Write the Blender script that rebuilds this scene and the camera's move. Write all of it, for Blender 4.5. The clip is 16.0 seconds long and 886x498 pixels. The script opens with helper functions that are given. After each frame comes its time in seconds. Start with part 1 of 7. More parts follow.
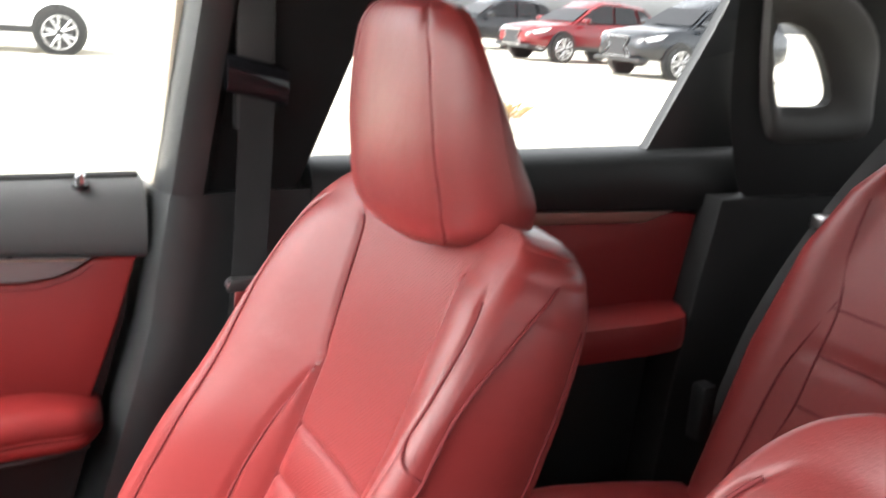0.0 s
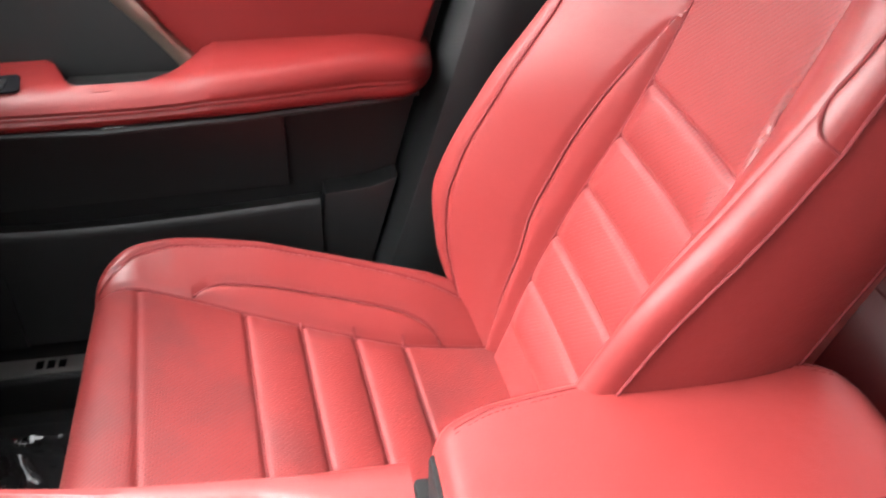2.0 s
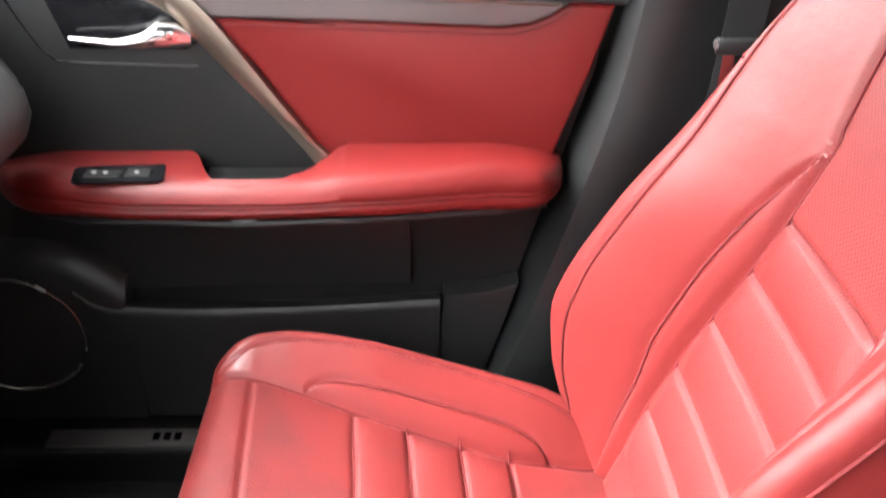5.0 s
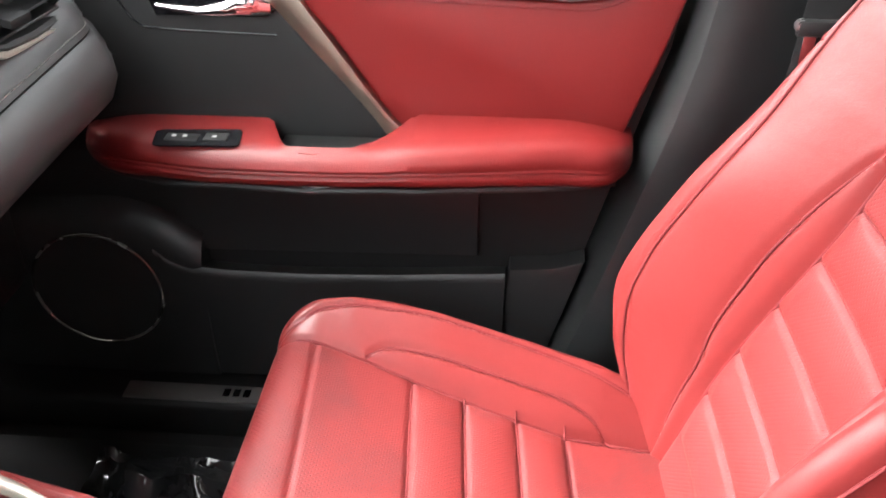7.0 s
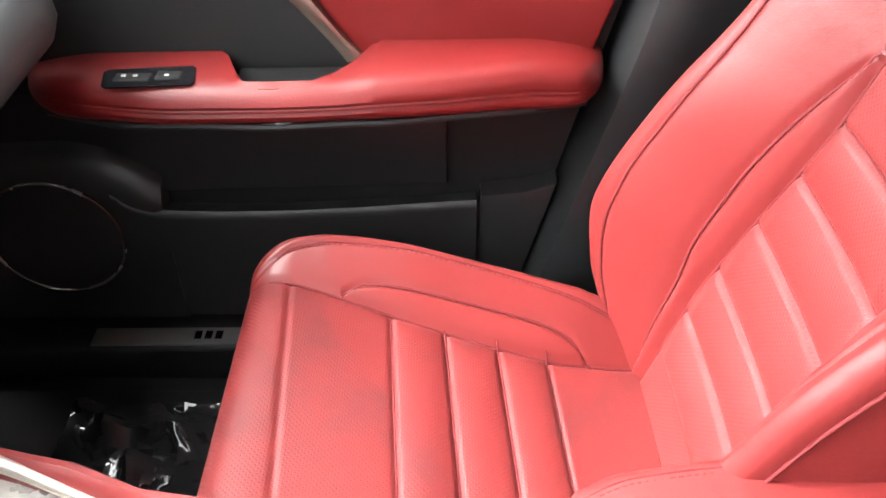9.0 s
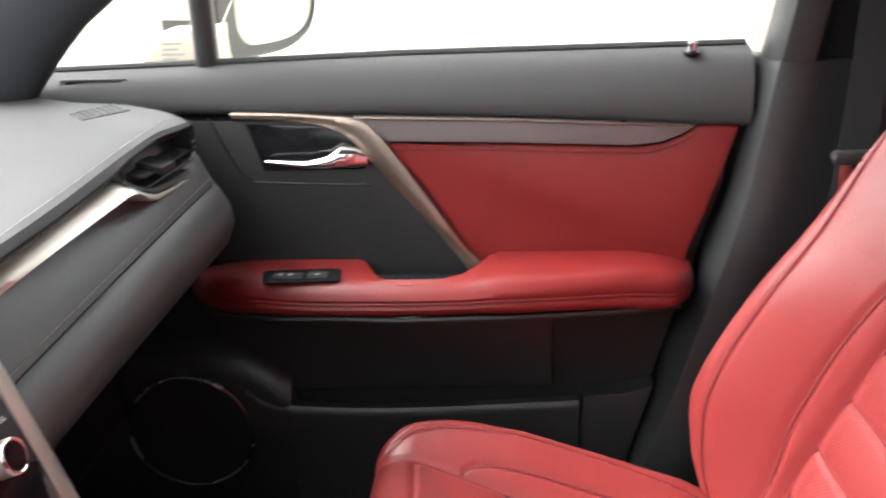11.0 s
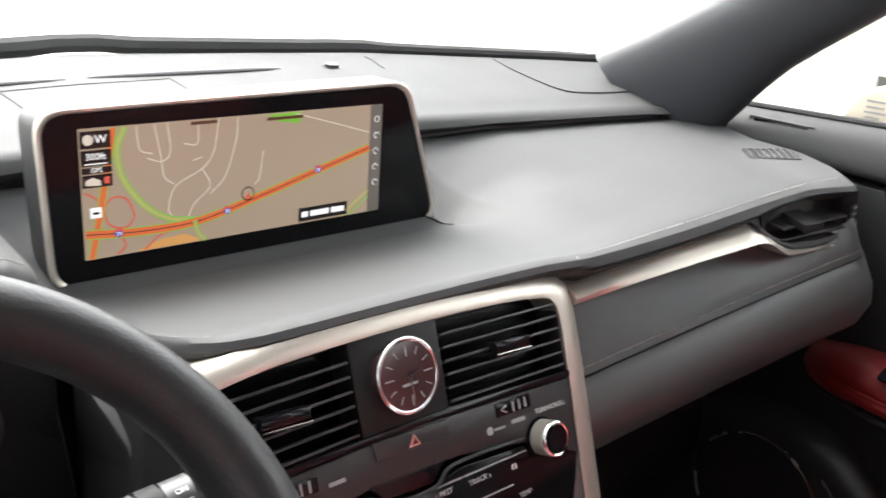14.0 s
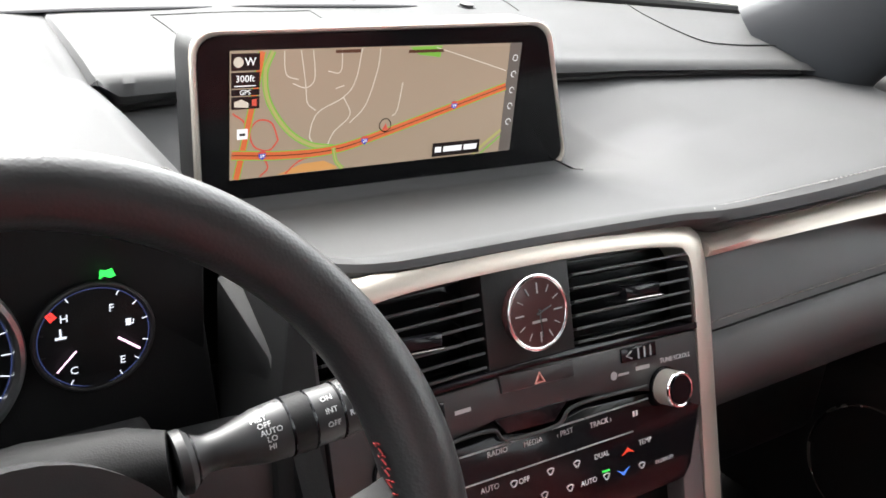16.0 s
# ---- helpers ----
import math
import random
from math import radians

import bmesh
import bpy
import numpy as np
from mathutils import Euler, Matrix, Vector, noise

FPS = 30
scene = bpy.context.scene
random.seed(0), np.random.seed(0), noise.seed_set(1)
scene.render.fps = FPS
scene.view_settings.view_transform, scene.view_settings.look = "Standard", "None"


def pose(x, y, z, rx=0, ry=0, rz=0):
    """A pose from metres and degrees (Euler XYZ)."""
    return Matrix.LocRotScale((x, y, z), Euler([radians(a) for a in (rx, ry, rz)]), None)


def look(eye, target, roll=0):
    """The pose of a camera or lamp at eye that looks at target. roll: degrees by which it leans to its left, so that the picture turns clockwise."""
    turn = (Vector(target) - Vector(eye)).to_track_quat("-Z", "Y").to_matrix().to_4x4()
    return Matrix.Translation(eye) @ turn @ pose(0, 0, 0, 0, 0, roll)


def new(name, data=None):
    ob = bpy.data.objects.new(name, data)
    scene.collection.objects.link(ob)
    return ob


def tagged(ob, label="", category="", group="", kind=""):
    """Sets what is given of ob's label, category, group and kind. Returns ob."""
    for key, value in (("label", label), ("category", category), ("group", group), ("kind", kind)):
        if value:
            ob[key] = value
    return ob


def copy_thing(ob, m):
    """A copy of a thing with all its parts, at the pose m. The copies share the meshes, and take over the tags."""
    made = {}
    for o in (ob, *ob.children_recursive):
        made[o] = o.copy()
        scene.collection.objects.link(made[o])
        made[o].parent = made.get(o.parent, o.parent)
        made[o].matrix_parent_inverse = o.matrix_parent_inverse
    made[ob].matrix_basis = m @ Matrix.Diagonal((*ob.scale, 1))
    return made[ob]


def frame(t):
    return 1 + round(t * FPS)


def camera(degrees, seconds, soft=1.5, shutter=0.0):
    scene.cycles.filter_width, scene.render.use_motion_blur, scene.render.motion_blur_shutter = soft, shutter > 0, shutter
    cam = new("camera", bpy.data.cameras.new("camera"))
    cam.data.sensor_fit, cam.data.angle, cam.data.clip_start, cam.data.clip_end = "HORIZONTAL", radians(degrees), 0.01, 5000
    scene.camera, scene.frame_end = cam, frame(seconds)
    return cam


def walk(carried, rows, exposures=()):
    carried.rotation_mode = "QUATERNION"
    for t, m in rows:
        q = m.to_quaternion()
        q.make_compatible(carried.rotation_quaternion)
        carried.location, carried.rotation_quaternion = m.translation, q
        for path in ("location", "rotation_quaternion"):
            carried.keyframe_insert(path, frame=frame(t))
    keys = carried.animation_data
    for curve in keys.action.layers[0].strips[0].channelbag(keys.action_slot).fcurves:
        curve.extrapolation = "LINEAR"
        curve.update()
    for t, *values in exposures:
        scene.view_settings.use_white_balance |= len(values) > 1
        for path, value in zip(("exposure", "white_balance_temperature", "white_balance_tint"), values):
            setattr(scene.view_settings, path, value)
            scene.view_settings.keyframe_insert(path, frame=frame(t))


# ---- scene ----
cam = camera(51.5, 16.0, 1.6, 0.4)
PATH = [
    (0, (-0.45, 0.013, 1.365), (1.255, -0.9, 0.856), 4.2),
    (0.5, (-0.421, 0.022, 1.349), (1.291, -0.714, 0.623), 3.8),
    (1, (-0.41, 0.04, 1.328), (1.269, -0.578, 0.436), 3.0),
    (1.5, (-0.369, 0.047, 1.314), (1.287, -0.404, 0.287), 1.6),
    (2, (-0.342, 0.059, 1.295), (1.259, -0.254, 0.139), 1.1),
    (2.5, (-0.336, 0.059, 1.299), (1.211, -0.104, 0.041), -0.8),
    (3, (-0.342, 0.055, 1.303), (1.227, -0.076, 0.071), -0.8),
    (3.5, (-0.288, 0.066, 1.313), (1.26, 0.018, 0.048), 0.5),
    (4, (-0.25, 0.055, 1.309), (1.328, -0.001, 0.082), 0.4),
    (4.5, (-0.27, 0.057, 1.317), (1.36, 0.013, 0.159), 1.0),
    (5, (-0.304, 0.042, 1.329), (1.407, 0.002, 0.294), 0.7),
    (5.2, (-0.315, 0.046, 1.334), (1.433, 0.021, 0.361), 0.0),
    (7.3, (-0.314, 0.019, 1.33), (1.325, 0.21, 0.2), -1.0),
    (7.5, (-0.315, 0.028, 1.314), (1.284, 0.204, 0.125), -1.0),
    (8, (-0.297, 0.034, 1.308), (1.278, 0.148, 0.08), -0.7),
    (8.2, (-0.274, 0.033, 1.31), (1.287, 0.109, 0.062), -0.5),
    (10.3, (-0.368, 0.143, 1.378), (1.349, -0.064, 0.374), 0.9),
    (10.5, (-0.425, 0.16, 1.286), (1.421, 0.003, 0.531), -2.1),
    (11, (-0.454, 0.119, 1.299), (1.417, 0.263, 0.608), -1.8),
    (11.5, (-0.454, 0.108, 1.304), (1.348, 0.594, 0.585), -2.0),
    (12, (-0.412, 0.113, 1.3), (1.334, 0.789, 0.596), 2.7),
    (12.5, (-0.37, 0.083, 1.298), (1.267, 1.012, 0.62), 1.0),
    (13, (-0.373, 0.078, 1.296), (1.14, 1.211, 0.641), 1.2),
    (13.5, (-0.378, 0.077, 1.299), (1.04, 1.331, 0.653), 3.2),
    (14, (-0.404, 0.076, 1.306), (0.88, 1.465, 0.656), 4.1),
    (14.5, (-0.412, 0.08, 1.308), (0.795, 1.531, 0.648), 4.8),
    (15, (-0.418, 0.08, 1.301), (0.728, 1.561, 0.6), 4.6),
    (15.5, (-0.421, 0.084, 1.288), (0.691, 1.57, 0.542), 4.7),
    (16, (-0.427, 0.087, 1.289), (0.67, 1.579, 0.534), 5.5),
]
EXPOSURES = [(0.0, 3.15), (0.5, 3.2), (1.0, 3.35), (1.5, 3.4), (2.5, 3.3), (3.5, 3.12), (5.0, 3.7), (8.2, 3.7), (10.5, 3.6), (11.0, 3.1), (11.5, 3.1), (12.5, 3.0), (13.5, 2.92), (15.0, 2.86), (16.0, 2.95)]
walk(cam, [(t, look(eye, target, roll)) for t, eye, target, roll in PATH], EXPOSURES)

# ---- light ----
world = bpy.data.worlds.new("world")
scene.world = world
world.use_nodes = True
wn = world.node_tree
sky = wn.nodes.new("ShaderNodeTexSky")
sky.sky_type, sky.sun_disc = "NISHITA", False
sky.sun_elevation, sky.sun_rotation = radians(50), radians(-2)
sky.air_density, sky.dust_density, sky.ozone_density = 1.0, 4.0, 1.0
bg = wn.nodes["Background"]
hsv = wn.nodes.new("ShaderNodeHueSaturation")
hsv.inputs["Saturation"].default_value = 0.10
wn.links.new(sky.outputs[0], hsv.inputs["Color"])
wn.links.new(hsv.outputs[0], bg.inputs[0])
bg.inputs[1].default_value = 0.15
sun = new("sun", bpy.data.lights.new("sun", "SUN"))
sun.data.energy, sun.data.angle, sun.data.color = 0.42, radians(30), (1.0, 0.97, 0.93)
sun.matrix_world = look((0, 0, 10), (0.293, -8.386, 0.0))


# ---- materials ----
def mat(name, color, rough=0.5, metal=0.0, grain=0.0, grain_scale=600.0, vary=0.12, vary_scale=9.0, coat=0.0, spec=0.5, crease=0.0):
    m = bpy.data.materials.new(name)
    m.use_nodes = True
    nt = m.node_tree
    b = nt.nodes["Principled BSDF"]
    b.inputs["Metallic"].default_value = metal
    b.inputs["Specular IOR Level"].default_value = spec
    if coat:
        b.inputs["Coat Weight"].default_value, b.inputs["Coat Roughness"].default_value = coat, 0.05
    tc = nt.nodes.new("ShaderNodeTexCoord")
    n1 = nt.nodes.new("ShaderNodeTexNoise")
    n1.inputs["Scale"].default_value, n1.inputs["Detail"].default_value = vary_scale, 5
    nt.links.new(tc.outputs["Object"], n1.inputs["Vector"])
    mix = nt.nodes.new("ShaderNodeMix")
    mix.data_type = "RGBA"
    lo = [c * (1 - vary) for c in color]
    hi = [min(1, c * (1 + vary)) for c in color]
    mix.inputs[6].default_value, mix.inputs[7].default_value = (*lo, 1), (*hi, 1)
    nt.links.new(n1.outputs["Fac"], mix.inputs[0])
    nt.links.new(mix.outputs[2], b.inputs["Base Color"])
    mr = nt.nodes.new("ShaderNodeMapRange")
    mr.inputs["To Min"].default_value, mr.inputs["To Max"].default_value = max(0.02, rough - 0.08), min(1, rough + 0.08)
    nt.links.new(n1.outputs["Fac"], mr.inputs["Value"])
    nt.links.new(mr.outputs[0], b.inputs["Roughness"])
    if grain:
        v = nt.nodes.new("ShaderNodeTexVoronoi")
        v.inputs["Scale"].default_value = grain_scale
        nt.links.new(tc.outputs["Object"], v.inputs["Vector"])
        bp = nt.nodes.new("ShaderNodeBump")
        bp.inputs["Strength"].default_value, bp.inputs["Distance"].default_value = grain, 0.0006
        nt.links.new(v.outputs["Distance"], bp.inputs["Height"])
        if crease:
            n2 = nt.nodes.new("ShaderNodeTexNoise")
            n2.inputs["Scale"].default_value, n2.inputs["Detail"].default_value = 38, 3
            nt.links.new(tc.outputs["Object"], n2.inputs["Vector"])
            b2 = nt.nodes.new("ShaderNodeBump")
            b2.inputs["Strength"].default_value, b2.inputs["Distance"].default_value = crease, 0.004
            nt.links.new(n2.outputs["Fac"], b2.inputs["Height"])
            nt.links.new(b2.outputs[0], bp.inputs["Normal"])
        nt.links.new(bp.outputs[0], b.inputs["Normal"])
    return m


RED = (0.172, 0.0198, 0.0192)
red_leather = mat("red_leather", RED, 0.40, grain=0.18, grain_scale=800, vary=0.10, spec=0.55, crease=0.22)


def perforated(name, axes, soiled=False):
    """Red leather with rows of small holes, 5 mm apart, in the plane of the two axes."""
    m = mat(name, RED, 0.44, grain=0.2, grain_scale=700, vary=0.10, spec=0.6)
    nt = m.node_tree
    b = nt.nodes["Principled BSDF"]
    tc = nt.nodes.new("ShaderNodeTexCoord")
    sep = nt.nodes.new("ShaderNodeSeparateXYZ")
    com = nt.nodes.new("ShaderNodeCombineXYZ")
    nt.links.new(tc.outputs["Object"], sep.inputs[0])
    nt.links.new(sep.outputs[axes[0]], com.inputs[0])
    nt.links.new(sep.outputs[axes[1]], com.inputs[1])
    rot = nt.nodes.new("ShaderNodeMapping")
    rot.inputs["Rotation"].default_value = (0, 0, radians(45))
    nt.links.new(com.outputs[0], rot.inputs["Vector"])
    v = nt.nodes.new("ShaderNodeTexVoronoi")
    v.voronoi_dimensions = "2D"
    v.inputs["Scale"].default_value, v.inputs["Randomness"].default_value = 240, 0.0
    nt.links.new(rot.outputs[0], v.inputs["Vector"])
    ramp = nt.nodes.new("ShaderNodeMapRange")
    ramp.inputs["From Min"].default_value, ramp.inputs["From Max"].default_value = 0.13, 0.26
    nt.links.new(v.outputs["Distance"], ramp.inputs["Value"])
    old = b.inputs["Base Color"].links[0].from_socket
    mx = nt.nodes.new("ShaderNodeMix")
    mx.data_type = "RGBA"
    mx.inputs[6].default_value = (0.10, 0.006, 0.008, 1)
    nt.links.new(ramp.outputs[0], mx.inputs[0])
    nt.links.new(old, mx.inputs[7])
    nt.links.new(mx.outputs[2], b.inputs["Base Color"])
    bp = nt.nodes.new("ShaderNodeBump")
    bp.inputs["Strength"].default_value, bp.inputs["Distance"].default_value = 0.5, 0.0008
    nt.links.new(ramp.outputs[0], bp.inputs["Height"])
    nt.links.new(bp.outputs[0], b.inputs["Normal"])
    if soiled:
        n3 = nt.nodes.new("ShaderNodeTexNoise")
        n3.inputs["Scale"].default_value, n3.inputs["Detail"].default_value = 11, 6
        nt.links.new(tc.outputs["Object"], n3.inputs["Vector"])
        cr = nt.nodes.new("ShaderNodeMapRange")
        cr.inputs["From Min"].default_value, cr.inputs["From Max"].default_value = 0.48, 0.72
        cr.inputs["To Max"].default_value = 0.62
        nt.links.new(n3.outputs["Fac"], cr.inputs["Value"])
        dirt = nt.nodes.new("ShaderNodeMix")
        dirt.data_type = "RGBA"
        dirt.inputs[7].default_value = (0.075, 0.017, 0.018, 1)
        nt.links.new(cr.outputs[0], dirt.inputs[0])
        nt.links.new(mx.outputs[2], dirt.inputs[6])
        nt.links.new(dirt.outputs[2], b.inputs["Base Color"])
    return m


perf_back = perforated("perforated_leather_back", (0, 2))
perf_seat = perforated("perforated_leather_cushion", (0, 1), True)
door_red = mat("red_door_vinyl", (0.13, 0.0072, 0.0070), 0.45, grain=0.3, grain_scale=650, vary=0.08)
black_soft = mat("black_soft_trim", (0.0080, 0.0084, 0.0086), 0.46, grain=0.2, grain_scale=800, vary=0.15, spec=0.35)
glove_leather = mat("satin_leatherette", (0.050, 0.0498, 0.0500), 0.36, grain=0.10, grain_scale=900, vary=0.10, spec=0.55)
dash_top = mat("dashboard_leatherette", (0.040, 0.0403, 0.0407), 0.66, grain=0.14, grain_scale=900, vary=0.08, spec=0.32)
black_plastic = mat("black_plastic", (0.0135, 0.0135, 0.0138), 0.40, grain=0.12, grain_scale=1100)
black_gloss = mat("piano_black", (0.005, 0.005, 0.006), 0.14, vary=0.05, spec=0.3)
screen_black = mat("display_glass", (0.004, 0.004, 0.0045), 0.12, vary=0.02, spec=0.22)
black_fabric = mat("belt_webbing", (0.006, 0.006, 0.0065), 0.85, grain=0.6, grain_scale=900)
silver = mat("satin_metal", (0.62, 0.57, 0.50), 0.34, metal=0.75, vary=0.05)
# Bluish tint puts the reflections on the pillar into its base colour.
a_pillar_trim = mat("windscreen_pillar_trim", (0.021, 0.0230, 0.0265), 0.5, grain=0.12, grain_scale=900, vary=0.10)
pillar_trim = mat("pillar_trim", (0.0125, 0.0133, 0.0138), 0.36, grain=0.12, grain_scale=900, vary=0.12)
mirror_grey = mat("mirror_bezel_plastic", (0.05, 0.052, 0.052), 0.5, grain=0.2, grain_scale=900)
scuff_metal = mat("brushed_scuff_plate", (0.16, 0.155, 0.15), 0.35, metal=0.2, vary=0.06)
grey_trim = mat("grey_pillar_trim", (0.038, 0.036, 0.034), 0.6, grain=0.3, grain_scale=600)
chrome = mat("chrome", (0.85, 0.85, 0.86), 0.06, metal=1.0, vary=0.02)
bronze = mat("bronze_satin_trim", (0.36, 0.29, 0.24), 0.34, metal=1.0, vary=0.06)
console_white = mat("pale_console_panel", (0.72, 0.70, 0.67), 0.3, metal=0.6, vary=0.05)
headliner = mat("headliner_fabric", (0.07, 0.07, 0.07), 0.9, grain=0.4, grain_scale=1200)
carpet = mat("black_carpet", (0.018, 0.018, 0.019), 0.95, grain=0.9, grain_scale=1500)
speaker_metal = mat("dark_speaker_ring", (0.45, 0.42, 0.39), 0.26, metal=1.0, vary=0.05)
rubber = mat("tyre_rubber", (0.02, 0.02, 0.02), 0.8)
stalk_grey = mat("grey_stalk", (0.0125, 0.0125, 0.013), 0.46)
leather_black = mat("black_wheel_leather", (0.017, 0.017, 0.0175), 0.37, grain=0.22, grain_scale=520, vary=0.15, spec=0.55)
concrete = mat("pale_concrete", (0.52, 0.48, 0.40), 0.9, grain=0.5, grain_scale=30, vary=0.15, vary_scale=0.7)
white_paint = mat("white_print", (0.6, 0.6, 0.6), 0.5)
grey_print = mat("grey_print", (0.30, 0.30, 0.30), 0.5)
stack_black = mat("dark_grey_control_plastic", (0.026, 0.026, 0.0265), 0.36, grain=0.12, grain_scale=1100, vary=0.10)
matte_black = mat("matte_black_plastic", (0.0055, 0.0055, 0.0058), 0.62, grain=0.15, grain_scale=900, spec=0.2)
thread = mat("pale_thread", (0.28, 0.27, 0.25), 0.8)
red_thread = mat("red_thread", (0.26, 0.015, 0.015), 0.8)
dark_thread = mat("dark_red_thread", (0.13, 0.01, 0.012), 0.8)
wood = mat("grey_wood_veneer", (0.095, 0.080, 0.080), 0.30, vary=0.04, vary_scale=25, coat=0.2)
clock_face_mat = mat("dark_clock_dial", (0.05, 0.02, 0.02), 0.12, coat=0.6)
plastic_wrap = mat("clear_plastic_wrap", (0.03, 0.03, 0.032), 0.08, vary=0.4, vary_scale=30, coat=1.0)
ivory = mat("pale_body_paint", (0.55, 0.50, 0.40), 0.3, coat=0.5, vary=0.03)
dry_grass = mat("dry_grass", (0.30, 0.20, 0.09), 0.9, vary=0.4, vary_scale=30)
alloy = mat("alloy_rim", (0.55, 0.55, 0.56), 0.3, metal=1.0)
lens_mat = mat("headlamp_lens", (0.6, 0.62, 0.63), 0.1, coat=0.8)
navy_black = mat("dark_grille", (0.015, 0.015, 0.016), 0.3)


def glow(name, color, strength=1.0, rough=0.25):
    m = bpy.data.materials.new(name)
    m.use_nodes = True
    b = m.node_tree.nodes["Principled BSDF"]
    b.inputs["Base Color"].default_value = (*[c * 0.3 for c in color], 1)
    b.inputs["Roughness"].default_value = rough
    b.inputs["Emission Color"].default_value = (*color, 1)
    b.inputs["Emission Strength"].default_value = strength
    return m


def glass_mat():
    m = bpy.data.materials.new("clear_glass")
    m.use_nodes = True
    b = m.node_tree.nodes["Principled BSDF"]
    b.inputs["Base Color"].default_value = (0.95, 0.98, 0.97, 1)
    b.inputs["Transmission Weight"].default_value, b.inputs["Roughness"].default_value, b.inputs["IOR"].default_value = 1.0, 0.0, 1.05
    return m


clear_glass = glass_mat()


def tinted():
    m = bpy.data.materials.new("tinted_glass")
    m.use_nodes = True
    nt = m.node_tree
    tr = nt.nodes.new("ShaderNodeBsdfTransparent")
    tr.inputs[0].default_value = (0.86, 0.87, 0.87, 1)
    gl = nt.nodes.new("ShaderNodeBsdfGlossy")
    gl.inputs["Roughness"].default_value = 0.02
    mix = nt.nodes.new("ShaderNodeMixShader")
    mix.inputs[0].default_value = 0.04
    nt.links.new(tr.outputs[0], mix.inputs[1])
    nt.links.new(gl.outputs[0], mix.inputs[2])
    nt.links.new(mix.outputs[0], nt.nodes["Material Output"].inputs["Surface"])
    return m


tint_glass = tinted()


# ---- mesh helpers ----
def part(name, bm, material, parent=None, label="", smooth=True):
    me = bpy.data.meshes.new(name)
    bmesh.ops.recalc_face_normals(bm, faces=bm.faces[:])
    bm.to_mesh(me)
    bm.free()
    if smooth:
        me.polygons.foreach_set("use_smooth", [True] * len(me.polygons))
        me.set_sharp_from_angle(angle=radians(38))
    for m in (material if isinstance(material, (list, tuple)) else [material]):
        me.materials.append(m)
    ob = new(name, me)
    if parent:
        ob.parent = parent
    if label:
        ob["label"] = label
    return ob


def ease(table, v):
    """Smooth interpolation through a table, with no overshoot."""
    xs, ys = zip(*table)
    if v <= xs[0]:
        return ys[0]
    if v >= xs[-1]:
        return ys[-1]
    i = max(k for k in range(len(xs) - 1) if xs[k] <= v)
    s = [(ys[k + 1] - ys[k]) / (xs[k + 1] - xs[k]) for k in range(len(xs) - 1)]

    def slope(k):
        if k in (0, len(xs) - 1):
            return s[min(k, len(s) - 1)]
        return 0.0 if s[k - 1] * s[k] <= 0 else 2 * s[k - 1] * s[k] / (s[k - 1] + s[k])

    h = xs[i + 1] - xs[i]
    t = (v - xs[i]) / h
    return ys[i] * (1 + 2 * t) * (1 - t) ** 2 + h * slope(i) * t * (1 - t) ** 2 + ys[i + 1] * t * t * (3 - 2 * t) + h * slope(i + 1) * t * t * (t - 1)


def lerp(table, v):
    xs, ys = zip(*table)
    return float(np.interp(v, xs, ys))


def grid(rows, close_u=False, close_v=False, cap=False, pick=None):
    """A sheet through rows of points; pick(i, j) gives a face's material slot."""
    bm = bmesh.new()
    vs = [[bm.verts.new(p) for p in row] for row in rows]
    nr, nc = len(vs), len(vs[0])
    for i in range(nr if close_v else nr - 1):
        for j in range(nc if close_u else nc - 1):
            f = bm.faces.new((vs[i][j], vs[i][(j + 1) % nc], vs[(i + 1) % nr][(j + 1) % nc], vs[(i + 1) % nr][j]))
            if pick:
                f.material_index = pick(i, j)
    if cap:
        bm.faces.new(vs[0][::-1])
        bm.faces.new(vs[-1])
    return bm


def rbox(x0, x1, y0, y1, z0, z1, bevel=0.004, seg=2):
    bm = bmesh.new()
    bmesh.ops.create_cube(bm, size=1)
    for v in bm.verts:
        v.co = ((x0 + x1) / 2 + v.co.x * (x1 - x0), (y0 + y1) / 2 + v.co.y * (y1 - y0), (z0 + z1) / 2 + v.co.z * (z1 - z0))
    if bevel:
        bmesh.ops.bevel(bm, geom=bm.edges[:], offset=bevel, segments=seg, affect="EDGES", profile=0.5)
    return bm


def slab(points, thick, bevel=0.0, seg=2):
    """A plate with the outline given as 3D points of one plane, thick along the vector thick."""
    bm = bmesh.new()
    a = [bm.verts.new(p) for p in points]
    b = [bm.verts.new(Vector(p) + Vector(thick)) for p in points]
    n = len(a)
    bm.faces.new(a)
    bm.faces.new(b[::-1])
    for i in range(n):
        bm.faces.new((a[i], b[i], b[(i + 1) % n], a[(i + 1) % n]))
    bmesh.ops.recalc_face_normals(bm, faces=bm.faces[:])
    if bevel:
        ring = [e for e in bm.edges if all(v in a for v in e.verts)]
        bmesh.ops.bevel(bm, geom=ring, offset=bevel, segments=seg, affect="EDGES", profile=0.5)
    return bm


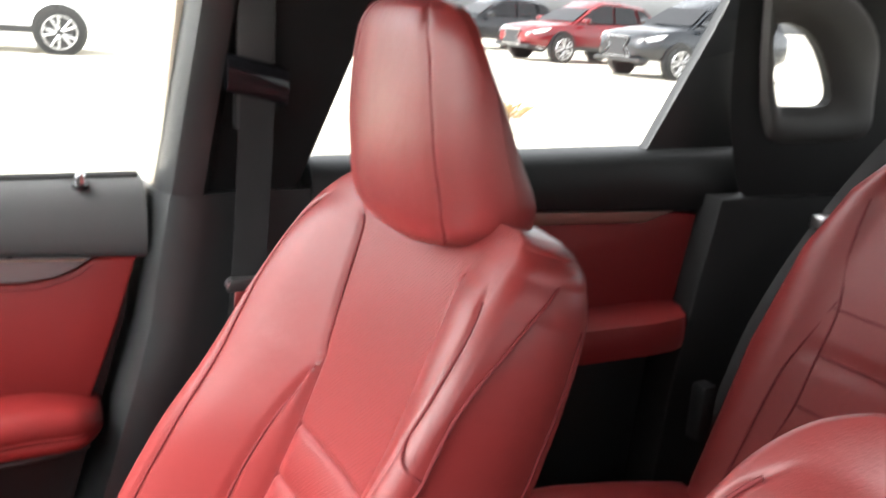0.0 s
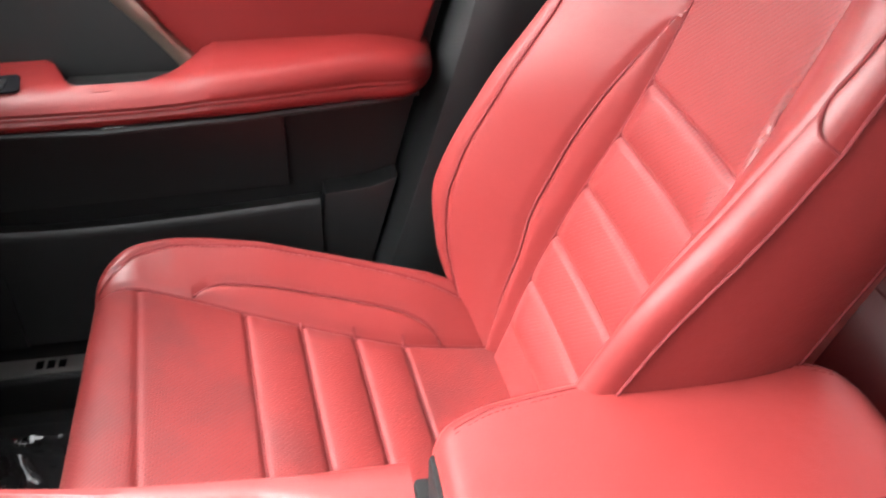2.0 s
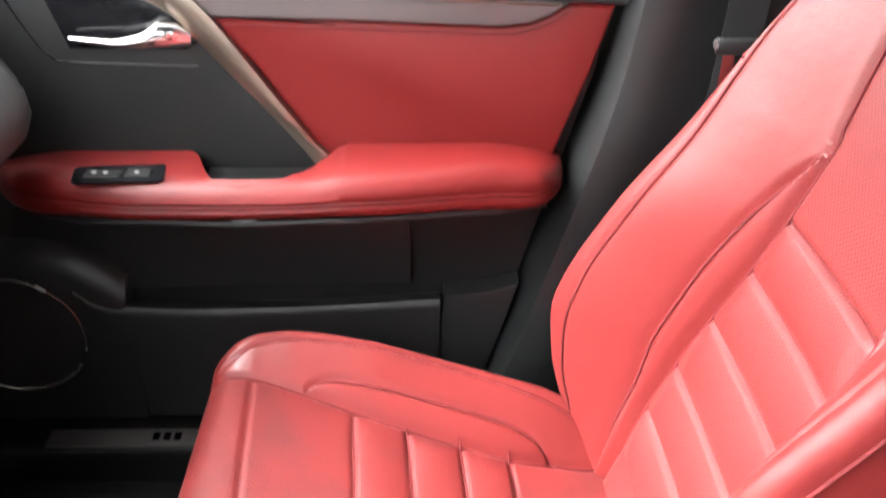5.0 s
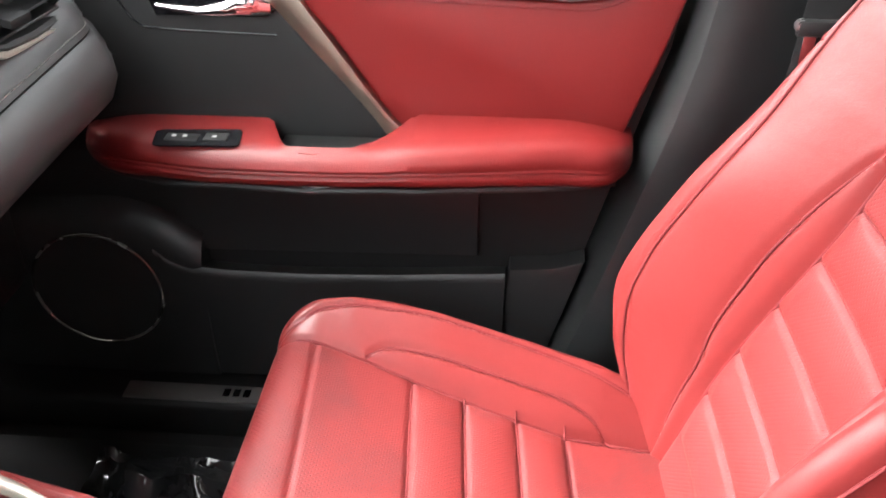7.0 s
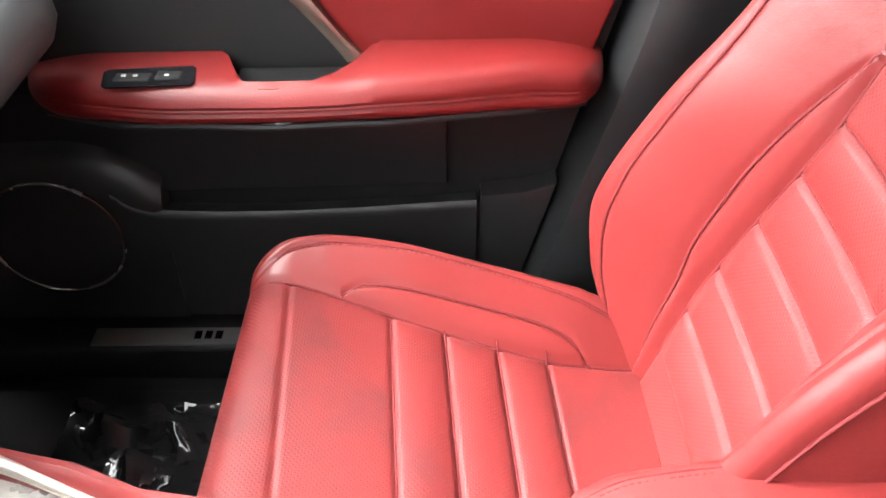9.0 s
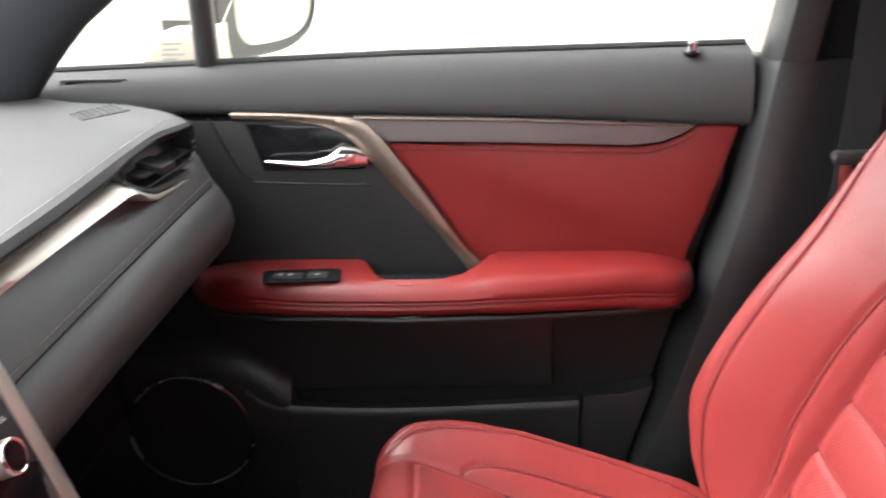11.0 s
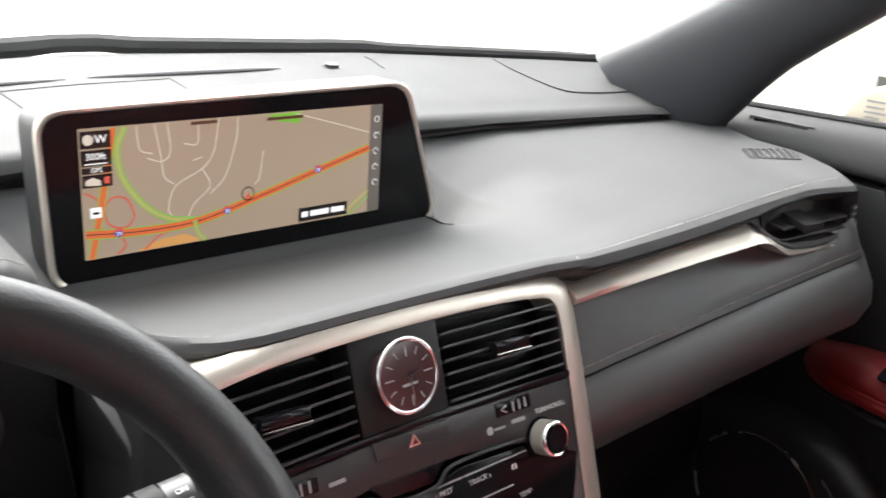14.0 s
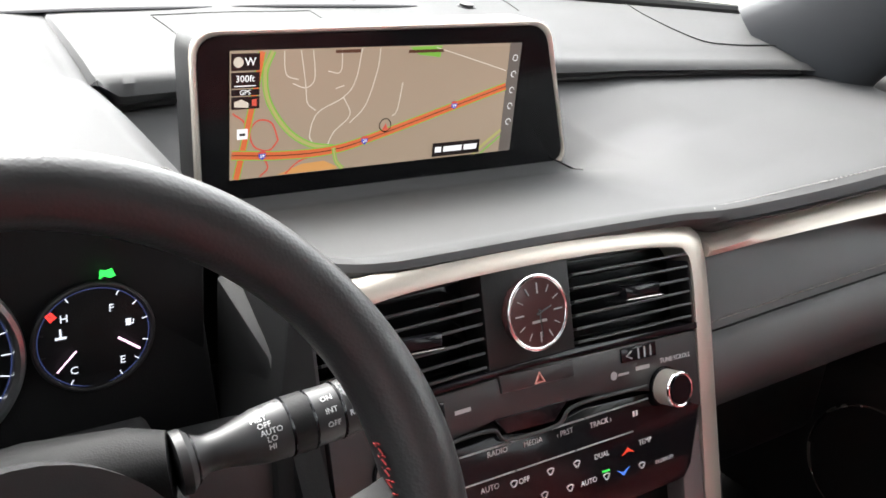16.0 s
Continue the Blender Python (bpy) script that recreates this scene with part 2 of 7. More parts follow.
def tube(points, r, n=10, closed=False, flat=1.0, up=(0, 0, 1)):
    pts = [Vector(p) for p in points]
    rows = []
    for i, p in enumerate(pts):
        a = pts[(i - 1) % len(pts)] if closed or i else p
        b = pts[(i + 1) % len(pts)] if closed or i < len(pts) - 1 else p
        d = (b - a).normalized()
        s = d.cross(Vector(up))
        s = s.normalized() if s.length > 1e-4 else d.cross(Vector((1, 0, 0))).normalized()
        u = s.cross(d)
        rr = r(i / (len(pts) - 1)) if callable(r) else r
        rows.append([p + s * (math.cos(k * 2 * math.pi / n) * rr) + u * (math.sin(k * 2 * math.pi / n) * rr * flat) for k in range(n)])
    return grid(rows, close_u=True, close_v=closed, cap=not closed)


def spline(points, n=8):
    """Catmull-Rom through the points."""
    p = [Vector(q) for q in points]
    p = [2 * p[0] - p[1]] + p + [2 * p[-1] - p[-2]]
    out = []
    for i in range(1, len(p) - 2):
        for k in range(n):
            t = k / n
            out.append(0.5 * (2 * p[i] + (p[i + 1] - p[i - 1]) * t + (2 * p[i - 1] - 5 * p[i] + 4 * p[i + 1] - p[i + 2]) * t * t + (3 * p[i] - p[i - 1] - 3 * p[i + 1] + p[i + 2]) * t ** 3))
    return out + [p[-2]]


def disc(c, axis, r, depth, n=32, bevel=0.0):
    bm = bmesh.new()
    bmesh.ops.create_cone(bm, cap_ends=True, segments=n, radius1=r, radius2=r, depth=depth)
    if bevel:
        bmesh.ops.bevel(bm, geom=[e for e in bm.edges if abs(e.verts[0].co.z - e.verts[1].co.z) < 1e-6], offset=bevel, segments=2, affect="EDGES")
    q = Vector((0, 0, 1)).rotation_difference(Vector(axis))
    bm.transform(Matrix.Translation(c) @ q.to_matrix().to_4x4())
    return bm


def stitches(points, step, length, r):
    """A row of short threads along a line."""
    pts = [Vector(p) for p in points]
    out, run = bmesh.new(), 0.0
    for a, b in zip(pts, pts[1:]):
        d = b - a
        n = d.length
        if n < 1e-6:
            continue
        d.normalize()
        s = d.cross(Vector((0.31, 0.2, 0.93))).normalized() * r
        u = d.cross(s).normalized() * r
        while run < n:
            p, q = a + d * run, a + d * min(n, run + length)
            v = [out.verts.new(c) for c in (p + s, p + u, p - s, p - u, q + s, q + u, q - s, q - u)]
            for k in range(4):
                out.faces.new((v[k], v[(k + 1) % 4], v[4 + (k + 1) % 4], v[4 + k]))
            out.faces.new(v[3::-1])
            out.faces.new(v[4:])
            run += step
        run -= n
    return out


def text(name, body, size, m, material, parent, align="CENTER"):
    """Raised lettering in the plane of the pose m."""
    cu = bpy.data.curves.new(name, "FONT")
    cu.body, cu.size, cu.align_x, cu.align_y, cu.extrude, cu.resolution_u = body, size, align, "CENTER", 0.00015, 2
    tmp = bpy.data.objects.new(name, cu)
    scene.collection.objects.link(tmp)
    me = bpy.data.meshes.new_from_object(tmp.evaluated_get(bpy.context.evaluated_depsgraph_get()))
    bpy.data.objects.remove(tmp)
    me.transform(m)
    me.materials.clear()
    me.materials.append(material)
    me.name = name
    ob = new(name, me)
    ob.parent = parent
    return ob


def ribbon(points, width, normal, material=None):
    """A flat strip along points, in the plane with the given normal."""
    pts = [Vector(p) for p in points]
    n = Vector(normal)
    rows = []
    for i, p in enumerate(pts):
        d = (pts[min(i + 1, len(pts) - 1)] - pts[max(i - 1, 0)]).normalized()
        s = d.cross(n).normalized() * (width / 2)
        rows.append([p - s, p + s])
    return grid(rows)


def sweep(outer, inner, n, lift, base):
    """A band between two outlines, crowned along n by lift and base deep."""
    n = Vector(n)
    rows = []
    for a, b in zip(outer, inner):
        a, b = Vector(a), Vector(b)
        rows.append([a - n * base, a + n * lift * 0.6, a * 0.8 + b * 0.2 + n * lift, a * 0.35 + b * 0.65 + n * lift * 0.9, b + n * lift * 0.25, b - n * base])
    return grid(rows, close_u=True, cap=True)


def thing(name, label, category, group="", kind=""):
    return tagged(new(name), label, category, group, kind)


def smooth(f):
    f = min(1, max(0, f))
    return f * f * (3 - 2 * f)


def gauss(d, s):
    return math.exp(-(d / s) ** 2)


# ---- front seats ----
SEAT_X = 0.34
SEAT_Y = 0.018
PLEATS_B = (0.908, 0.845, 0.776, 0.704, 0.637)
PLEATS_C = (0.124, 0.063, 0.002, -0.056)
BACK_W = [(0.47, 0.205), (0.55, 0.235), (0.64, 0.255), (0.72, 0.262), (0.85, 0.252), (1.0, 0.236), (1.08, 0.229), (1.13, 0.219), (1.16, 0.203), (1.18, 0.175), (1.19, 0.135)]
BACK_I = [(0.47, 0.157), (0.64, 0.157), (0.71, 0.148), (0.77, 0.136), (0.83, 0.121), (0.90, 0.107), (1.0, 0.10), (1.2, 0.095)]
BACK_S = [(0.47, 0.166), (0.60, 0.174), (0.70, 0.172), (0.78, 0.161), (0.85, 0.146), (0.92, 0.127), (0.96, 0.112), (0.985, 0.10)]
BACK_E = [(0.47, 0.19), (0.56, 0.215), (0.65, 0.227), (0.735, 0.228), (0.84, 0.217), (0.95, 0.211), (1.0, 0.212), (1.04, 0.213), (1.073, 0.211), (1.107, 0.205), (1.142, 0.184), (1.158, 0.16), (1.17, 0.12)]
BACK_B = [(0.47, 0.02), (0.55, 0.05), (0.62, 0.092), (0.70, 0.118), (0.82, 0.105), (0.93, 0.078), (1.03, 0.058), (1.12, 0.032), (1.19, 0.0)]
BACK_T = [(0.47, 0.068), (0.7, 0.074), (1.0, 0.078), (1.12, 0.078), (1.17, 0.066), (1.19, 0.05)]
WING = [(0.985, 0.102), (1.0, 0.104), (1.05, 0.108), (1.09, 0.110), (1.13, 0.114), (1.155, 0.132), (1.165, 0.145), (1.2, 0.16)]


# the side next to the console is narrower low down
INNER = [(0.47, 0.73), (0.70, 0.78), (0.80, 0.83), (0.88, 0.88), (0.95, 0.935), (1.0, 0.97), (1.05, 0.985), (1.13, 0.99), (1.16, 1.02), (1.18, 1.10), (1.19, 1.28)]


def back_y(z):
    return SEAT_Y - 0.203 - 0.33 * (z - 0.564)


def strip_edge(z):
    return ease(BACK_S, z)


def back_h(d, z, detail=True, inner=False):
    """How far the front of the backrest stands out, d from its middle."""
    w, ins, b = ease(BACK_W, z), ease(BACK_I, z), ease(BACK_B, z)
    t = max(0.0, (d - ins) / (w - ins))
    h = b * (0.35 * min(1, t / 0.86) + 0.65 * math.sin(min(1.0, t / 0.86) * math.pi / 2) ** 1.5)
    if t > 0.86:
        h -= ((0.014 + 0.04 * b) if inner else (0.032 + 0.15 * b)) * (1 - math.sqrt(max(0, 1 - ((t - 0.86) / 0.14) ** 2)))
    if not detail:
        return h
    h -= 0.006 * gauss(d - ins, 0.0042) * min(1, max(0, (1.0 - z) / 0.02))
    if z < 0.985:
        so = strip_edge(z)
        h -= 0.0055 * gauss(d - so, 0.004) * min(1, max(0, so - ins) / 0.014) * smooth((0.975 - z) / 0.02)
        if ins < d < so:
            h += 0.005 * math.sin((d - ins) / max(1e-4, so - ins) * math.pi)
    else:
        wg, eg = ease(WING, z), ease(BACK_E, z)
        fade = smooth((1.155 - z) / 0.03)
        h -= 0.005 * gauss(d - wg, 0.004) * fade
        if wg < d < eg:
            h += 0.0055 * math.sin((d - wg) / (eg - wg) * math.pi) * smooth((z - 0.985) / 0.10) * fade
    h -= 0.0035 * gauss(d - ease(BACK_E, z), 0.0035) * smooth((1.15 - z) / 0.03)
    if d < ins:
        for zp in PLEATS_B:
            h -= 0.0040 * gauss(z - zp, 0.0034)
        if z < PLEATS_B[0]:
            k = max(i for i, zp in enumerate((*PLEATS_B, 0.4)) if z <= zp or i == 0)
            hi, lo = PLEATS_B[min(k, 4)], (*PLEATS_B, 0.575)[min(k, 4) + 1]
            f = min(1, max(0, (z - lo) / (hi - lo)))
            h += 0.0065 * (4 * f * (1 - f)) ** 0.75 * smooth((ins - d) / 0.030)
        h -= 0.005 * (1 - (d / ins) ** 2)
    return h


def back_at(x, z, off=0.0):
    h = back_h(abs(x), z, True, x < 0) + off
    if x < 0:
        x *= lerp(INNER, z)
    return (SEAT_X + x, back_y(z) + h, z + 0.30 * h)


def backrest_bm():
    nz, nf = 320, 260
    rows, ds, zs = [], [], []
    for i in range(nz):
        z = 0.47 + 0.72 * (1 - (1 - i / (nz - 1)) ** 1.12)
        w, tk = ease(BACK_W, z), ease(BACK_T, z)
        front = [back_at(w * math.sin(math.pi / 2 * (-1 + 2 * k / (nf - 1))) * 0.5 + w * 0.5 * (-1 + 2 * k / (nf - 1)), z) for k in range(nf)]
        ds.append([abs(p[0] - SEAT_X) / (lerp(INNER, z) if p[0] < SEAT_X else 1) for p in front])
        zs.append(z)
        back, bz = back_y(z) - tk, z - 0.30 * tk
        y0, z0, yl, zl = front[-1][1], front[-1][2], front[0][1], front[0][2]
        ring = front[:]
        for s in range(1, 11):
            f = s / 10
            ring.append((SEAT_X + w * (1 + 0.02 * math.sin(f * math.pi) - 0.10 * f ** 3), y0 + (back - y0) * f, z0 + (bz - z0) * f))
        for s in range(1, 14):
            f = s / 14
            ring.append((SEAT_X + w * 0.9 * (1 - f * (1 + lerp(INNER, z))), back - 0.014 * math.sin(f * math.pi), bz))
        for s in range(10, 0, -1):
            f = s / 10
            ring.append((SEAT_X - w * lerp(INNER, z) * (1 + 0.012 * math.sin(f * math.pi) - 0.10 * f ** 4), yl + (back - yl) * f, zl + (bz - zl) * f))
        rows.append(ring)

    def pick(i, j):
        if j >= nf - 1:
            return 0
        d, z = ds[i][j], zs[i]
        return 1 if d < (ease(BACK_I, z) if z < 0.985 else ease(WING, z)) else 0

    return grid(rows, close_u=True, cap=True, pick=pick)


def back_side(z, f, sx):
    """On the side of the backrest, f of the way to the rear."""
    w, tk = ease(BACK_W, z), ease(BACK_T, z)
    p = back_at(sx * w, z)
    if sx < 0:
        w *= lerp(INNER, z)
    return (SEAT_X + sx * w * (1.006 + 0.02 * math.sin(f * math.pi) - 0.10 * f ** 3), p[1] + (back_y(z) - tk - p[1]) * f, p[2] + (z - 0.30 * tk - p[2]) * f)


CU_W = [(-0.27, 0.235), (0.0, 0.25), (0.15, 0.250), (0.21, 0.243), (0.25, 0.232), (0.289, 0.205)]
CU_I = [(-0.27, 0.196), (-0.208, 0.182), (-0.11, 0.158), (-0.054, 0.148), (0.003, 0.149), (0.065, 0.153), (0.125, 0.159), (0.182, 0.168), (0.24, 0.175), (0.29, 0.176)]
CU_S = [(-0.135, 0.150), (-0.11, 0.158), (-0.088, 0.175), (-0.039, 0.182), (0.028, 0.184), (0.106, 0.186), (0.140, 0.1855), (0.157, 0.183), (0.175, 0.174), (0.182, 0.169)]
CU_E = [(-0.27, 0.185), (-0.204, 0.200), (-0.175, 0.207), (-0.11, 0.214), (-0.04, 0.221), (0.04, 0.225), (0.119, 0.226), (0.183, 0.223), (0.23, 0.214), (0.265, 0.196), (0.29, 0.180)]


def cu_strip(y):
    return ease(CU_S, y)


def cushion_at(x, y, off=0.0, detail=True):
    d = abs(x)
    base = 0.628 + 0.36 * (y - 0.125) - 0.10 * max(0, y - 0.14) ** 1.4
    if y > 0.232:
        base -= 0.055 * (1 - math.sqrt(max(0, 1 - ((y - 0.232) / 0.058) ** 2)))
    w = ease(CU_W, y)
    ins = min(ease(CU_I, y), w - 0.012)
    b = lerp([(-0.27, 0.03), (-0.1, 0.058), (0.1, 0.052), (0.2, 0.036), (0.25, 0.020), (0.29, 0.006)], y)
    t = max(0.0, (d - ins) / (w - ins))
    h = b * (0.4 * min(1, t / 0.75) + 0.6 * math.sin(min(1, t / 0.75) * math.pi / 2) ** 1.4)
    if t > 0.75:
        h -= 0.042 * (1 - math.sqrt(max(0, 1 - ((t - 0.75) / 0.25) ** 2)))
    if detail:
        h -= 0.006 * gauss(d - ins, 0.0042) + 0.004 * gauss(d - ease(CU_E, y), 0.0035)
        if -0.112 < y < 0.18:
            so = cu_strip(y)
            h -= 0.005 * gauss(d - so, 0.004)
            if ins < d < so:
                h += 0.005 * math.sin((d - ins) / max(1e-4, so - ins) * math.pi)
        if d < ins:
            yy = y - 0.076 * (SEAT_X + x - 0.50)
            for yp in PLEATS_C:
                h -= 0.0040 * gauss(yy - yp, 0.0034)
            if PLEATS_C[3] < yy < PLEATS_C[0]:
                f = (yy - PLEATS_C[3]) / 0.060 % 1.0
                h += 0.0060 * (4 * f * (1 - f)) ** 0.75 * smooth((ins - d) / 0.030)
            h -= 0.003 * gauss(yy - 0.236, 0.004)
    return (SEAT_X + x, y, base + h + off)


def cushion_bm():
    ny, nx = 280, 210
    rows, ys, ds = [], [], []
    for i in range(ny):
        y = -0.26 + 0.549 * (1 - (1 - i / (ny - 1)) ** 1.15)
        w = ease(CU_W, y)
        row = []
        for k in range(nx):
            u = -1 + 2 * k / (nx - 1)
            row.append(cushion_at(w * (0.5 * u + 0.5 * math.sin(u * math.pi / 2)), y))
        ys.append(y)
        ds.append([abs(p[0] - SEAT_X) for p in row])
        x0, x1 = row[0], row[-1]
        left = [(x0[0] + 0.015 * f * f - 0.006 * math.sin(f * 3.1), y, x0[2] + (0.47 - x0[2]) * f) for f in (1, 0.8, 0.6, 0.4, 0.2)]
        right = [(x1[0] - 0.015 * f * f + 0.006 * math.sin(f * 3.1), y, x1[2] + (0.47 - x1[2]) * f) for f in (0.2, 0.4, 0.6, 0.8, 1)]
        rows.append(left + row + right)
    last = rows[-1]
    for f in (0.2, 0.4, 0.6, 0.8, 1.0):
        rows.append([(p[0], p[1] + 0.006 * math.sin(f * 3.1) - 0.01 * f, p[2] + (0.46 - p[2]) * f if p[2] > 0.46 else p[2]) for p in last])

    def pick(i, j):
        k = j - 5
        if k < 0 or k >= nx - 1 or i >= ny - 1:
            return 0
        d, y = ds[i][k], ys[i]
        if d < ease(CU_I, y):
            return 1
        return 0

    return grid(rows, pick=pick)


def head_seam(v):
    return 0.76 - 0.15 * v


def headrest_at(a, v, off=0.0):
    z = 1.148 + 0.225 * v
    w = ease([(0, 0.10), (0.03, 0.115), (0.10, 0.134), (0.22, 0.140), (0.5, 0.136), (0.75, 0.125), (0.88, 0.112), (0.95, 0.094), (0.985, 0.066), (1, 0.035)], v)
    yf = ease([(0, -0.360), (0.05, -0.345), (0.15, -0.336), (0.5, -0.330), (0.85, -0.333), (0.95, -0.340), (1, -0.352)], v)
    yr = ease([(0, -0.440), (0.06, -0.452), (0.15, -0.452), (0.4, -0.428), (0.7, -0.398), (0.9, -0.377), (1, -0.364)], v)
    yc, tk = (yf + yr) / 2 + SEAT_Y - 0.018, (yf - yr) / 2
    c, s = math.cos(a), math.sin(a)
    x = math.copysign(abs(c) ** 0.48, c) * w
    y = math.copysign(abs(s) ** 0.75, s) * tk
    if s > 0:
        y -= 0.012 * (x / w) ** 2
        y -= 0.0025 * gauss(abs(x) / w - head_seam(v), 0.03)
    return (SEAT_X + x, yc + y, z + 0.012 * (x / w) ** 2 * (1 - v))


def headrest_bm():
    n, m = 80, 110
    v = [(1 - math.cos(math.pi * i / (n - 1))) / 2 for i in range(n)]
    return grid([[headrest_at(2 * math.pi * k / m, q) for k in range(m)] for q in v], close_u=True, cap=True)


def front_seat():
    s = thing("front_passenger_seat", "red leather front car seat with perforated pleated inserts and headrest", "car seat", "front seats")
    back = part("backrest", backrest_bm(), [red_leather, perf_back], s)
    r = 0.0017
    for sx in (1, -1):
        middle = [back_at(sx * ease(BACK_I, z), z, 0.0018) for z in np.linspace(0.56, 0.97, 56)] + [back_at(sx * ease(WING, z), z, 0.0018) for z in np.linspace(0.99, 1.138, 30)]
        part("seam", tube(middle, r, 6), dark_thread, back)
        part("seam", tube([back_at(sx * strip_edge(z), z, 0.0018) for z in np.linspace(0.56, 0.974, 60)], r, 6), dark_thread, back)
        if sx > 0:
            rim = [back_at(ease(BACK_E, z), z, 0.0014) for z in np.linspace(0.55, 1.132, 90)]
        else:
            rim = [back_side(z, 0.03, -1) for z in np.linspace(0.60, 1.0, 60)]
            part("edge_seam", tube([back_at(-ease(BACK_E, z), z, 0.0014) for z in np.linspace(1.03, 1.132, 30)], 0.0015, 6), dark_thread, back)
            part("edge_seam", tube(spline([back_side(0.998, 0.03, -1), back_at(-0.229, 1.006, 0.0012), back_at(-0.220, 1.018, 0.0012), back_at(-ease(BACK_E, 1.03), 1.03, 0.0014)], 5), 0.0015, 6), dark_thread, back)
        part("edge_seam", tube(rim, 0.0015, 6), dark_thread, back)
        branch = ([back_at(sx * d, z, 0.0006) for d, z in ((0.216, 1.008), (0.224, 1.014), (0.231, 1.024))] if sx > 0 else [back_side(1.0, 0.03, -1), back_side(1.025, 0.012, -1)]) + [back_side(z, f, sx) for z, f in ((1.05, 0.0), (1.068, 0.02), (1.085, 0.05), (1.105, 0.11), (1.126, 0.175), (1.145, 0.25), (1.160, 0.34))]
        part("edge_seam", tube(spline(branch, 4), 0.0016, 6), dark_thread, back)
        part("side_seam", tube([back_side(z, 0.86, sx) for z in np.linspace(0.56, 1.13, 60)], 0.0015, 6), dark_thread, back)
    for zp in PLEATS_B:
        w = ease(BACK_I, zp)
        part("pleat_seam", tube([back_at(x, zp, 0.0006) for x in np.linspace(-w, w, 24)], 0.0011, 6), dark_thread, back)
    cu = part("cushion", cushion_bm(), [red_leather, perf_seat], s)
    for sx in (1, -1):
        ys = np.linspace(-0.24, 0.262, 70)
        part("seam", tube([cushion_at(sx * min(ease(CU_I, y), ease(CU_W, y) - 0.012), y, 0.0016) for y in ys], r, 6), dark_thread, cu)
        part("seam", tube([cushion_at(sx * cu_strip(y), y, 0.0016) for y in np.linspace(-0.112, 0.18, 50)], r, 6), dark_thread, cu)
        top = []
        for y in np.linspace(-0.24, 0.255, 70):
            top.append((ease(CU_E, y), y))
        part("edge_seam", tube([cushion_at(sx * x, y) for x, y in top], r, 6), dark_thread, cu)
        part("stitching", stitches([cushion_at(sx * (x - 0.005), y, 0.0004) for x, y in top], 0.006, 0.004, 0.0006), dark_thread, cu)
    for yp in PLEATS_C:
        pts = []
        for x in np.linspace(-0.155, 0.155, 30):
            pts.append(cushion_at(x, yp + 0.076 * (SEAT_X + x - 0.50), 0.0006))
        part("pleat_seam", tube(pts, 0.0013, 6), dark_thread, cu)
    hr = part("headrest", headrest_bm(), red_leather, s)
    for sx in (1, -1):
        pts = []
        for v in np.linspace(0.03, 0.97, 40):
            a = math.acos(sx * head_seam(v) ** (1 / 0.48))
            pts.append(headrest_at(a, v))
        part("seam", tube(pts, r, 6), dark_thread, hr)
    for x in (-0.055, 0.055):
        part("headrest_post", tube([(SEAT_X + x, SEAT_Y - 0.42, 1.10), (SEAT_X + x, SEAT_Y - 0.425, 1.2)], 0.007), chrome, s)
    part("seat_base", rbox(SEAT_X - 0.2, SEAT_X + 0.2, -0.22, 0.22, 0.36, 0.52, 0.01), black_plastic, s)
    part("seat_rail", rbox(SEAT_X + 0.21, SEAT_X + 0.25, -0.26, 0.22, 0.36, 0.48, 0.01), black_plastic, s)
    part("recliner_cover", rbox(SEAT_X + 0.222, SEAT_X + 0.248, -0.28, -0.12, 0.45, 0.56, 0.012), black_plastic, s)
    return s


seat = front_seat()
driver = copy_thing(seat, pose(-0.68, 0, 0))
driver.name = "driver_seat"
tagged(driver, "red leather driver seat with its backrest upright beside the console", "car seat", "front seats")

# ---- front passenger door ----
DOOR_Y = 0.01


def yz(x, pts, dy=DOOR_Y):
    return [(x, y + dy, z) for y, z in pts]


def belt_z(y):
    return lerp([(-0.2, 1.130), (0.256, 1.125), (0.517, 1.117), (0.84, 1.108)], y)


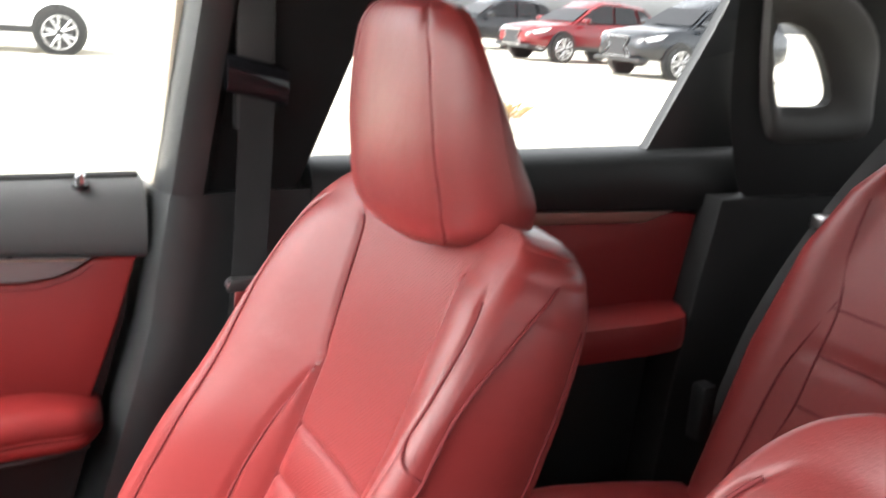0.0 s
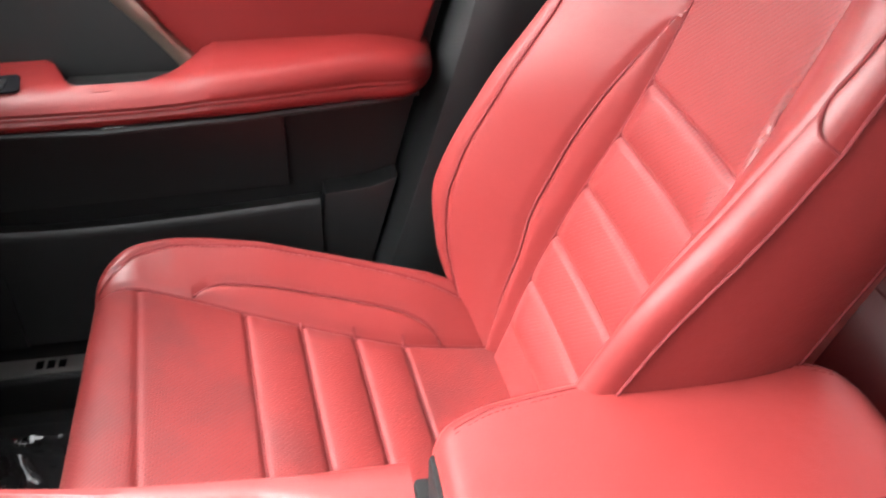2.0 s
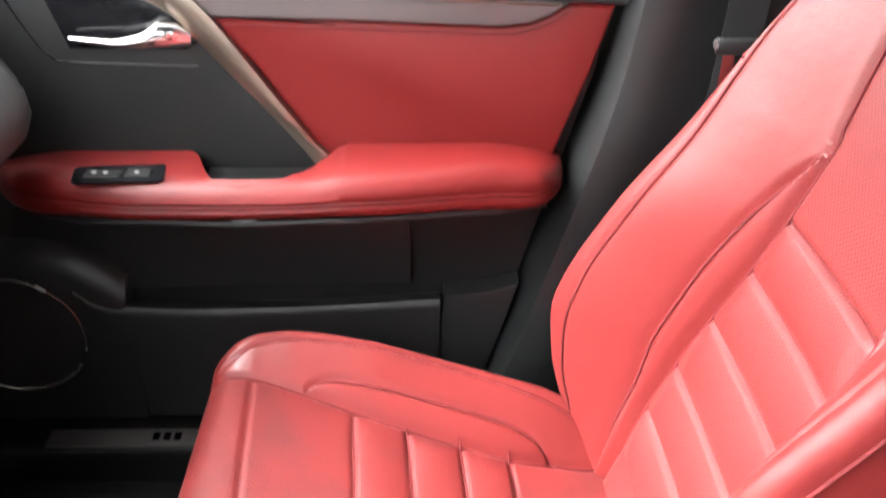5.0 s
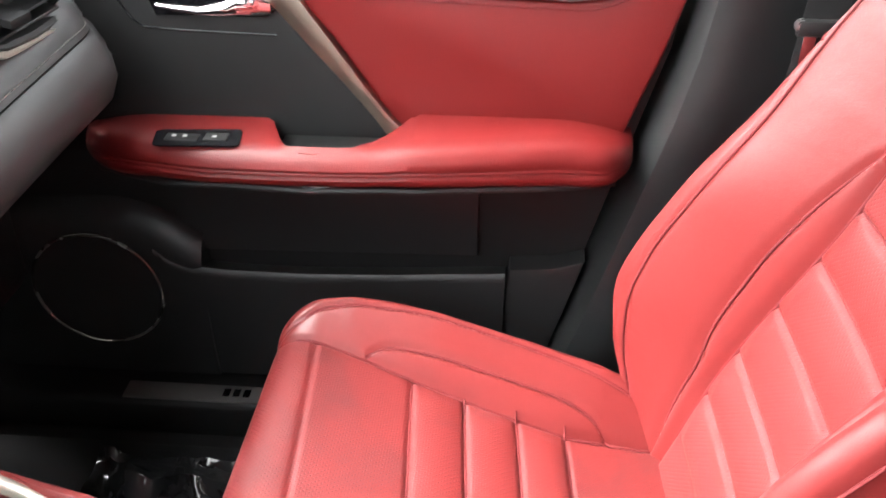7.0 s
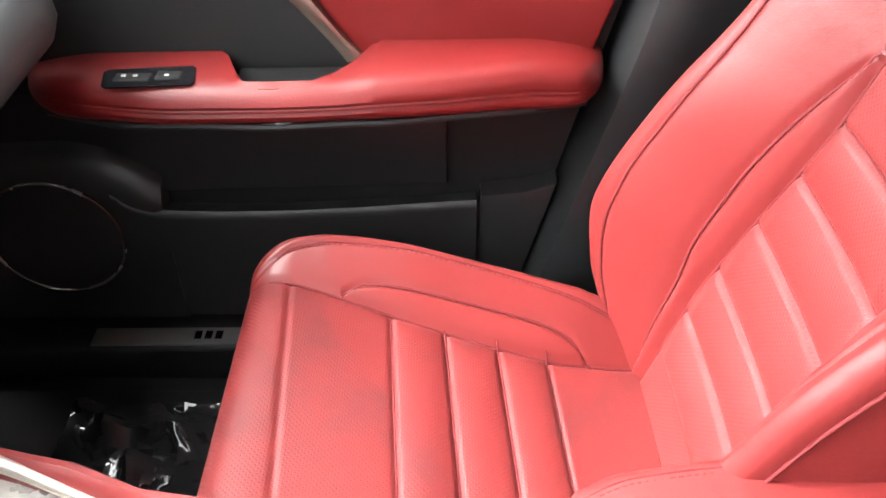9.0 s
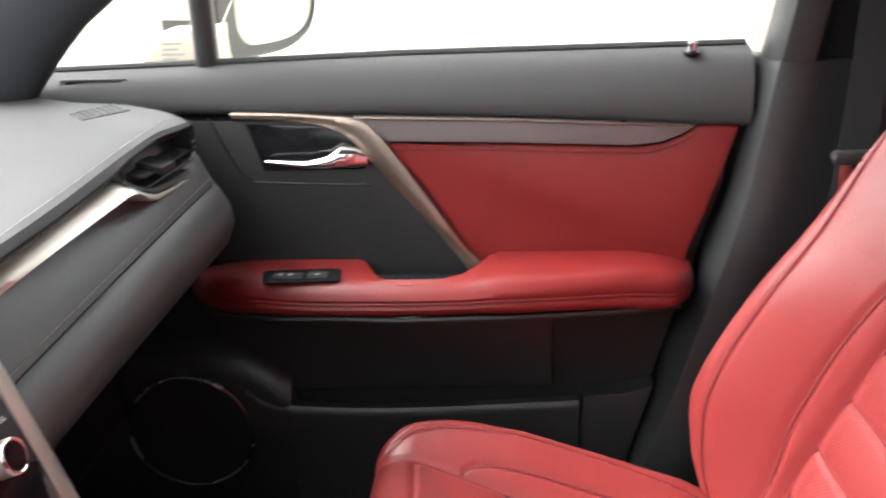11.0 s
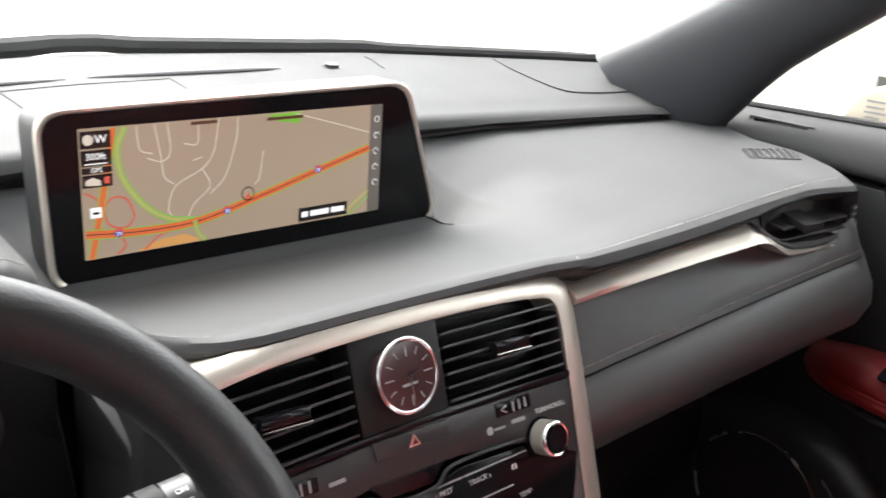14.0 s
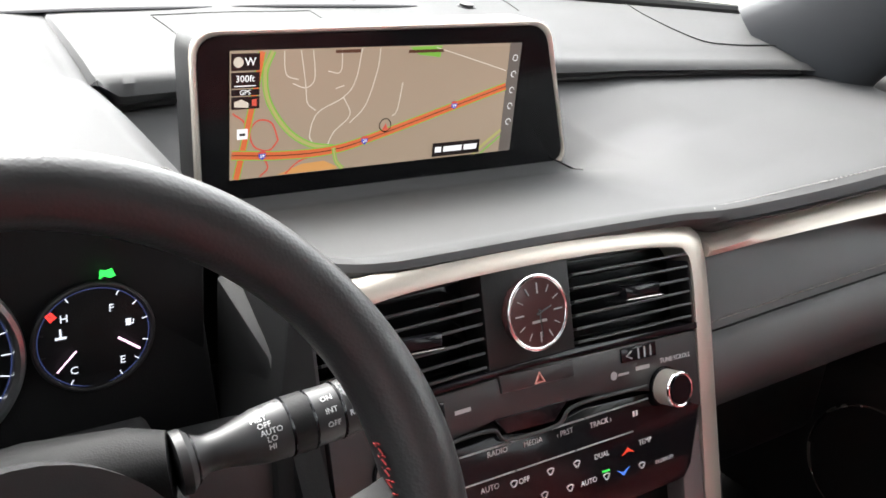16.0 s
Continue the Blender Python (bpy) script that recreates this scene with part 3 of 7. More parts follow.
def passenger_door():
    d = thing("passenger_door", "closed black and red car door with silver trim and padded red armrest", "car door")
    part("base_panel", slab(yz(0.735, [(0.84, 0.43), (0.84, 1.08), (-0.185, 1.08), (-0.17, 0.95), (-0.115, 0.75), (-0.03, 0.43)]), (0.05, 0, 0)), black_soft, d)
    rows = []
    for i in range(40):
        y = 0.84 - 1.035 * i / 39
        hi = belt_z(y)
        lo = lerp([(-0.2, 1.035), (0.0, 1.047), (0.26, 1.057), (0.48, 1.061), (0.84, 1.064)], y)
        rows.append([(0.735, y + DOOR_Y, lo - 0.004)] + [(x, y + DOOR_Y, z) for x, z in ((0.716, lo - 0.004), (0.709, lo), (0.705, lo + 0.006), (0.7035, lo * 0.8 + hi * 0.2), (0.705, lo * 0.62 + hi * 0.38), (0.709, lo * 0.42 + hi * 0.58), (0.716, lo * 0.24 + hi * 0.76), (0.725, lo * 0.11 + hi * 0.89), (0.735, lo * 0.03 + hi * 0.97), (0.747, hi), (0.775, hi), (0.775, lo))])
    part("upper_trim", grid(rows, close_u=True, cap=True), dash_top, d)
    part("belt_seal", tube([(0.748, y + DOOR_Y, belt_z(y) + 0.002) for y in np.linspace(-0.19, 0.82, 30)], 0.005, 8), rubber, d)
    # demister slot in the upper trim
    part("demister_slot", rbox(0.7150, 0.7262, 0.622, 0.700, 1.0955, 1.1025, 0.002), black_gloss, d)
    part("slot_frame", tube([(0.718 - 0.004 * (z < 1.1), y + DOOR_Y, z) for y, z in ((0.605, 1.0935), (0.607, 1.1045), (0.695, 1.1045), (0.697, 1.0935))], 0.0016, 6, closed=True, up=(1, 0, 0)), black_plastic, d)
    red = [(0.285, 1.018), (0.113, 1.014), (-0.05, 1.008), (-0.085, 1.012), (-0.11, 1.022), (-0.128, 1.034), (-0.182, 1.033), (-0.159, 0.95), (-0.123, 0.847), (0.15, 0.847), (0.185, 0.900), (0.225, 0.960), (0.274, 1.018)]
    part("red_panel", slab(yz(0.709, red), (0.03, 0, 0), 0.005, 3), door_red, d)
    line = [(0.27, 1.010), (0.113, 1.006), (-0.05, 1.000), (-0.085, 1.004), (-0.112, 1.014), (-0.13, 1.027)]
    part("panel_seam", tube(spline(yz(0.7085, line), 6), 0.0012, 6), dark_thread, d)
    strip = [(0.31, 1.054), (0.113, 1.048), (-0.128, 1.036), (-0.11, 1.024), (-0.085, 1.014), (-0.05, 1.010), (0.113, 1.016), (0.283, 1.020)]
    part("wood_strip", slab(yz(0.704, strip), (0.03, 0, 0), 0.003, 3), wood, d)
    part("strip_highlight", tube(yz(0.7030, [(0.30, 1.0520), (0.113, 1.0465), (-0.12, 1.0355)]), 0.0016, 6), bronze, d)
    insert = [(0.83, 1.055), (0.36, 1.048), (0.325, 1.028), (0.292, 0.998), (0.252, 0.952), (0.205, 0.898), (0.172, 0.858), (0.152, 0.835), (0.150, 0.80), (0.83, 0.80)]
    part("insert_panel", slab(yz(0.7058, insert), (0.029, 0, 0), 0.002), black_soft, d)
    # silver trim: runs back over the handle, then down to the armrest
    a = [(0.468, 1.062), (0.40, 1.060), (0.345, 1.056), (0.300, 1.050), (0.272, 1.024), (0.236, 0.974), (0.197, 0.917), (0.166, 0.874), (0.146, 0.852)]
    b = [(0.466, 1.052), (0.40, 1.049), (0.352, 1.043), (0.320, 1.029), (0.292, 1.000), (0.256, 0.957), (0.211, 0.904), (0.180, 0.865), (0.164, 0.842)]
    sa, sb = spline(yz(0.702, a), 5), spline(yz(0.702, b), 5)
    part("silver_trim", sweep(sa, sb, (-1, 0, 0), 0.006, 0.03), bronze, d)
    # armrest
    rows = []
    for i in range(140):
        y = 0.545 - 0.68 * i / 139
        top = ease([(-0.14, 0.842), (-0.125, 0.850), (-0.10, 0.858), (-0.04, 0.866), (0.12, 0.866), (0.17, 0.862), (0.27, 0.862), (0.45, 0.861), (0.52, 0.852), (0.545, 0.838)], y)
        low = ease([(-0.14, 0.812), (-0.10, 0.804), (0.0, 0.811), (0.15, 0.816), (0.335, 0.814), (0.42, 0.812), (0.50, 0.806), (0.545, 0.806)], y)
        xin = ease([(-0.135, 0.69), (-0.125, 0.668), (-0.10, 0.648), (-0.05, 0.638), (0.0, 0.626), (0.12, 0.605), (0.25, 0.598), (0.35, 0.600), (0.43, 0.614), (0.49, 0.634), (0.525, 0.66), (0.545, 0.69)], y)
        xo = lerp([(0.0, 0.735), (0.125, 0.735), (0.15, 0.68), (0.175, 0.645), (0.20, 0.624), (0.235, 0.612), (0.252, 0.613), (0.266, 0.622), (0.279, 0.642), (0.290, 0.668), (0.300, 0.695), (0.310, 0.7065), (0.6, 0.7065)], y)
        q = (top - low)
        m1, m2 = low + 0.46 * q, low + 0.36 * q
        rows.append([(x, y + DOOR_Y, z) for x, z in ((xo, low), (xo, top - (0.016 if xo < 0.73 else 0)), (xo - 0.004, top - (0.004 if xo < 0.73 else 0)), (max(xin + 0.02, min(xo - 0.01, xin + 0.035)), top), (xin + 0.016, top - 0.002), (xin + 0.007, top - 0.007), (xin + 0.002, top - 0.015), (xin, m1 + 0.004), (xin + 0.0018, m1), (xin, m1 - 0.0035), (xin, m2 + 0.0035), (xin + 0.0018, m2), (xin, m2 - 0.004), (xin + 0.001, low + 0.01), (xin + 0.006, low + 0.003), (xin + 0.014, low))])
    part("armrest", grid(rows, close_u=True, cap=True), door_red, d)
    part("pull_cup", rbox(0.632, 0.704, 0.150 + DOOR_Y, 0.292 + DOOR_Y, 0.80, 0.836, 0.003), black_soft, d)
    # switch panel
    sw = part("window_switch", slab([(0.617, 0.333, 0.8610), (0.650, 0.338, 0.8610), (0.656, 0.343, 0.8610), (0.649, 0.435, 0.8608), (0.643, 0.440, 0.8608), (0.612, 0.434, 0.8608), (0.607, 0.428, 0.8608), (0.612, 0.337, 0.8610)], (0, 0, 0.0018), 0.0), black_gloss, d, "glossy black window switch panel")
    part("switch_rocker", rbox(0.622, 0.641, 0.350, 0.378, 0.8618, 0.8650, 0.0014), black_plastic, sw)
    part("lock_rocker", rbox(0.620, 0.638, 0.384, 0.424, 0.8615, 0.8642, 0.0012), black_plastic, sw)
    for y in (0.353, 0.388, 0.401):
        part("switch_mark", rbox(0.628, 0.6315, y + DOOR_Y, y + 0.005 + DOOR_Y, 0.8640, 0.8656, 0), white_paint, sw)
    part("lower_lip", tube([(lerp([(-0.12, 0.678), (-0.05, 0.655), (0.12, 0.622), (0.25, 0.614), (0.42, 0.628), (0.52, 0.67)], y), y + DOOR_Y, lerp([(-0.12, 0.800), (0.0, 0.804), (0.15, 0.808), (0.335, 0.806), (0.52, 0.798)], y)) for y in np.linspace(-0.115, 0.52, 60)], 0.005, 8), black_plastic, d)
    # lower part
    lip = [(0.488, 0.664), (0.462, 0.642), (0.42, 0.632), (0.32, 0.629), (0.19, 0.633), (0.012, 0.645)]
    rows = []
    for y, z in [(p[1], p[2]) for p in spline(yz(0, lip), 8)]:
        rows.append([(0.734, y, z - 0.012), (0.702, y, z), (0.697, y, z + 0.001), (0.693, y, z - 0.004), (0.692, y, z - 0.012), (0.694, y, z - 0.06), (0.70, y, 0.50), (0.705, y, 0.44), (0.734, y, 0.44)])
    part("pocket_front", grid(rows, close_u=True, cap=True), black_plastic, d)
    part("pocket_end", slab(yz(0.70, [(0.006, 0.650), (-0.05, 0.655), (-0.092, 0.668), (-0.068, 0.58), (-0.028, 0.44), (0.025, 0.44), (0.012, 0.6)]), (0.034, 0, 0), 0.004), black_plastic, d)
    part("recess_panel", slab(yz(0.722, [(0.80, 0.80), (0.05, 0.82), (0.05, 0.655), (0.48, 0.645), (0.80, 0.68)]), (0.012, 0, 0), 0.003), black_plastic, d)
    rows = []
    for i in range(30):
        y = 0.425 + 0.405 * i / 29
        hi = ease([(0.425, 0.672), (0.445, 0.690), (0.49, 0.715), (0.545, 0.726), (0.64, 0.722), (0.83, 0.71)], y)
        rows.append([(0.734, y + DOOR_Y, hi), (0.722, y + DOOR_Y, hi), (0.708, y + DOOR_Y, hi - 0.012), (0.699, y + DOOR_Y, hi - 0.030), (0.694, y + DOOR_Y, hi - 0.05), (0.694, y + DOOR_Y, 0.50), (0.70, y + DOOR_Y, 0.44), (0.734, y + DOOR_Y, 0.43)])
    part("speaker_panel", grid(rows, close_u=True, cap=True), black_plastic, d)
    c = (0.690, 0.586, 0.592)
    rg = 0.092
    ring = [(c[0], c[1] + rg * math.cos(a), c[2] + rg * 0.97 * math.sin(a)) for a in np.linspace(0, 2 * math.pi, 80, endpoint=False)]
    part("speaker_ring", tube(ring, 0.0022, 8, closed=True, up=(1, 0, 0)), speaker_metal, d)
    part("speaker_grille", disc((0.6925, 0.586, 0.592), (1, 0, 0), 0.089, 0.006, 64), black_fabric, d)
    # handle
    part("handle_recess", slab(yz(0.7035, [(0.452, 1.046), (0.35, 1.042), (0.326, 1.034), (0.287, 0.992), (0.30, 0.983), (0.432, 0.982)]), (0.02, 0, 0), 0.003), black_gloss, d)
    rows = []
    for p, w, h in (((0.694, 0.425, 0.999), 0.004, 0.002), ((0.686, 0.40, 0.998), 0.006, 0.004), ((0.681, 0.37, 0.997), 0.007, 0.005), ((0.681, 0.34, 1.000), 0.008, 0.009), ((0.683, 0.325, 1.006), 0.009, 0.014), ((0.690, 0.305, 1.003), 0.008, 0.013), ((0.698, 0.292, 0.997), 0.004, 0.008)):
        rows.append([(p[0] + w * math.cos(a), p[1] + DOOR_Y, p[2] + h * math.sin(a)) for a in np.linspace(0, 2 * math.pi, 14, endpoint=False)])
    part("door_handle", grid(rows, close_u=True, cap=True), chrome, d, "chrome inner door handle")
    part("panel_joint", tube(spline(yz(0.7058, [(0.50, 1.055), (0.475, 1.0), (0.455, 0.972), (0.42, 0.966), (0.29, 0.962)]), 6), 0.0014, 6), black_gloss, d)
    kn = part("lock_knob", disc((0.727, -0.110, 1.131), (0, 0, 1), 0.0065, 0.014, 16, 0.002), chrome, d)
    part("lock_base", disc((0.727, -0.110, 1.124), (-0.4, 0, 1), 0.010, 0.006, 20, 0.001), black_gloss, kn)
    # outer shell and window frame
    part("outer_skin", slab(yz(0.80, [(0.86, 0.35), (0.86, 1.09), (-0.22, 1.11), (-0.22, 0.35)]), (0.03, 0, 0), 0.01), ivory, d)
    part("window_sash", tube([(0.752, 0.517, 1.10), (0.735, 0.513, 1.34)], 0.0165, 10, flat=1.0), black_plastic, d)
    part("rear_window_frame", tube([(0.75, -0.205, 1.12), (0.715, -0.225, 1.35), (0.66, -0.25, 1.56)], 0.012, 8), ivory, d)
    g = part("window_glass", slab([(0.752, 0.52, 1.12), (0.752, -0.20, 1.13), (0.66, -0.25, 1.56), (0.66, 0.10, 1.56), (0.70, 0.36, 1.38)], (0.004, 0, 0)), clear_glass, d)
    g.visible_shadow = False
    return d


passenger_door()


def side_mirror():
    m = thing("side_mirror", "pale painted door mirror with a clear mirror glass", "mirror")
    ax, ay = Vector((0.93, -0.365, 0)), Vector((0.365, 0.93, 0))
    o = Vector((0.885, 0.545, 1.165))
    out = [(0.0, -0.03), (0.02, -0.055), (0.06, -0.066), (0.17, -0.066), (0.235, -0.045), (0.26, -0.005), (0.255, 0.04), (0.22, 0.066), (0.06, 0.066), (0.015, 0.05), (0.0, 0.02)]
    ring = [(p[0], p[1]) for p in spline([(a, b, 0) for a, b in out + out[:1]], 4)][:-1]
    cu, cv = 0.13, 0.0

    def band(k, n, du=0.0):
        return [o + ax * (cu + du + (u - cu) * k) + ay * n + Vector((0, 0, cv + (v - cv) * k)) for u, v in ring]

    upper = [v > 0.008 for u, v in ring]
    part("shell", grid([band(1.04, -0.004), band(1.07, 0.006), band(1.06, 0.035, -0.008), band(1.0, 0.075, -0.024), band(0.80, 0.11, -0.020), band(0.35, 0.125, -0.01)], close_u=True, cap=True, pick=lambda i, q: 0 if upper[q] else 1), [ivory, mirror_grey], m)
    part("mirror_rim", grid([band(1.04, -0.004), band(1.0, -0.009), band(0.93, -0.010, 0.004), band(0.80, -0.007, 0.018), band(0.79, 0.004, 0.018)], close_u=True), mirror_grey, m, "dark grey mirror bezel")
    part("mirror_glass", slab(band(0.80, -0.001, 0.018), ay * 0.003), chrome, m)
    foot = part("foot", slab([(0.845, 0.648, 1.100), (0.845, 0.640, 1.122), (0.845, 0.624, 1.143), (0.845, 0.600, 1.153), (0.845, 0.53, 1.156), (0.845, 0.53, 1.094)], (0.09, 0, 0), 0.008, 3), ivory, m)
    part("foot_base", slab([(0.79, 0.668, 1.080), (0.79, 0.650, 1.099), (0.79, 0.53, 1.093), (0.79, 0.53, 1.075)], (0.12, 0, 0), 0.004), black_plastic, m)
    # Bars drawn on the foot stand for label text reflected in the glass.
    for y, z, w in ((0.612, 1.134, 0.030), (0.612, 1.126, 0.024), (0.614, 1.119, 0.034), (0.612, 1.112, 0.020)):
        part("reflected_label_bar", slab([(0.8446, y, z), (0.8446, y - w, z), (0.8446, y - w, z - 0.003), (0.8446, y, z - 0.003)], (0.0006, 0, 0)), grey_print, foot)


side_mirror()

# ---- body shell ----
def structure(name, bm, material, label, category):
    return tagged(part(name, bm, material), label, category, kind="structure")


structure("floor", rbox(-0.78, 0.80, -1.9, 1.3, 0.33, 0.36, 0), carpet, "black carpeted car floor", "floor")
structure("ceiling", rbox(-0.62, 0.62, -2.2, 0.42, 1.60, 1.66, 0.02), headliner, "dark grey fabric headliner of the car roof", "ceiling")
sill = thing("door_sill", "black door sill with a silver scuff plate", "sill", kind="structure")
part("sill_cover", rbox(0.655, 0.80, -0.2, 0.95, 0.33, 0.424, 0.012, 3), black_plastic, sill)
part("scuff_plate", rbox(0.657, 0.692, 0.10, 0.572, 0.423, 0.4275, 0.002), scuff_metal, sill)
for y in (0.395, 0.410, 0.425):
    part("plate_mark", slab([(0.667, y, 0.428), (0.683, y, 0.428), (0.683, y - 0.010, 0.428), (0.667, y - 0.010, 0.428)], (0, 0, 0.0006)), black_gloss, sill)
mat_thing = thing("floor_mat", "black carpet floor mat in clear plastic wrap", "floor mat")
part("carpet_mat", rbox(0.17, 0.62, 0.28, 0.75, 0.36, 0.375, 0.006), carpet, mat_thing)
wr = []
random.seed(5)
for i in range(24):
    wr.append([])
    for j in range(24):
        x, y = 0.33 + 0.25 * i / 23, 0.34 + 0.24 * j / 23
        wr[-1].append((x, y, 0.384 + 0.022 * noise.noise(Vector((x * 16, y * 16, 0))) ** 2 * 4 + 0.010 * noise.noise(Vector((x * 40, y * 40, 3)))))
part("plastic_wrap", grid(wr), plastic_wrap, mat_thing)

for sx in (1, -1):
    side = "right" if sx > 0 else "left"
    rows = []
    for i in range(24):
        f = i / 23
        z = 1.115 + 0.48 * f
        y = lerp([(0, -0.198), (1, -0.26)], f)
        x = lerp([(0, 0.708), (0.5, 0.680), (1, 0.605)], f)
        rows.append([(sx * (x + 0.03), y, z), (sx * x, y - 0.004, z), (sx * (x - 0.014), y - 0.014, z), (sx * (x - 0.020), y - 0.034, z), (sx * (x - 0.018), y - 0.052, z), (sx * (x + 0.004), y - 0.066, z), (sx * (x + 0.006), y - 0.145, z), (sx * (x + 0.012), y - 0.185 - 0.11 * f, z), (sx * (x + 0.06), y - 0.200 - 0.12 * f, z), (sx * (x + 0.06), y, z)])
    # Blacker plastic on the recessed rear faces puts their shade into the colour.
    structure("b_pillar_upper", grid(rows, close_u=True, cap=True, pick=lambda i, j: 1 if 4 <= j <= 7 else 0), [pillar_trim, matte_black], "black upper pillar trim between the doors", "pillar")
    rows = []
    for i in range(30):
        f = i / 29
        z = 0.36 + 0.755 * f
        y = lerp([(0.36, 0.0), (0.45, -0.02), (0.6, -0.068), (0.8, -0.128), (0.95, -0.168), (1.115, -0.195)], z)
        b = lerp([(0.36, 0.0), (0.8, 0.004), (0.875, 0.016), (0.95, 0.006), (1.115, 0.0)], z)
        xi = lerp([(0.36, 0.665), (0.7, 0.672), (1.115, 0.692)], z) - b * 0.6
        rows.append([(sx * 0.73, y, z), (sx * (xi + 0.02), y - 0.004, z), (sx * (xi + 0.004), y - 0.016, z), (sx * xi, y - 0.035, z), (sx * (xi + 0.002), y - 0.07, z), (sx * (xi + 0.014), y - 0.10, z), (sx * (xi + 0.02), y - 0.22, z), (sx * 0.80, y - 0.22, z), (sx * 0.80, y, z)])
    structure("b_pillar_lower", grid(rows, close_u=True, cap=True), pillar_trim, "black lower pillar cover between the doors", "pillar")
    rows = []
    path = spline([(0.655, 0.83, 1.09), (0.665, 0.77, 1.15), (0.675, 0.68, 1.225), (0.66, 0.52, 1.33), (0.63, 0.32, 1.46), (0.60, 0.10, 1.585)], 6)
    wid = [0.105, 0.08, 0.062, 0.056, 0.054, 0.054]
    for i, p in enumerate(path):
        f = i / (len(path) - 1)
        wv = lerp([(k / 5, v) for k, v in enumerate(wid)], f)
        d = (path[min(i + 1, len(path) - 1)] - path[max(i - 1, 0)]).normalized()
        s = Vector((-0.35, 0.55, 0.75)).cross(d).cross(d).normalized()
        u = s.cross(d).normalized()
        rows.append([Vector((sx * q.x, q.y, q.z)) for q in (p + s * (math.cos(a) * wv) + u * (math.sin(a) * 0.032) for a in np.linspace(0, 2 * math.pi, 20, endpoint=False))])
    structure("a_pillar", grid(rows, close_u=True, cap=True), a_pillar_trim, "black trimmed windscreen pillar", "pillar")
    structure("roof_rail", tube([(sx * 0.61, 0.12, 1.585), (sx * 0.61, -0.5, 1.61), (sx * 0.58, -1.9, 1.57)], 0.04, 12), headliner, "dark grey roof side rail", "roof rail")
structure("sill_left", rbox(-0.80, -0.70, -0.4, 1.0, 0.33, 0.42, 0.02), black_plastic, "black driver side door sill", "sill")
structure("wall_left_rear", rbox(-0.80, -0.74, -1.95, -0.40, 0.33, 1.13, 0.02), black_soft, "black inner side of the left rear door", "wall")
structure("pillar_left_rear", rbox(-0.76, -0.70, -1.95, -1.15, 1.12, 1.60, 0.02), black_soft, "black left rear quarter trim", "pillar")
structure("pillar_right_rear", rbox(0.70, 0.76, -1.95, -1.60, 1.05, 1.60, 0.02), black_soft, "black right rear quarter trim", "pillar")
structure("wall_left_front", slab([(-0.80, -0.40, 0.42), (-0.80, 0.98, 0.42), (-0.80, 0.98, 1.11), (-0.80, -0.40, 1.13)], (0.05, 0, 0)), black_soft, "black inner side of the driver door", "wall")
structure("window_driver", slab([(-0.775, -0.20, 1.125), (-0.775, 0.84, 1.11), (-0.70, 0.36, 1.40), (-0.66, 0.10, 1.57), (-0.655, -0.25, 1.59)], (-0.004, 0, 0)), tint_glass, "clear driver door window glass", "window")
# Unseen deep header, added to narrow the rear opening and darken the cabin.
structure("tailgate_shade_header", rbox(-0.72, 0.72, -2.0, -1.90, 1.44, 1.66, 0.02), black_soft, "unseen black tailgate edge, deepened to cut light from the rear", "wall")
structure("wall_rear", rbox(-0.72, 0.72, -2.0, -1.92, 0.36, 1.22, 0.02), black_soft, "black inner side of the tailgate", "wall")
structure("firewall", rbox(-0.78, 0.78, 1.05, 1.10, 0.33, 1.05, 0.0), black_plastic, "black bulkhead under the dashboard", "wall")
for sx, side in ((1, "right"), (-1, "left")):
    structure("window_rear_" + side, slab([(sx * 0.775, -0.36, 1.12), (sx * 0.775, -1.45, 1.13), (sx * 0.70, -1.45, 1.60), (sx * 0.655, -0.36, 1.60)], (sx * 0.004, 0, 0)), tint_glass, "tinted rear side window glass", "window")
structure("window_tailgate", slab([(-0.72, -1.955, 1.20), (0.72, -1.955, 1.20), (0.72, -1.955, 1.46), (-0.72, -1.955, 1.46)], (0, 0.004, 0)), tint_glass, "tinted tailgate window glass", "window")
ws = []
for i in range(14):
    x = -0.72 + 1.44 * i / 13
    ws.append([(x * (1 - 0.1 * f), lerp([(0, 1.20), (0.35, 1.15), (0.72, 0.95)], abs(x)) * (1 - f) + lerp([(0, 0.40), (0.72, 0.28)], abs(x)) * f, 1.12 + 0.48 * f) for f in np.linspace(0, 1, 8)])
wsg = structure("window_windscreen", grid(ws), clear_glass, "clear curved windscreen glass", "window")
wsg.visible_shadow = False
structure("windscreen_seal", tube([(x, lerp([(0, 1.165), (0.35, 1.10), (0.6, 0.965), (0.70, 0.90)], abs(x)), 1.150) for x in np.linspace(-0.7, 0.7, 30)], 0.007, 8), rubber, "black rubber seal under the windscreen", "trim")

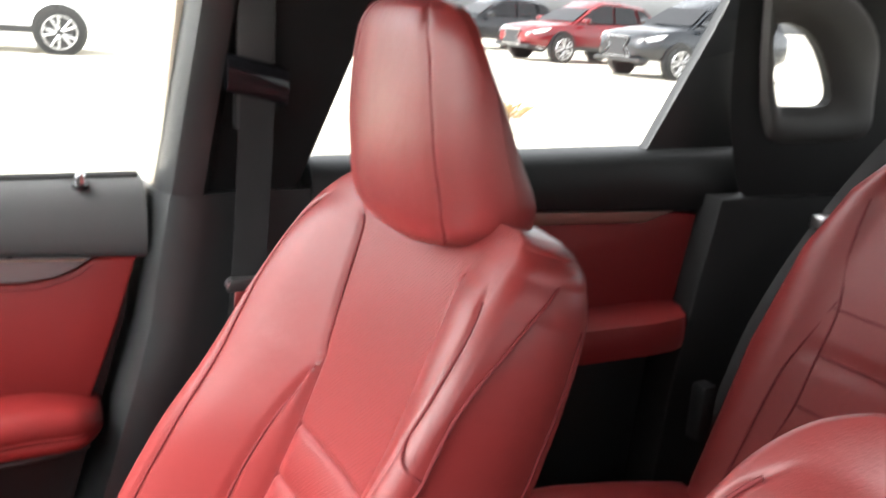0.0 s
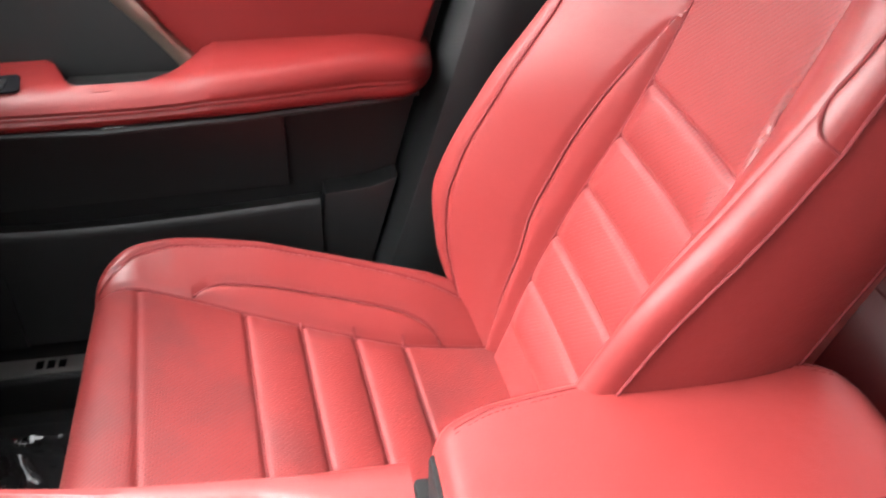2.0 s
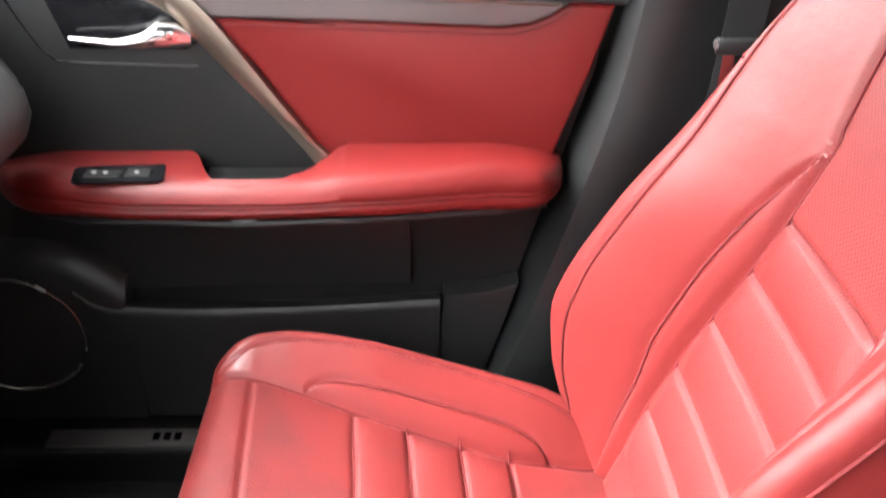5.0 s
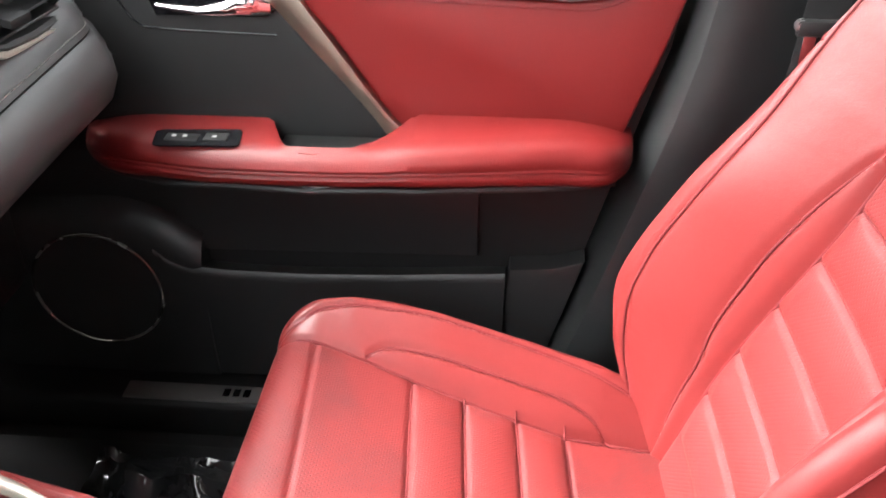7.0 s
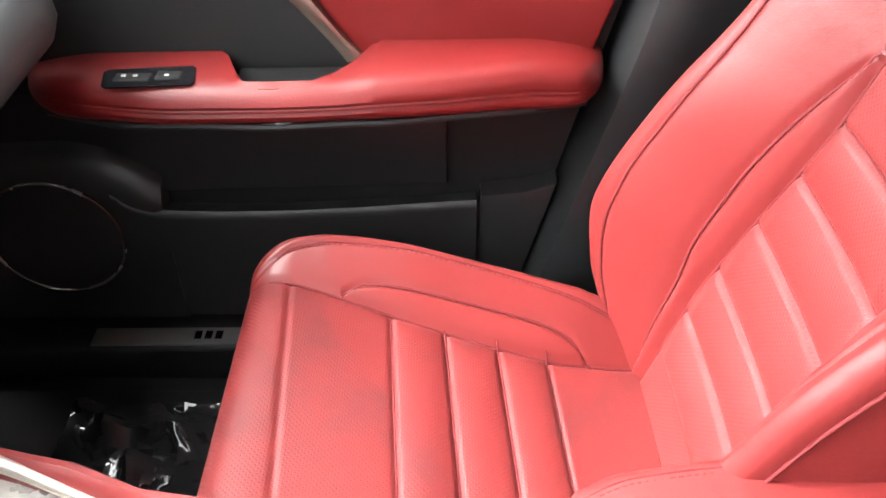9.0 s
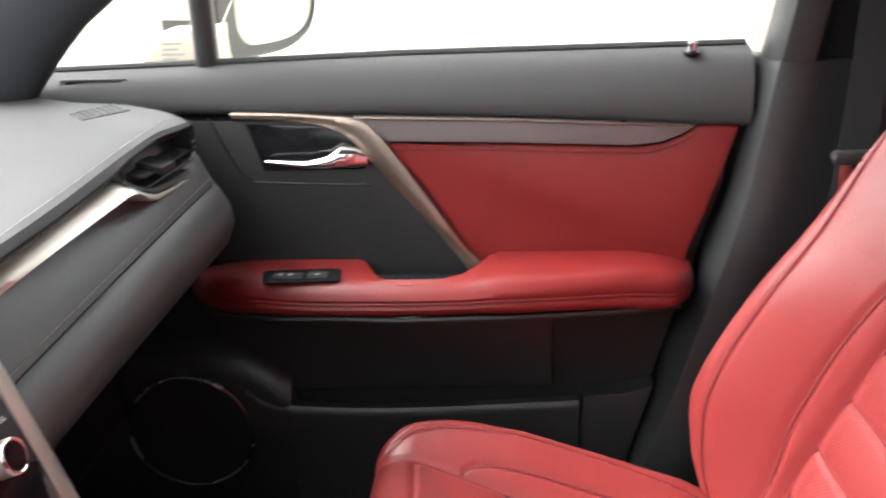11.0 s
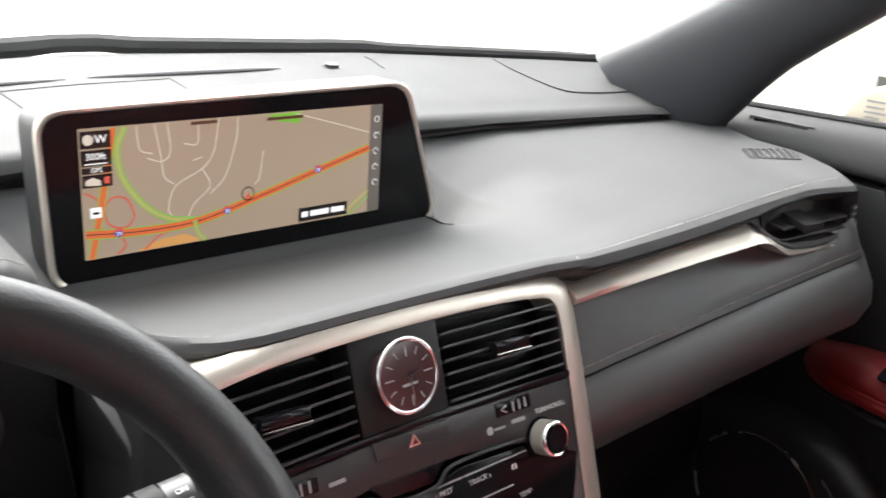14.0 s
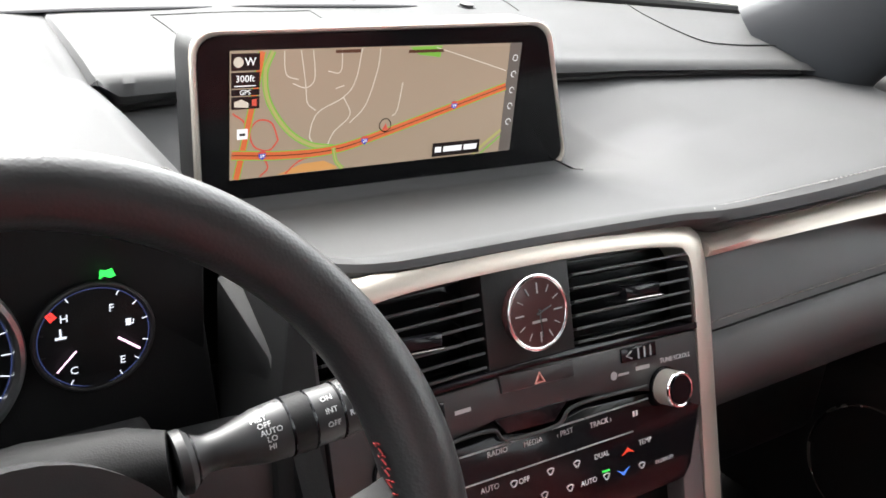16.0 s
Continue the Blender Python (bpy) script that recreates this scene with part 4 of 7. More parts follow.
# ---- seat belt of the front seat ----
def seat_belt():
    b = thing("seat_belt", "black seat belt hanging on the pillar with its latch", "seat belt")
    rows = []
    for p in spline([(0.664, -0.310, 1.255), (0.668, -0.309, 1.15), (0.668, -0.303, 1.0), (0.668, -0.292, 0.85), (0.672, -0.28, 0.60)], 8):
        rows.append([(p[0], p[1] + 0.022, p[2]), (p[0] - 0.0012, p[1] + 0.022, p[2]), (p[0] - 0.0012, p[1] - 0.022, p[2]), (p[0], p[1] - 0.022, p[2])])
    part("webbing", grid(rows, close_u=True, cap=True), black_fabric, b)
    rows = [[(0.668 + 0.012 * math.cos(a), -0.31 + y, z + 0.024 * math.sin(a)) for a in np.linspace(0, 2 * math.pi, 16, endpoint=False)] for y, z in ((-0.038, 1.252), (-0.03, 1.256), (0.0, 1.262), (0.03, 1.268), (0.038, 1.27))]
    part("shoulder_guide", grid(rows, close_u=True, cap=True), black_gloss, b)
    part("height_slider", rbox(0.672, 0.69, -0.335, -0.285, 1.20, 1.42, 0.006), black_plastic, b)
    part("latch_head", rbox(0.655, 0.668, -0.325, -0.275, 0.994, 1.012, 0.004), black_plastic, b)
    part("latch_tongue", rbox(0.660, 0.663, -0.298, -0.284, 0.955, 0.995, 0.001), chrome, b)
    part("button_stop", disc((0.662, -0.28, 1.005), (1, 0, 0), 0.007, 0.012, 16, 0.002), alloy, b)


seat_belt()

# ---- rear of the cabin ----
BELT_REAR = [(0.555, -1.38, 1.215), (0.555, -1.31, 1.150), (0.555, -1.24, 1.075), (0.56, -1.17, 0.975), (0.57, -1.12, 0.86), (0.58, -1.08, 0.70)]
def rear_area():
    d = thing("rear_door", "closed black and red rear car door with a silver strip", "car door")
    part("base_panel", rbox(0.735, 0.79, -1.12, -0.41, 0.42, 1.10, 0.005), black_soft, d)
    rows = []
    for i in range(16):
        y = -0.40 - 0.78 * i / 15
        hi, lo = lerp([(-1.2, 1.166), (-0.4, 1.148)], y), lerp([(-1.2, 1.056), (-0.4, 1.082)], y)
        rows.append([(0.735, y, lo), (0.708, y, lo), (0.702, y, lo + 0.01), (0.702, y, (lo + hi) / 2), (0.707, y, hi - 0.02), (0.715, y, hi - 0.007), (0.73, y, hi), (0.78, y, hi), (0.78, y, lo)])
    part("upper_trim", grid(rows, close_u=True, cap=True), black_soft, d)
    part("lock_knob", disc((0.722, -0.428, 1.125), (-1, 0, 0.3), 0.008, 0.012, 16, 0.002), chrome, d)
    part("metal_strip", slab(yz(0.704, [(-0.4, 1.078), (-1.04, 1.062), (-0.98, 1.044), (-0.9, 1.046), (-0.4, 1.055)], 0), (0.03, 0, 0), 0.003, 3), bronze, d)
    part("red_panel", slab(yz(0.71, [(-0.4, 1.06), (-0.97, 1.045), (-1.03, 1.06), (-1.13, 1.05), (-1.06, 0.85), (-0.4, 0.88)], 0), (0.03, 0, 0), 0.005, 3), door_red, d)
    rows = []
    for i in range(30):
        y = -0.42 - 0.66 * i / 29
        w = lerp([(-1.08, 0.05), (-1.05, 0.085), (-0.98, 0.095), (-0.42, 0.095)], y)
        rows.append([(0.735, y, 0.905), (0.735 - w * 0.7, y, 0.898), (0.735 - w * 0.95, y, 0.888), (0.735 - w, y, 0.872), (0.735 - w, y, 0.850), (0.735 - w * 0.96, y, 0.832), (0.735 - w * 0.8, y, 0.826), (0.735, y, 0.82)])
    part("armrest", grid(rows, close_u=True, cap=True), door_red, d)
    part("outer_skin", rbox(0.80, 0.83, -1.2, -0.25, 0.35, 1.12, 0.01), ivory, d)
    part("rear_frame", slab(yz(0.735, [(-0.985, 1.155), (-1.10, 1.36), (-1.20, 1.56), (-1.30, 1.56), (-1.18, 1.155)], 0), (0.02, 0, 0), 0.004), black_plastic, d)
    # quarter trim with its small window
    rows, inner = [], []
    hole = [(-1.155, 1.375), (-1.21, 1.378), (-1.26, 1.36), (-1.30, 1.32), (-1.328, 1.272), (-1.325, 1.25), (-1.30, 1.243), (-1.22, 1.243), (-1.20, 1.25), (-1.18, 1.29)]
    rim = [(-1.08, 1.56), (-1.25, 1.56), (-1.45, 1.56), (-1.62, 1.45), (-1.62, 1.25), (-1.62, 1.10), (-1.40, 1.08), (-1.18, 1.08), (-1.12, 1.16), (-1.09, 1.3)]
    hole = [(p[1], p[2]) for p in spline(yz(0, hole + hole[:1], 0), 4)][:-1]
    rim = [(p[1], p[2]) for p in spline(yz(0, rim + rim[:1], 0), 4)][:-1]
    sheet = []
    for k, x in ((1.0, 0.672), (0.6, 0.668), (0.36, 0.668), (0.34, 0.662), (0.28, 0.656), (0.16, 0.655), (0.06, 0.662), (0.0, 0.672), (0.0, 0.684), (0.0, 0.692)):
        sheet.append([(x, hh[0] + (r[0] - hh[0]) * k, hh[1] + (r[1] - hh[1]) * k) for hh, r in zip(hole, rim)])
    # Rim's lighter grey is trim colour with the window's sheen mixed in.
    structure("c_pillar", grid(sheet, close_u=True, pick=lambda i, j: 1 if 2 <= i <= 6 else 0), [matte_black, grey_trim], "black rear quarter trim round a small window", "pillar")
    structure("rear_side_panel", slab(yz(0.66, [(-1.10, 1.09), (-1.9, 1.09), (-1.9, 0.4), (-1.02, 0.4), (-1.05, 0.8)], 0), (0.1, 0, 0), 0.01), matte_black, "black plastic panel beside the rear seat", "wall")
    s = thing("bench_seat", "red leather rear bench seat with stitched panels", "car seat")

    def rear_back(x0, x1, name):
        n, m = 50, 60
        cx, w = (x0 + x1) / 2, (x1 - x0) / 2
        rows = []
        for i in range(n):
            f = i / (n - 1)
            z = 0.52 + 0.70 * f
            y = -1.055 - 0.28 * (z - 0.55)
            wz = w * lerp([(0, 0.95), (0.2, 0.99), (0.55, 0.92), (0.78, 0.78), (0.92, 0.58), (1, 0.36)], f)
            r = []
            for k in range(m):
                a = 2 * math.pi * k / m
                c, sn = math.cos(a), math.sin(a)
                px_, py = math.copysign(abs(c) ** 0.35, c) * wz, math.copysign(abs(sn) ** 0.5, sn) * 0.06
                u = abs(px_) / wz
                if sn > 0:
                    py += 0.03 * math.sin(min(1, max(0, (u - 0.5) / 0.4)) * math.pi / 2)
                    if u < 0.55:
                        for zp in (0.68, 0.76, 0.84, 0.92):
                            py -= 0.004 * gauss(z - zp, 0.005)
                r.append((cx + px_, y + py, z - 0.25 * py))
            rows.append(r)
        b = part(name, grid(rows, close_u=True, cap=True), red_leather, s)
        for sx in (1, -1):
            for us in ([(0.62, 0.72), (0.70, 0.68), (0.87, 0.62), (1.0, 0.47)], [(0.62, 0.62), (0.74, 0.53), (0.86, 0.43), (0.97, 0.42), (1.05, 0.52), (1.16, 0.66)]):
                pts = []
                for z in np.linspace(us[0][0], us[-1][0], 30):
                    u = ease(us, z)
                    wz = w * lerp([(0, 0.95), (0.2, 0.99), (0.55, 0.92), (0.78, 0.78), (0.92, 0.58), (1, 0.36)], (z - 0.52) / 0.70)
                    py = (1 - u ** (2 / 0.35)) ** 0.25 * 0.06 + 0.03 * math.sin(min(1, max(0, (u - 0.5) / 0.4)) * math.pi / 2) + 0.0005
                    pts.append((cx + sx * u * wz, -1.055 - 0.28 * (z - 0.55) + py, z - 0.25 * py))
                part("seam", tube(pts, 0.0022, 6), dark_thread, b)
        for zp in (0.68, 0.76, 0.84, 0.92, 0.99):
            part("pleat_seam", tube([(cx + x, -1.055 - 0.28 * (zp - 0.55) + 0.0595, zp - 0.015) for x in np.linspace(-0.4 * w, 0.4 * w, 12)], 0.0022, 6), dark_thread, b)

    rear_back(0.10, 0.565, "backrest")
    rear_back(-0.565, 0.08, "backrest")
    rows = []
    for i in range(60):
        f = i / 59
        x = -0.62 + 1.24 * f
        edge = min(1, (0.62 - abs(x)) / 0.06)
        bump = 0.02 * math.sin(min(1, max(0, (abs(abs(x) - 0.36) - 0.12) / 0.12)) * math.pi / 2)
        rows.append([(x, y, z - 0.03 * (1 - edge) ** 2 + (bump if z > 0.6 else 0) - (0.004 * gauss(abs(abs(x) - 0.36) - 0.13, 0.006) if z > 0.6 else 0)) for y, z in ((-0.52, 0.361), (-0.490, 0.46), (-0.484, 0.52), (-0.489, 0.56), (-0.503, 0.592), (-0.527, 0.619), (-0.562, 0.639), (-0.61, 0.650), (-0.68, 0.653), (-0.78, 0.648), (-0.9, 0.632), (-1.02, 0.61), (-1.1, 0.57))])
    cu = part("cushion", grid(rows), red_leather, s)
    for x in (0.23, 0.49, -0.23, -0.49):
        part("seam", tube([(x, y, z) for y, z in ((-0.53, 0.628), (-0.59, 0.647), (-0.75, 0.648), (-0.9, 0.629), (-1.02, 0.609))], 0.0016, 6), dark_thread, cu)
    part("seam", tube([(x, -0.60, 0.648) for x in np.linspace(-0.58, 0.58, 12)], 0.0016, 6), dark_thread, cu)
    part("seat_base", rbox(-0.60, 0.60, -1.1, -0.60, 0.36, 0.48, 0.01), black_plastic, s)
    bl = thing("rear_seat_belt", "black rear seat belt with a pale latch", "seat belt")
    rows = []
    for p in spline(BELT_REAR, 8):
        rows.append([(p[0] + 0.024, p[1], p[2]), (p[0] + 0.024, p[1] + 0.0014, p[2]), (p[0] - 0.024, p[1] + 0.0014, p[2]), (p[0] - 0.024, p[1], p[2])])
    part("webbing", grid(rows, close_u=True, cap=True), black_fabric, bl)
    part("latch", rbox(0.545, 0.572, -1.232, -1.21, 1.06, 1.082, 0.004), alloy, bl)
    part("buckle", rbox(0.565, 0.60, -1.06, -1.03, 0.70, 0.80, 0.008), matte_black, bl)


rear_area()

# ---- dashboard ----
def lip_y(x):
    """The front edge of the top pad."""
    return ease([(-0.70, 0.57), (-0.55, 0.585), (-0.37, 0.60), (-0.265, 0.602), (-0.235, 0.625), (-0.215, 0.68), (-0.203, 0.72), (-0.192, 0.70), (-0.178, 0.645), (-0.165, 0.610), (-0.15, 0.587), (-0.13, 0.572), (-0.10, 0.566), (0, 0.566), (0.16, 0.560), (0.21, 0.549), (0.27, 0.541), (0.33, 0.533), (0.40, 0.524), (0.52, 0.510), (0.64, 0.497), (0.70, 0.492)], x)


def tier_y(x):
    return lerp([(0, 0.87), (0.25, 0.850), (0.60, 0.785), (0.70, 0.775)], abs(x))


def pad_z(x, y):
    c = lerp([(0.50, 1.040), (0.545, 1.046), (0.60, 1.039), (0.70, 1.027), (0.75, 1.018), (0.79, 1.031), (0.87, 1.090)], y)
    m = lerp([(0.50, 1.042), (0.545, 1.048), (0.60, 1.046), (0.70, 1.056), (0.80, 1.082), (0.87, 1.092)], y)
    r = lerp([(0.47, 1.075), (0.52, 1.081), (0.60, 1.086), (0.72, 1.088), (0.80, 1.092), (0.9, 1.096)], y)
    if x > 0:
        w = smooth((x - 0.19) / 0.13)
        low, crest = lerp([(0.68, 0.234), (0.741, 0.222), (0.81, 0.209)], y), lerp([(0.68, 0.258), (0.81, 0.239)], y)
        ridge = lerp([(low, 0.0), (crest, 0.46), (0.36, 1.0)], x)
        c += (m - c) * (w + (ridge - w) * smooth((y - 0.675) / 0.07))
    z = c + (r - c) * smooth((abs(x) - 0.2) / 0.38)
    if x < -0.17:
        hood = lerp([(-0.7, 1.085), (-0.55, 1.115), (-0.37, 1.130), (-0.31, 1.122), (-0.25, 1.105), (-0.21, 1.07), (-0.17, 1.03)], x) + 0.02 * (y - 0.6)
        z = max(z, z + (hood - z) * smooth((-0.17 - x) / 0.06))
    if x < -0.12:
        z += max(0, 1.108 - z) * smooth((y - 0.60) / 0.2) * smooth((-0.205 - x) / 0.05)
    return z


def screen_y(x):
    """Where the upper tier meets the windscreen."""
    return lerp([(0, 1.15), (0.35, 1.085), (0.6, 0.95), (0.70, 0.88)], abs(x))


def tier_z(x, y):
    f = (y - tier_y(x) - 0.014) / (screen_y(x) - tier_y(x) - 0.014)
    return 1.111 + 0.035 * min(1, max(0, f)) ** 0.8


def glove_y(x):
    """The front of the stitched pad below the blade."""
    return ease([(0.19, 0.5395), (0.27, 0.5283), (0.40, 0.5096), (0.52, 0.4927), (0.64, 0.476), (0.7, 0.469)], x)


def glove_z(x):
    return ease([(0.19, 0.9175), (0.27, 0.9307), (0.40, 0.951), (0.52, 0.968), (0.64, 0.9833), (0.7, 0.990)], x)


def dashboard():
    d = thing("dashboard", "black leatherette dashboard with stitched seams and silver trim", "dashboard")
    rows = []
    xs = np.concatenate([np.linspace(-0.70, -0.27, 24), np.linspace(-0.265, -0.125, 44), np.linspace(-0.11, 0.185, 18), np.linspace(0.19, 0.30, 36), np.linspace(0.315, 0.70, 28)])
    for x in xs:
        fy, ey = lip_y(x), tier_y(x)
        z0 = pad_z(x, fy)
        row = [(x, fy + 0.035, z0 - 0.035), (x, fy + 0.010, z0 - 0.017), (x, fy + 0.002, z0 - 0.012), (x, fy, z0 - 0.007), (x, fy + 0.003, z0 - 0.002), (x, fy + 0.009, z0)]
        if x > -0.3:
            w, short = smooth((x - 0.196) / 0.022), 1 - 0.4 * smooth((x - 0.42) / 0.05)
            plain = [(0.046, -0.030), (0.044, -0.032), (0.040, -0.034), (0.035, -0.035), (0.010, -0.017), (0.002, -0.012)]
            stepped = [(0.030, -0.044), (0.012, -0.023), (0.004, -0.0185), (-0.001, -0.0135), (0.0025, -0.0118), (-0.0015, -0.0102)]
            row[:3] = [(x, fy + p[0] + w * (q[0] - p[0]), z0 + p[1] + w * (q[1] * short - p[1])) for p, q in zip(plain, stepped)]
        else:
            row[:3] = [(x, fy + 0.050, z0 - 0.05), (x, fy + 0.045, z0 - 0.045), (x, fy + 0.040, z0 - 0.040)] + row[:3]
        for k in range(1, 33):
            y = fy + 0.009 + (ey - fy - 0.009) * k / 32
            row.append((x, y, pad_z(x, y)))
        zt = max(lerp([(0, 1.112), (0.3, 1.110), (0.60, 1.110), (0.7, 1.10)], abs(x)), pad_z(x, ey) + 0.003)
        zb = pad_z(x, ey)
        row += [(x, ey + 0.012, zb), (x, ey + 0.012, zb + 0.004), (x, ey - 0.002, zb + 0.010), (x, ey - 0.005, zb + 0.5 * (zt - zb)), (x, ey - 0.002, zt - 0.006), (x, ey + 0.005, zt - 0.001), (x, ey + 0.014, zt)]
        if x < -0.23:
            zt = zb
            row[-7:] = [(x, ey + 0.002 * k, zb) for k in range(1, 8)]
        by = screen_y(x)
        for k in range(1, 11):
            f = k / 10
            row.append((x, ey + 0.014 + (by - ey - 0.014) * f, zt + (1.146 - zt) * f ** 0.8))
        row += [(x, by + 0.03, 1.13), (x, by + 0.03, 0.7)]
        if x > 0.5:
            row = [(0.5 + (px - 0.5) * (lerp([(0.48, 0.585), (0.505, 0.592), (0.54, 0.622), (0.59, 0.645), (0.66, 0.655), (0.75, 0.70)], py) - 0.5) / 0.2, py, pz) for px, py, pz in row]
        rows.append(row)
    rows.append([(px + 0.003, py, pz - 0.004) for px, py, pz in rows[-1]])
    rows.append([(px + 0.001, py, pz - 0.010) for px, py, pz in rows[-1]])
    top = part("top_pad", grid(rows), dash_top, d)
    # stitched line behind the lip
    pts = [(x, lip_y(x) + 0.011, pad_z(x, lip_y(x) + 0.011) + 0.0006) for x in np.linspace(0.215, 0.582, 60)]
    pts = [(x, lip_y(x) + dy, pad_z(x, lip_y(x) + max(dy, 0.009)) + 0.0004) for x, dy in ((0.2005, 0.004), (0.2025, 0.0075), (0.207, 0.0100))] + pts
    part("stitching", stitches(pts, 0.0031, 0.0023, 0.00045), thread, top)
    part("lip_seam", tube([(p[0], lip_y(p[0]) + 0.0016, p[2] - 0.0122) for p in pts[3:]], 0.0011, 6), matte_black, top)
    joint = [(x, y, pad_z(x, y) + 0.0003) for x, y in ((0.206, 0.768), (0.211, 0.761), (0.217, 0.748), (0.2195, 0.742), (0.2185, 0.738))]
    part("pad_joint", tube(joint, 0.0011, 6), matte_black, top)
    hood = [(x, lip_y(x) + 0.016, pad_z(x, lip_y(x) + 0.016) + 0.0006) for x in np.linspace(-0.58, -0.235, 50)]
    part("hood_stitching", stitches(hood, 0.0034, 0.0025, 0.00045), thread, top)
    # joints of the upper tier
    for line in ([(0.345, 1.067), (0.341, 1.04), (0.334, 1.010)], [(0.521, 1.032), (0.505, 0.95), (0.512, 0.868), (0.55, 0.843), (0.62, 0.827)], [(0.052, 1.031), (0.052, 0.98), (0.050, 0.90)], [(-0.132, 1.013), (-0.127, 0.955), (-0.126, 0.90)], [(-0.132, 1.013), (-0.04, 1.028), (0.052, 1.031)]):
        pl = [(p[0], p[1], tier_z(p[0], p[1]) + 0.0002) for p in spline([(x, y, 0) for x, y in line], 6)]
        part("pad_joint", tube(pl, 0.0008, 6), matte_black, top)
    # demister outlets under the windscreen
    for x0, x1 in ((-0.42, -0.056), (-0.032, 0.20)):
        pts = [(x, y, tier_z(x, y)) for x, y in [(x, lerp([(-0.42, 0.99), (-0.2, 1.03), (0, 1.055), (0.20, 1.042)], x)) for x in np.linspace(x0, x1, 16)]]
        part("demister_outlet", tube(pts, lambda f: 0.010 * (1 - 0.75 * abs(2 * f - 1) ** 4), 8, flat=0.35), black_gloss, top)
    part("sun_sensor", disc((0.270, 1.035, 1.1375), (0, -0.1, 1), 0.012, 0.008, 24, 0.003), stalk_grey, top)
    # side demister grille
    cg = [(0.552, 0.604), (0.585, 0.634), (0.645, 0.606), (0.612, 0.574)]
    g = part("corner_grille", slab([(x, y, pad_z(x, y) - 0.004) for x, y in cg], (0, 0, 0.0046), 0), matte_black, top)
    part("grille_frame", tube([(x, y, pad_z(x, y) + 0.0004) for x, y in cg], 0.0012, 6, closed=True), black_plastic, g)
    for i in range(7):
        f = (i + 0.5) / 7
        a, b = Vector((*cg[0], 0)).lerp(Vector((*cg[3], 0)), f), Vector((*cg[1], 0)).lerp(Vector((*cg[2], 0)), f)
        part("grille_slat", tube([(p.x, p.y, pad_z(p.x, p.y) + 0.0003) for p in (a, b)], 0.0015, 6), black_plastic, g)
    # passenger face
    rows = []
    for i in range(50):
        x = 0.2025 + 0.4575 * i / 49
        fy = lip_y(x)
        sy, sz = glove_y(x), glove_z(x)
        top_z = pad_z(x, fy) - 0.014
        e = smooth((x - 0.60) / 0.06)
        sz += 0.009
        row = [(x, fy + 0.05, top_z), (x, fy + 0.035, top_z - 0.02), (x, fy + 0.012, sz + 0.040), (x, sy + 0.017, sz + 0.030), (x, sy + 0.007, sz + 0.008), (x, sy + 0.004, sz + 0.002), (x, sy + 0.007, sz), (x, sy + 0.001, sz - 0.003), (x, sy - 0.004, sz - 0.008), (x, sy - 0.016, sz - 0.03), (x, sy - 0.018, sz - 0.05), (x, sy - 0.008, sz - 0.075), (x, sy + 0.02, sz - 0.098), (x, sy + 0.08, sz - 0.125), (x, 0.75, sz - 0.18), (x, 0.88, 0.45)]
        rows.append([(p[0], p[1] + 0.03 * e * e, p[2]) for p in row])
    rows.append([(x, y + 0.10, z) for x, y, z in rows[-1]])
    face = part("glovebox_face", grid(rows), glove_leather, d)
    pts = [(x, glove_y(x) + 0.0080 + 0.03 * smooth((x - 0.60) / 0.06) ** 2, glove_z(x) + 0.0175) for x in np.linspace(0.208, 0.628, 60)]
    part("stitching", stitches([(x, y - 0.0012, z) for x, y, z in pts], 0.0031, 0.0023, 0.0005), thread, face)
    part("face_joint", tube([(x, y - 0.0028, z - 0.0078) for x, y, z in pts], 0.0013, 6), matte_black, face)
    # silver blade
    rows = []
    for x, yt, zt, yb, zb in ((0.204, 0.557, 1.0105, 0.556, 0.9975), (0.25, 0.549, 1.0205, 0.5436, 1.0075), (0.30, 0.5406, 1.0295, 0.531, 1.0166), (0.35, 0.533, 1.0365, 0.5206, 1.0235), (0.40, 0.526, 1.0415, 0.5115, 1.0290), (0.427, 0.521, 1.0440, 0.507, 1.0315), (0.446, 0.517, 1.0390, 0.505, 1.0275), (0.465, 0.512, 1.0285, 0.504, 1.0180), (0.482, 0.508, 1.0200, 0.503, 1.0110), (0.505, 0.506, 1.0155, 0.502, 1.0080), (0.54, 0.504, 1.0120, 0.501, 1.0060), (0.58, 0.503, 1.0095, 0.500, 1.0050), (0.61, 0.503, 1.0085, 0.500, 1.0055)):
        rows.append([(x, yt + 0.030, zt + 0.004), (x, yt + 0.010, zt + 0.003), (x, yt, zt), (x, 0.5 * (yt + yb) - 0.003, 0.5 * (zt + zb) + 0.001), (x, yb - 0.001, zb + 0.002), (x, yb + 0.003, zb), (x, yb + 0.03, zb)])
    fine = []
    for j in range(7):
        fine.append(spline([r[j] for r in rows], 5))
    part("silver_blade", grid([list(r) for r in zip(*fine)], close_u=True, cap=True), silver, d, "satin silver dashboard blade")
    # side vent
    rows = []
    for x, y, lo, hi, dp in ((0.436, 0.520, 1.036, 1.052, 0.05), (0.46, 0.514, 1.022, 1.056, 0.05), (0.49, 0.509, 1.012, 1.060, 0.05), (0.54, 0.506, 1.0075, 1.065, 0.05), (0.60, 0.505, 1.007, 1.068, 0.05), (0.630, 0.507, 1.009, 1.060, 0.05), (0.646, 0.514, 1.013, 1.048, 0.045), (0.654, 0.528, 1.019, 1.040, 0.03)):
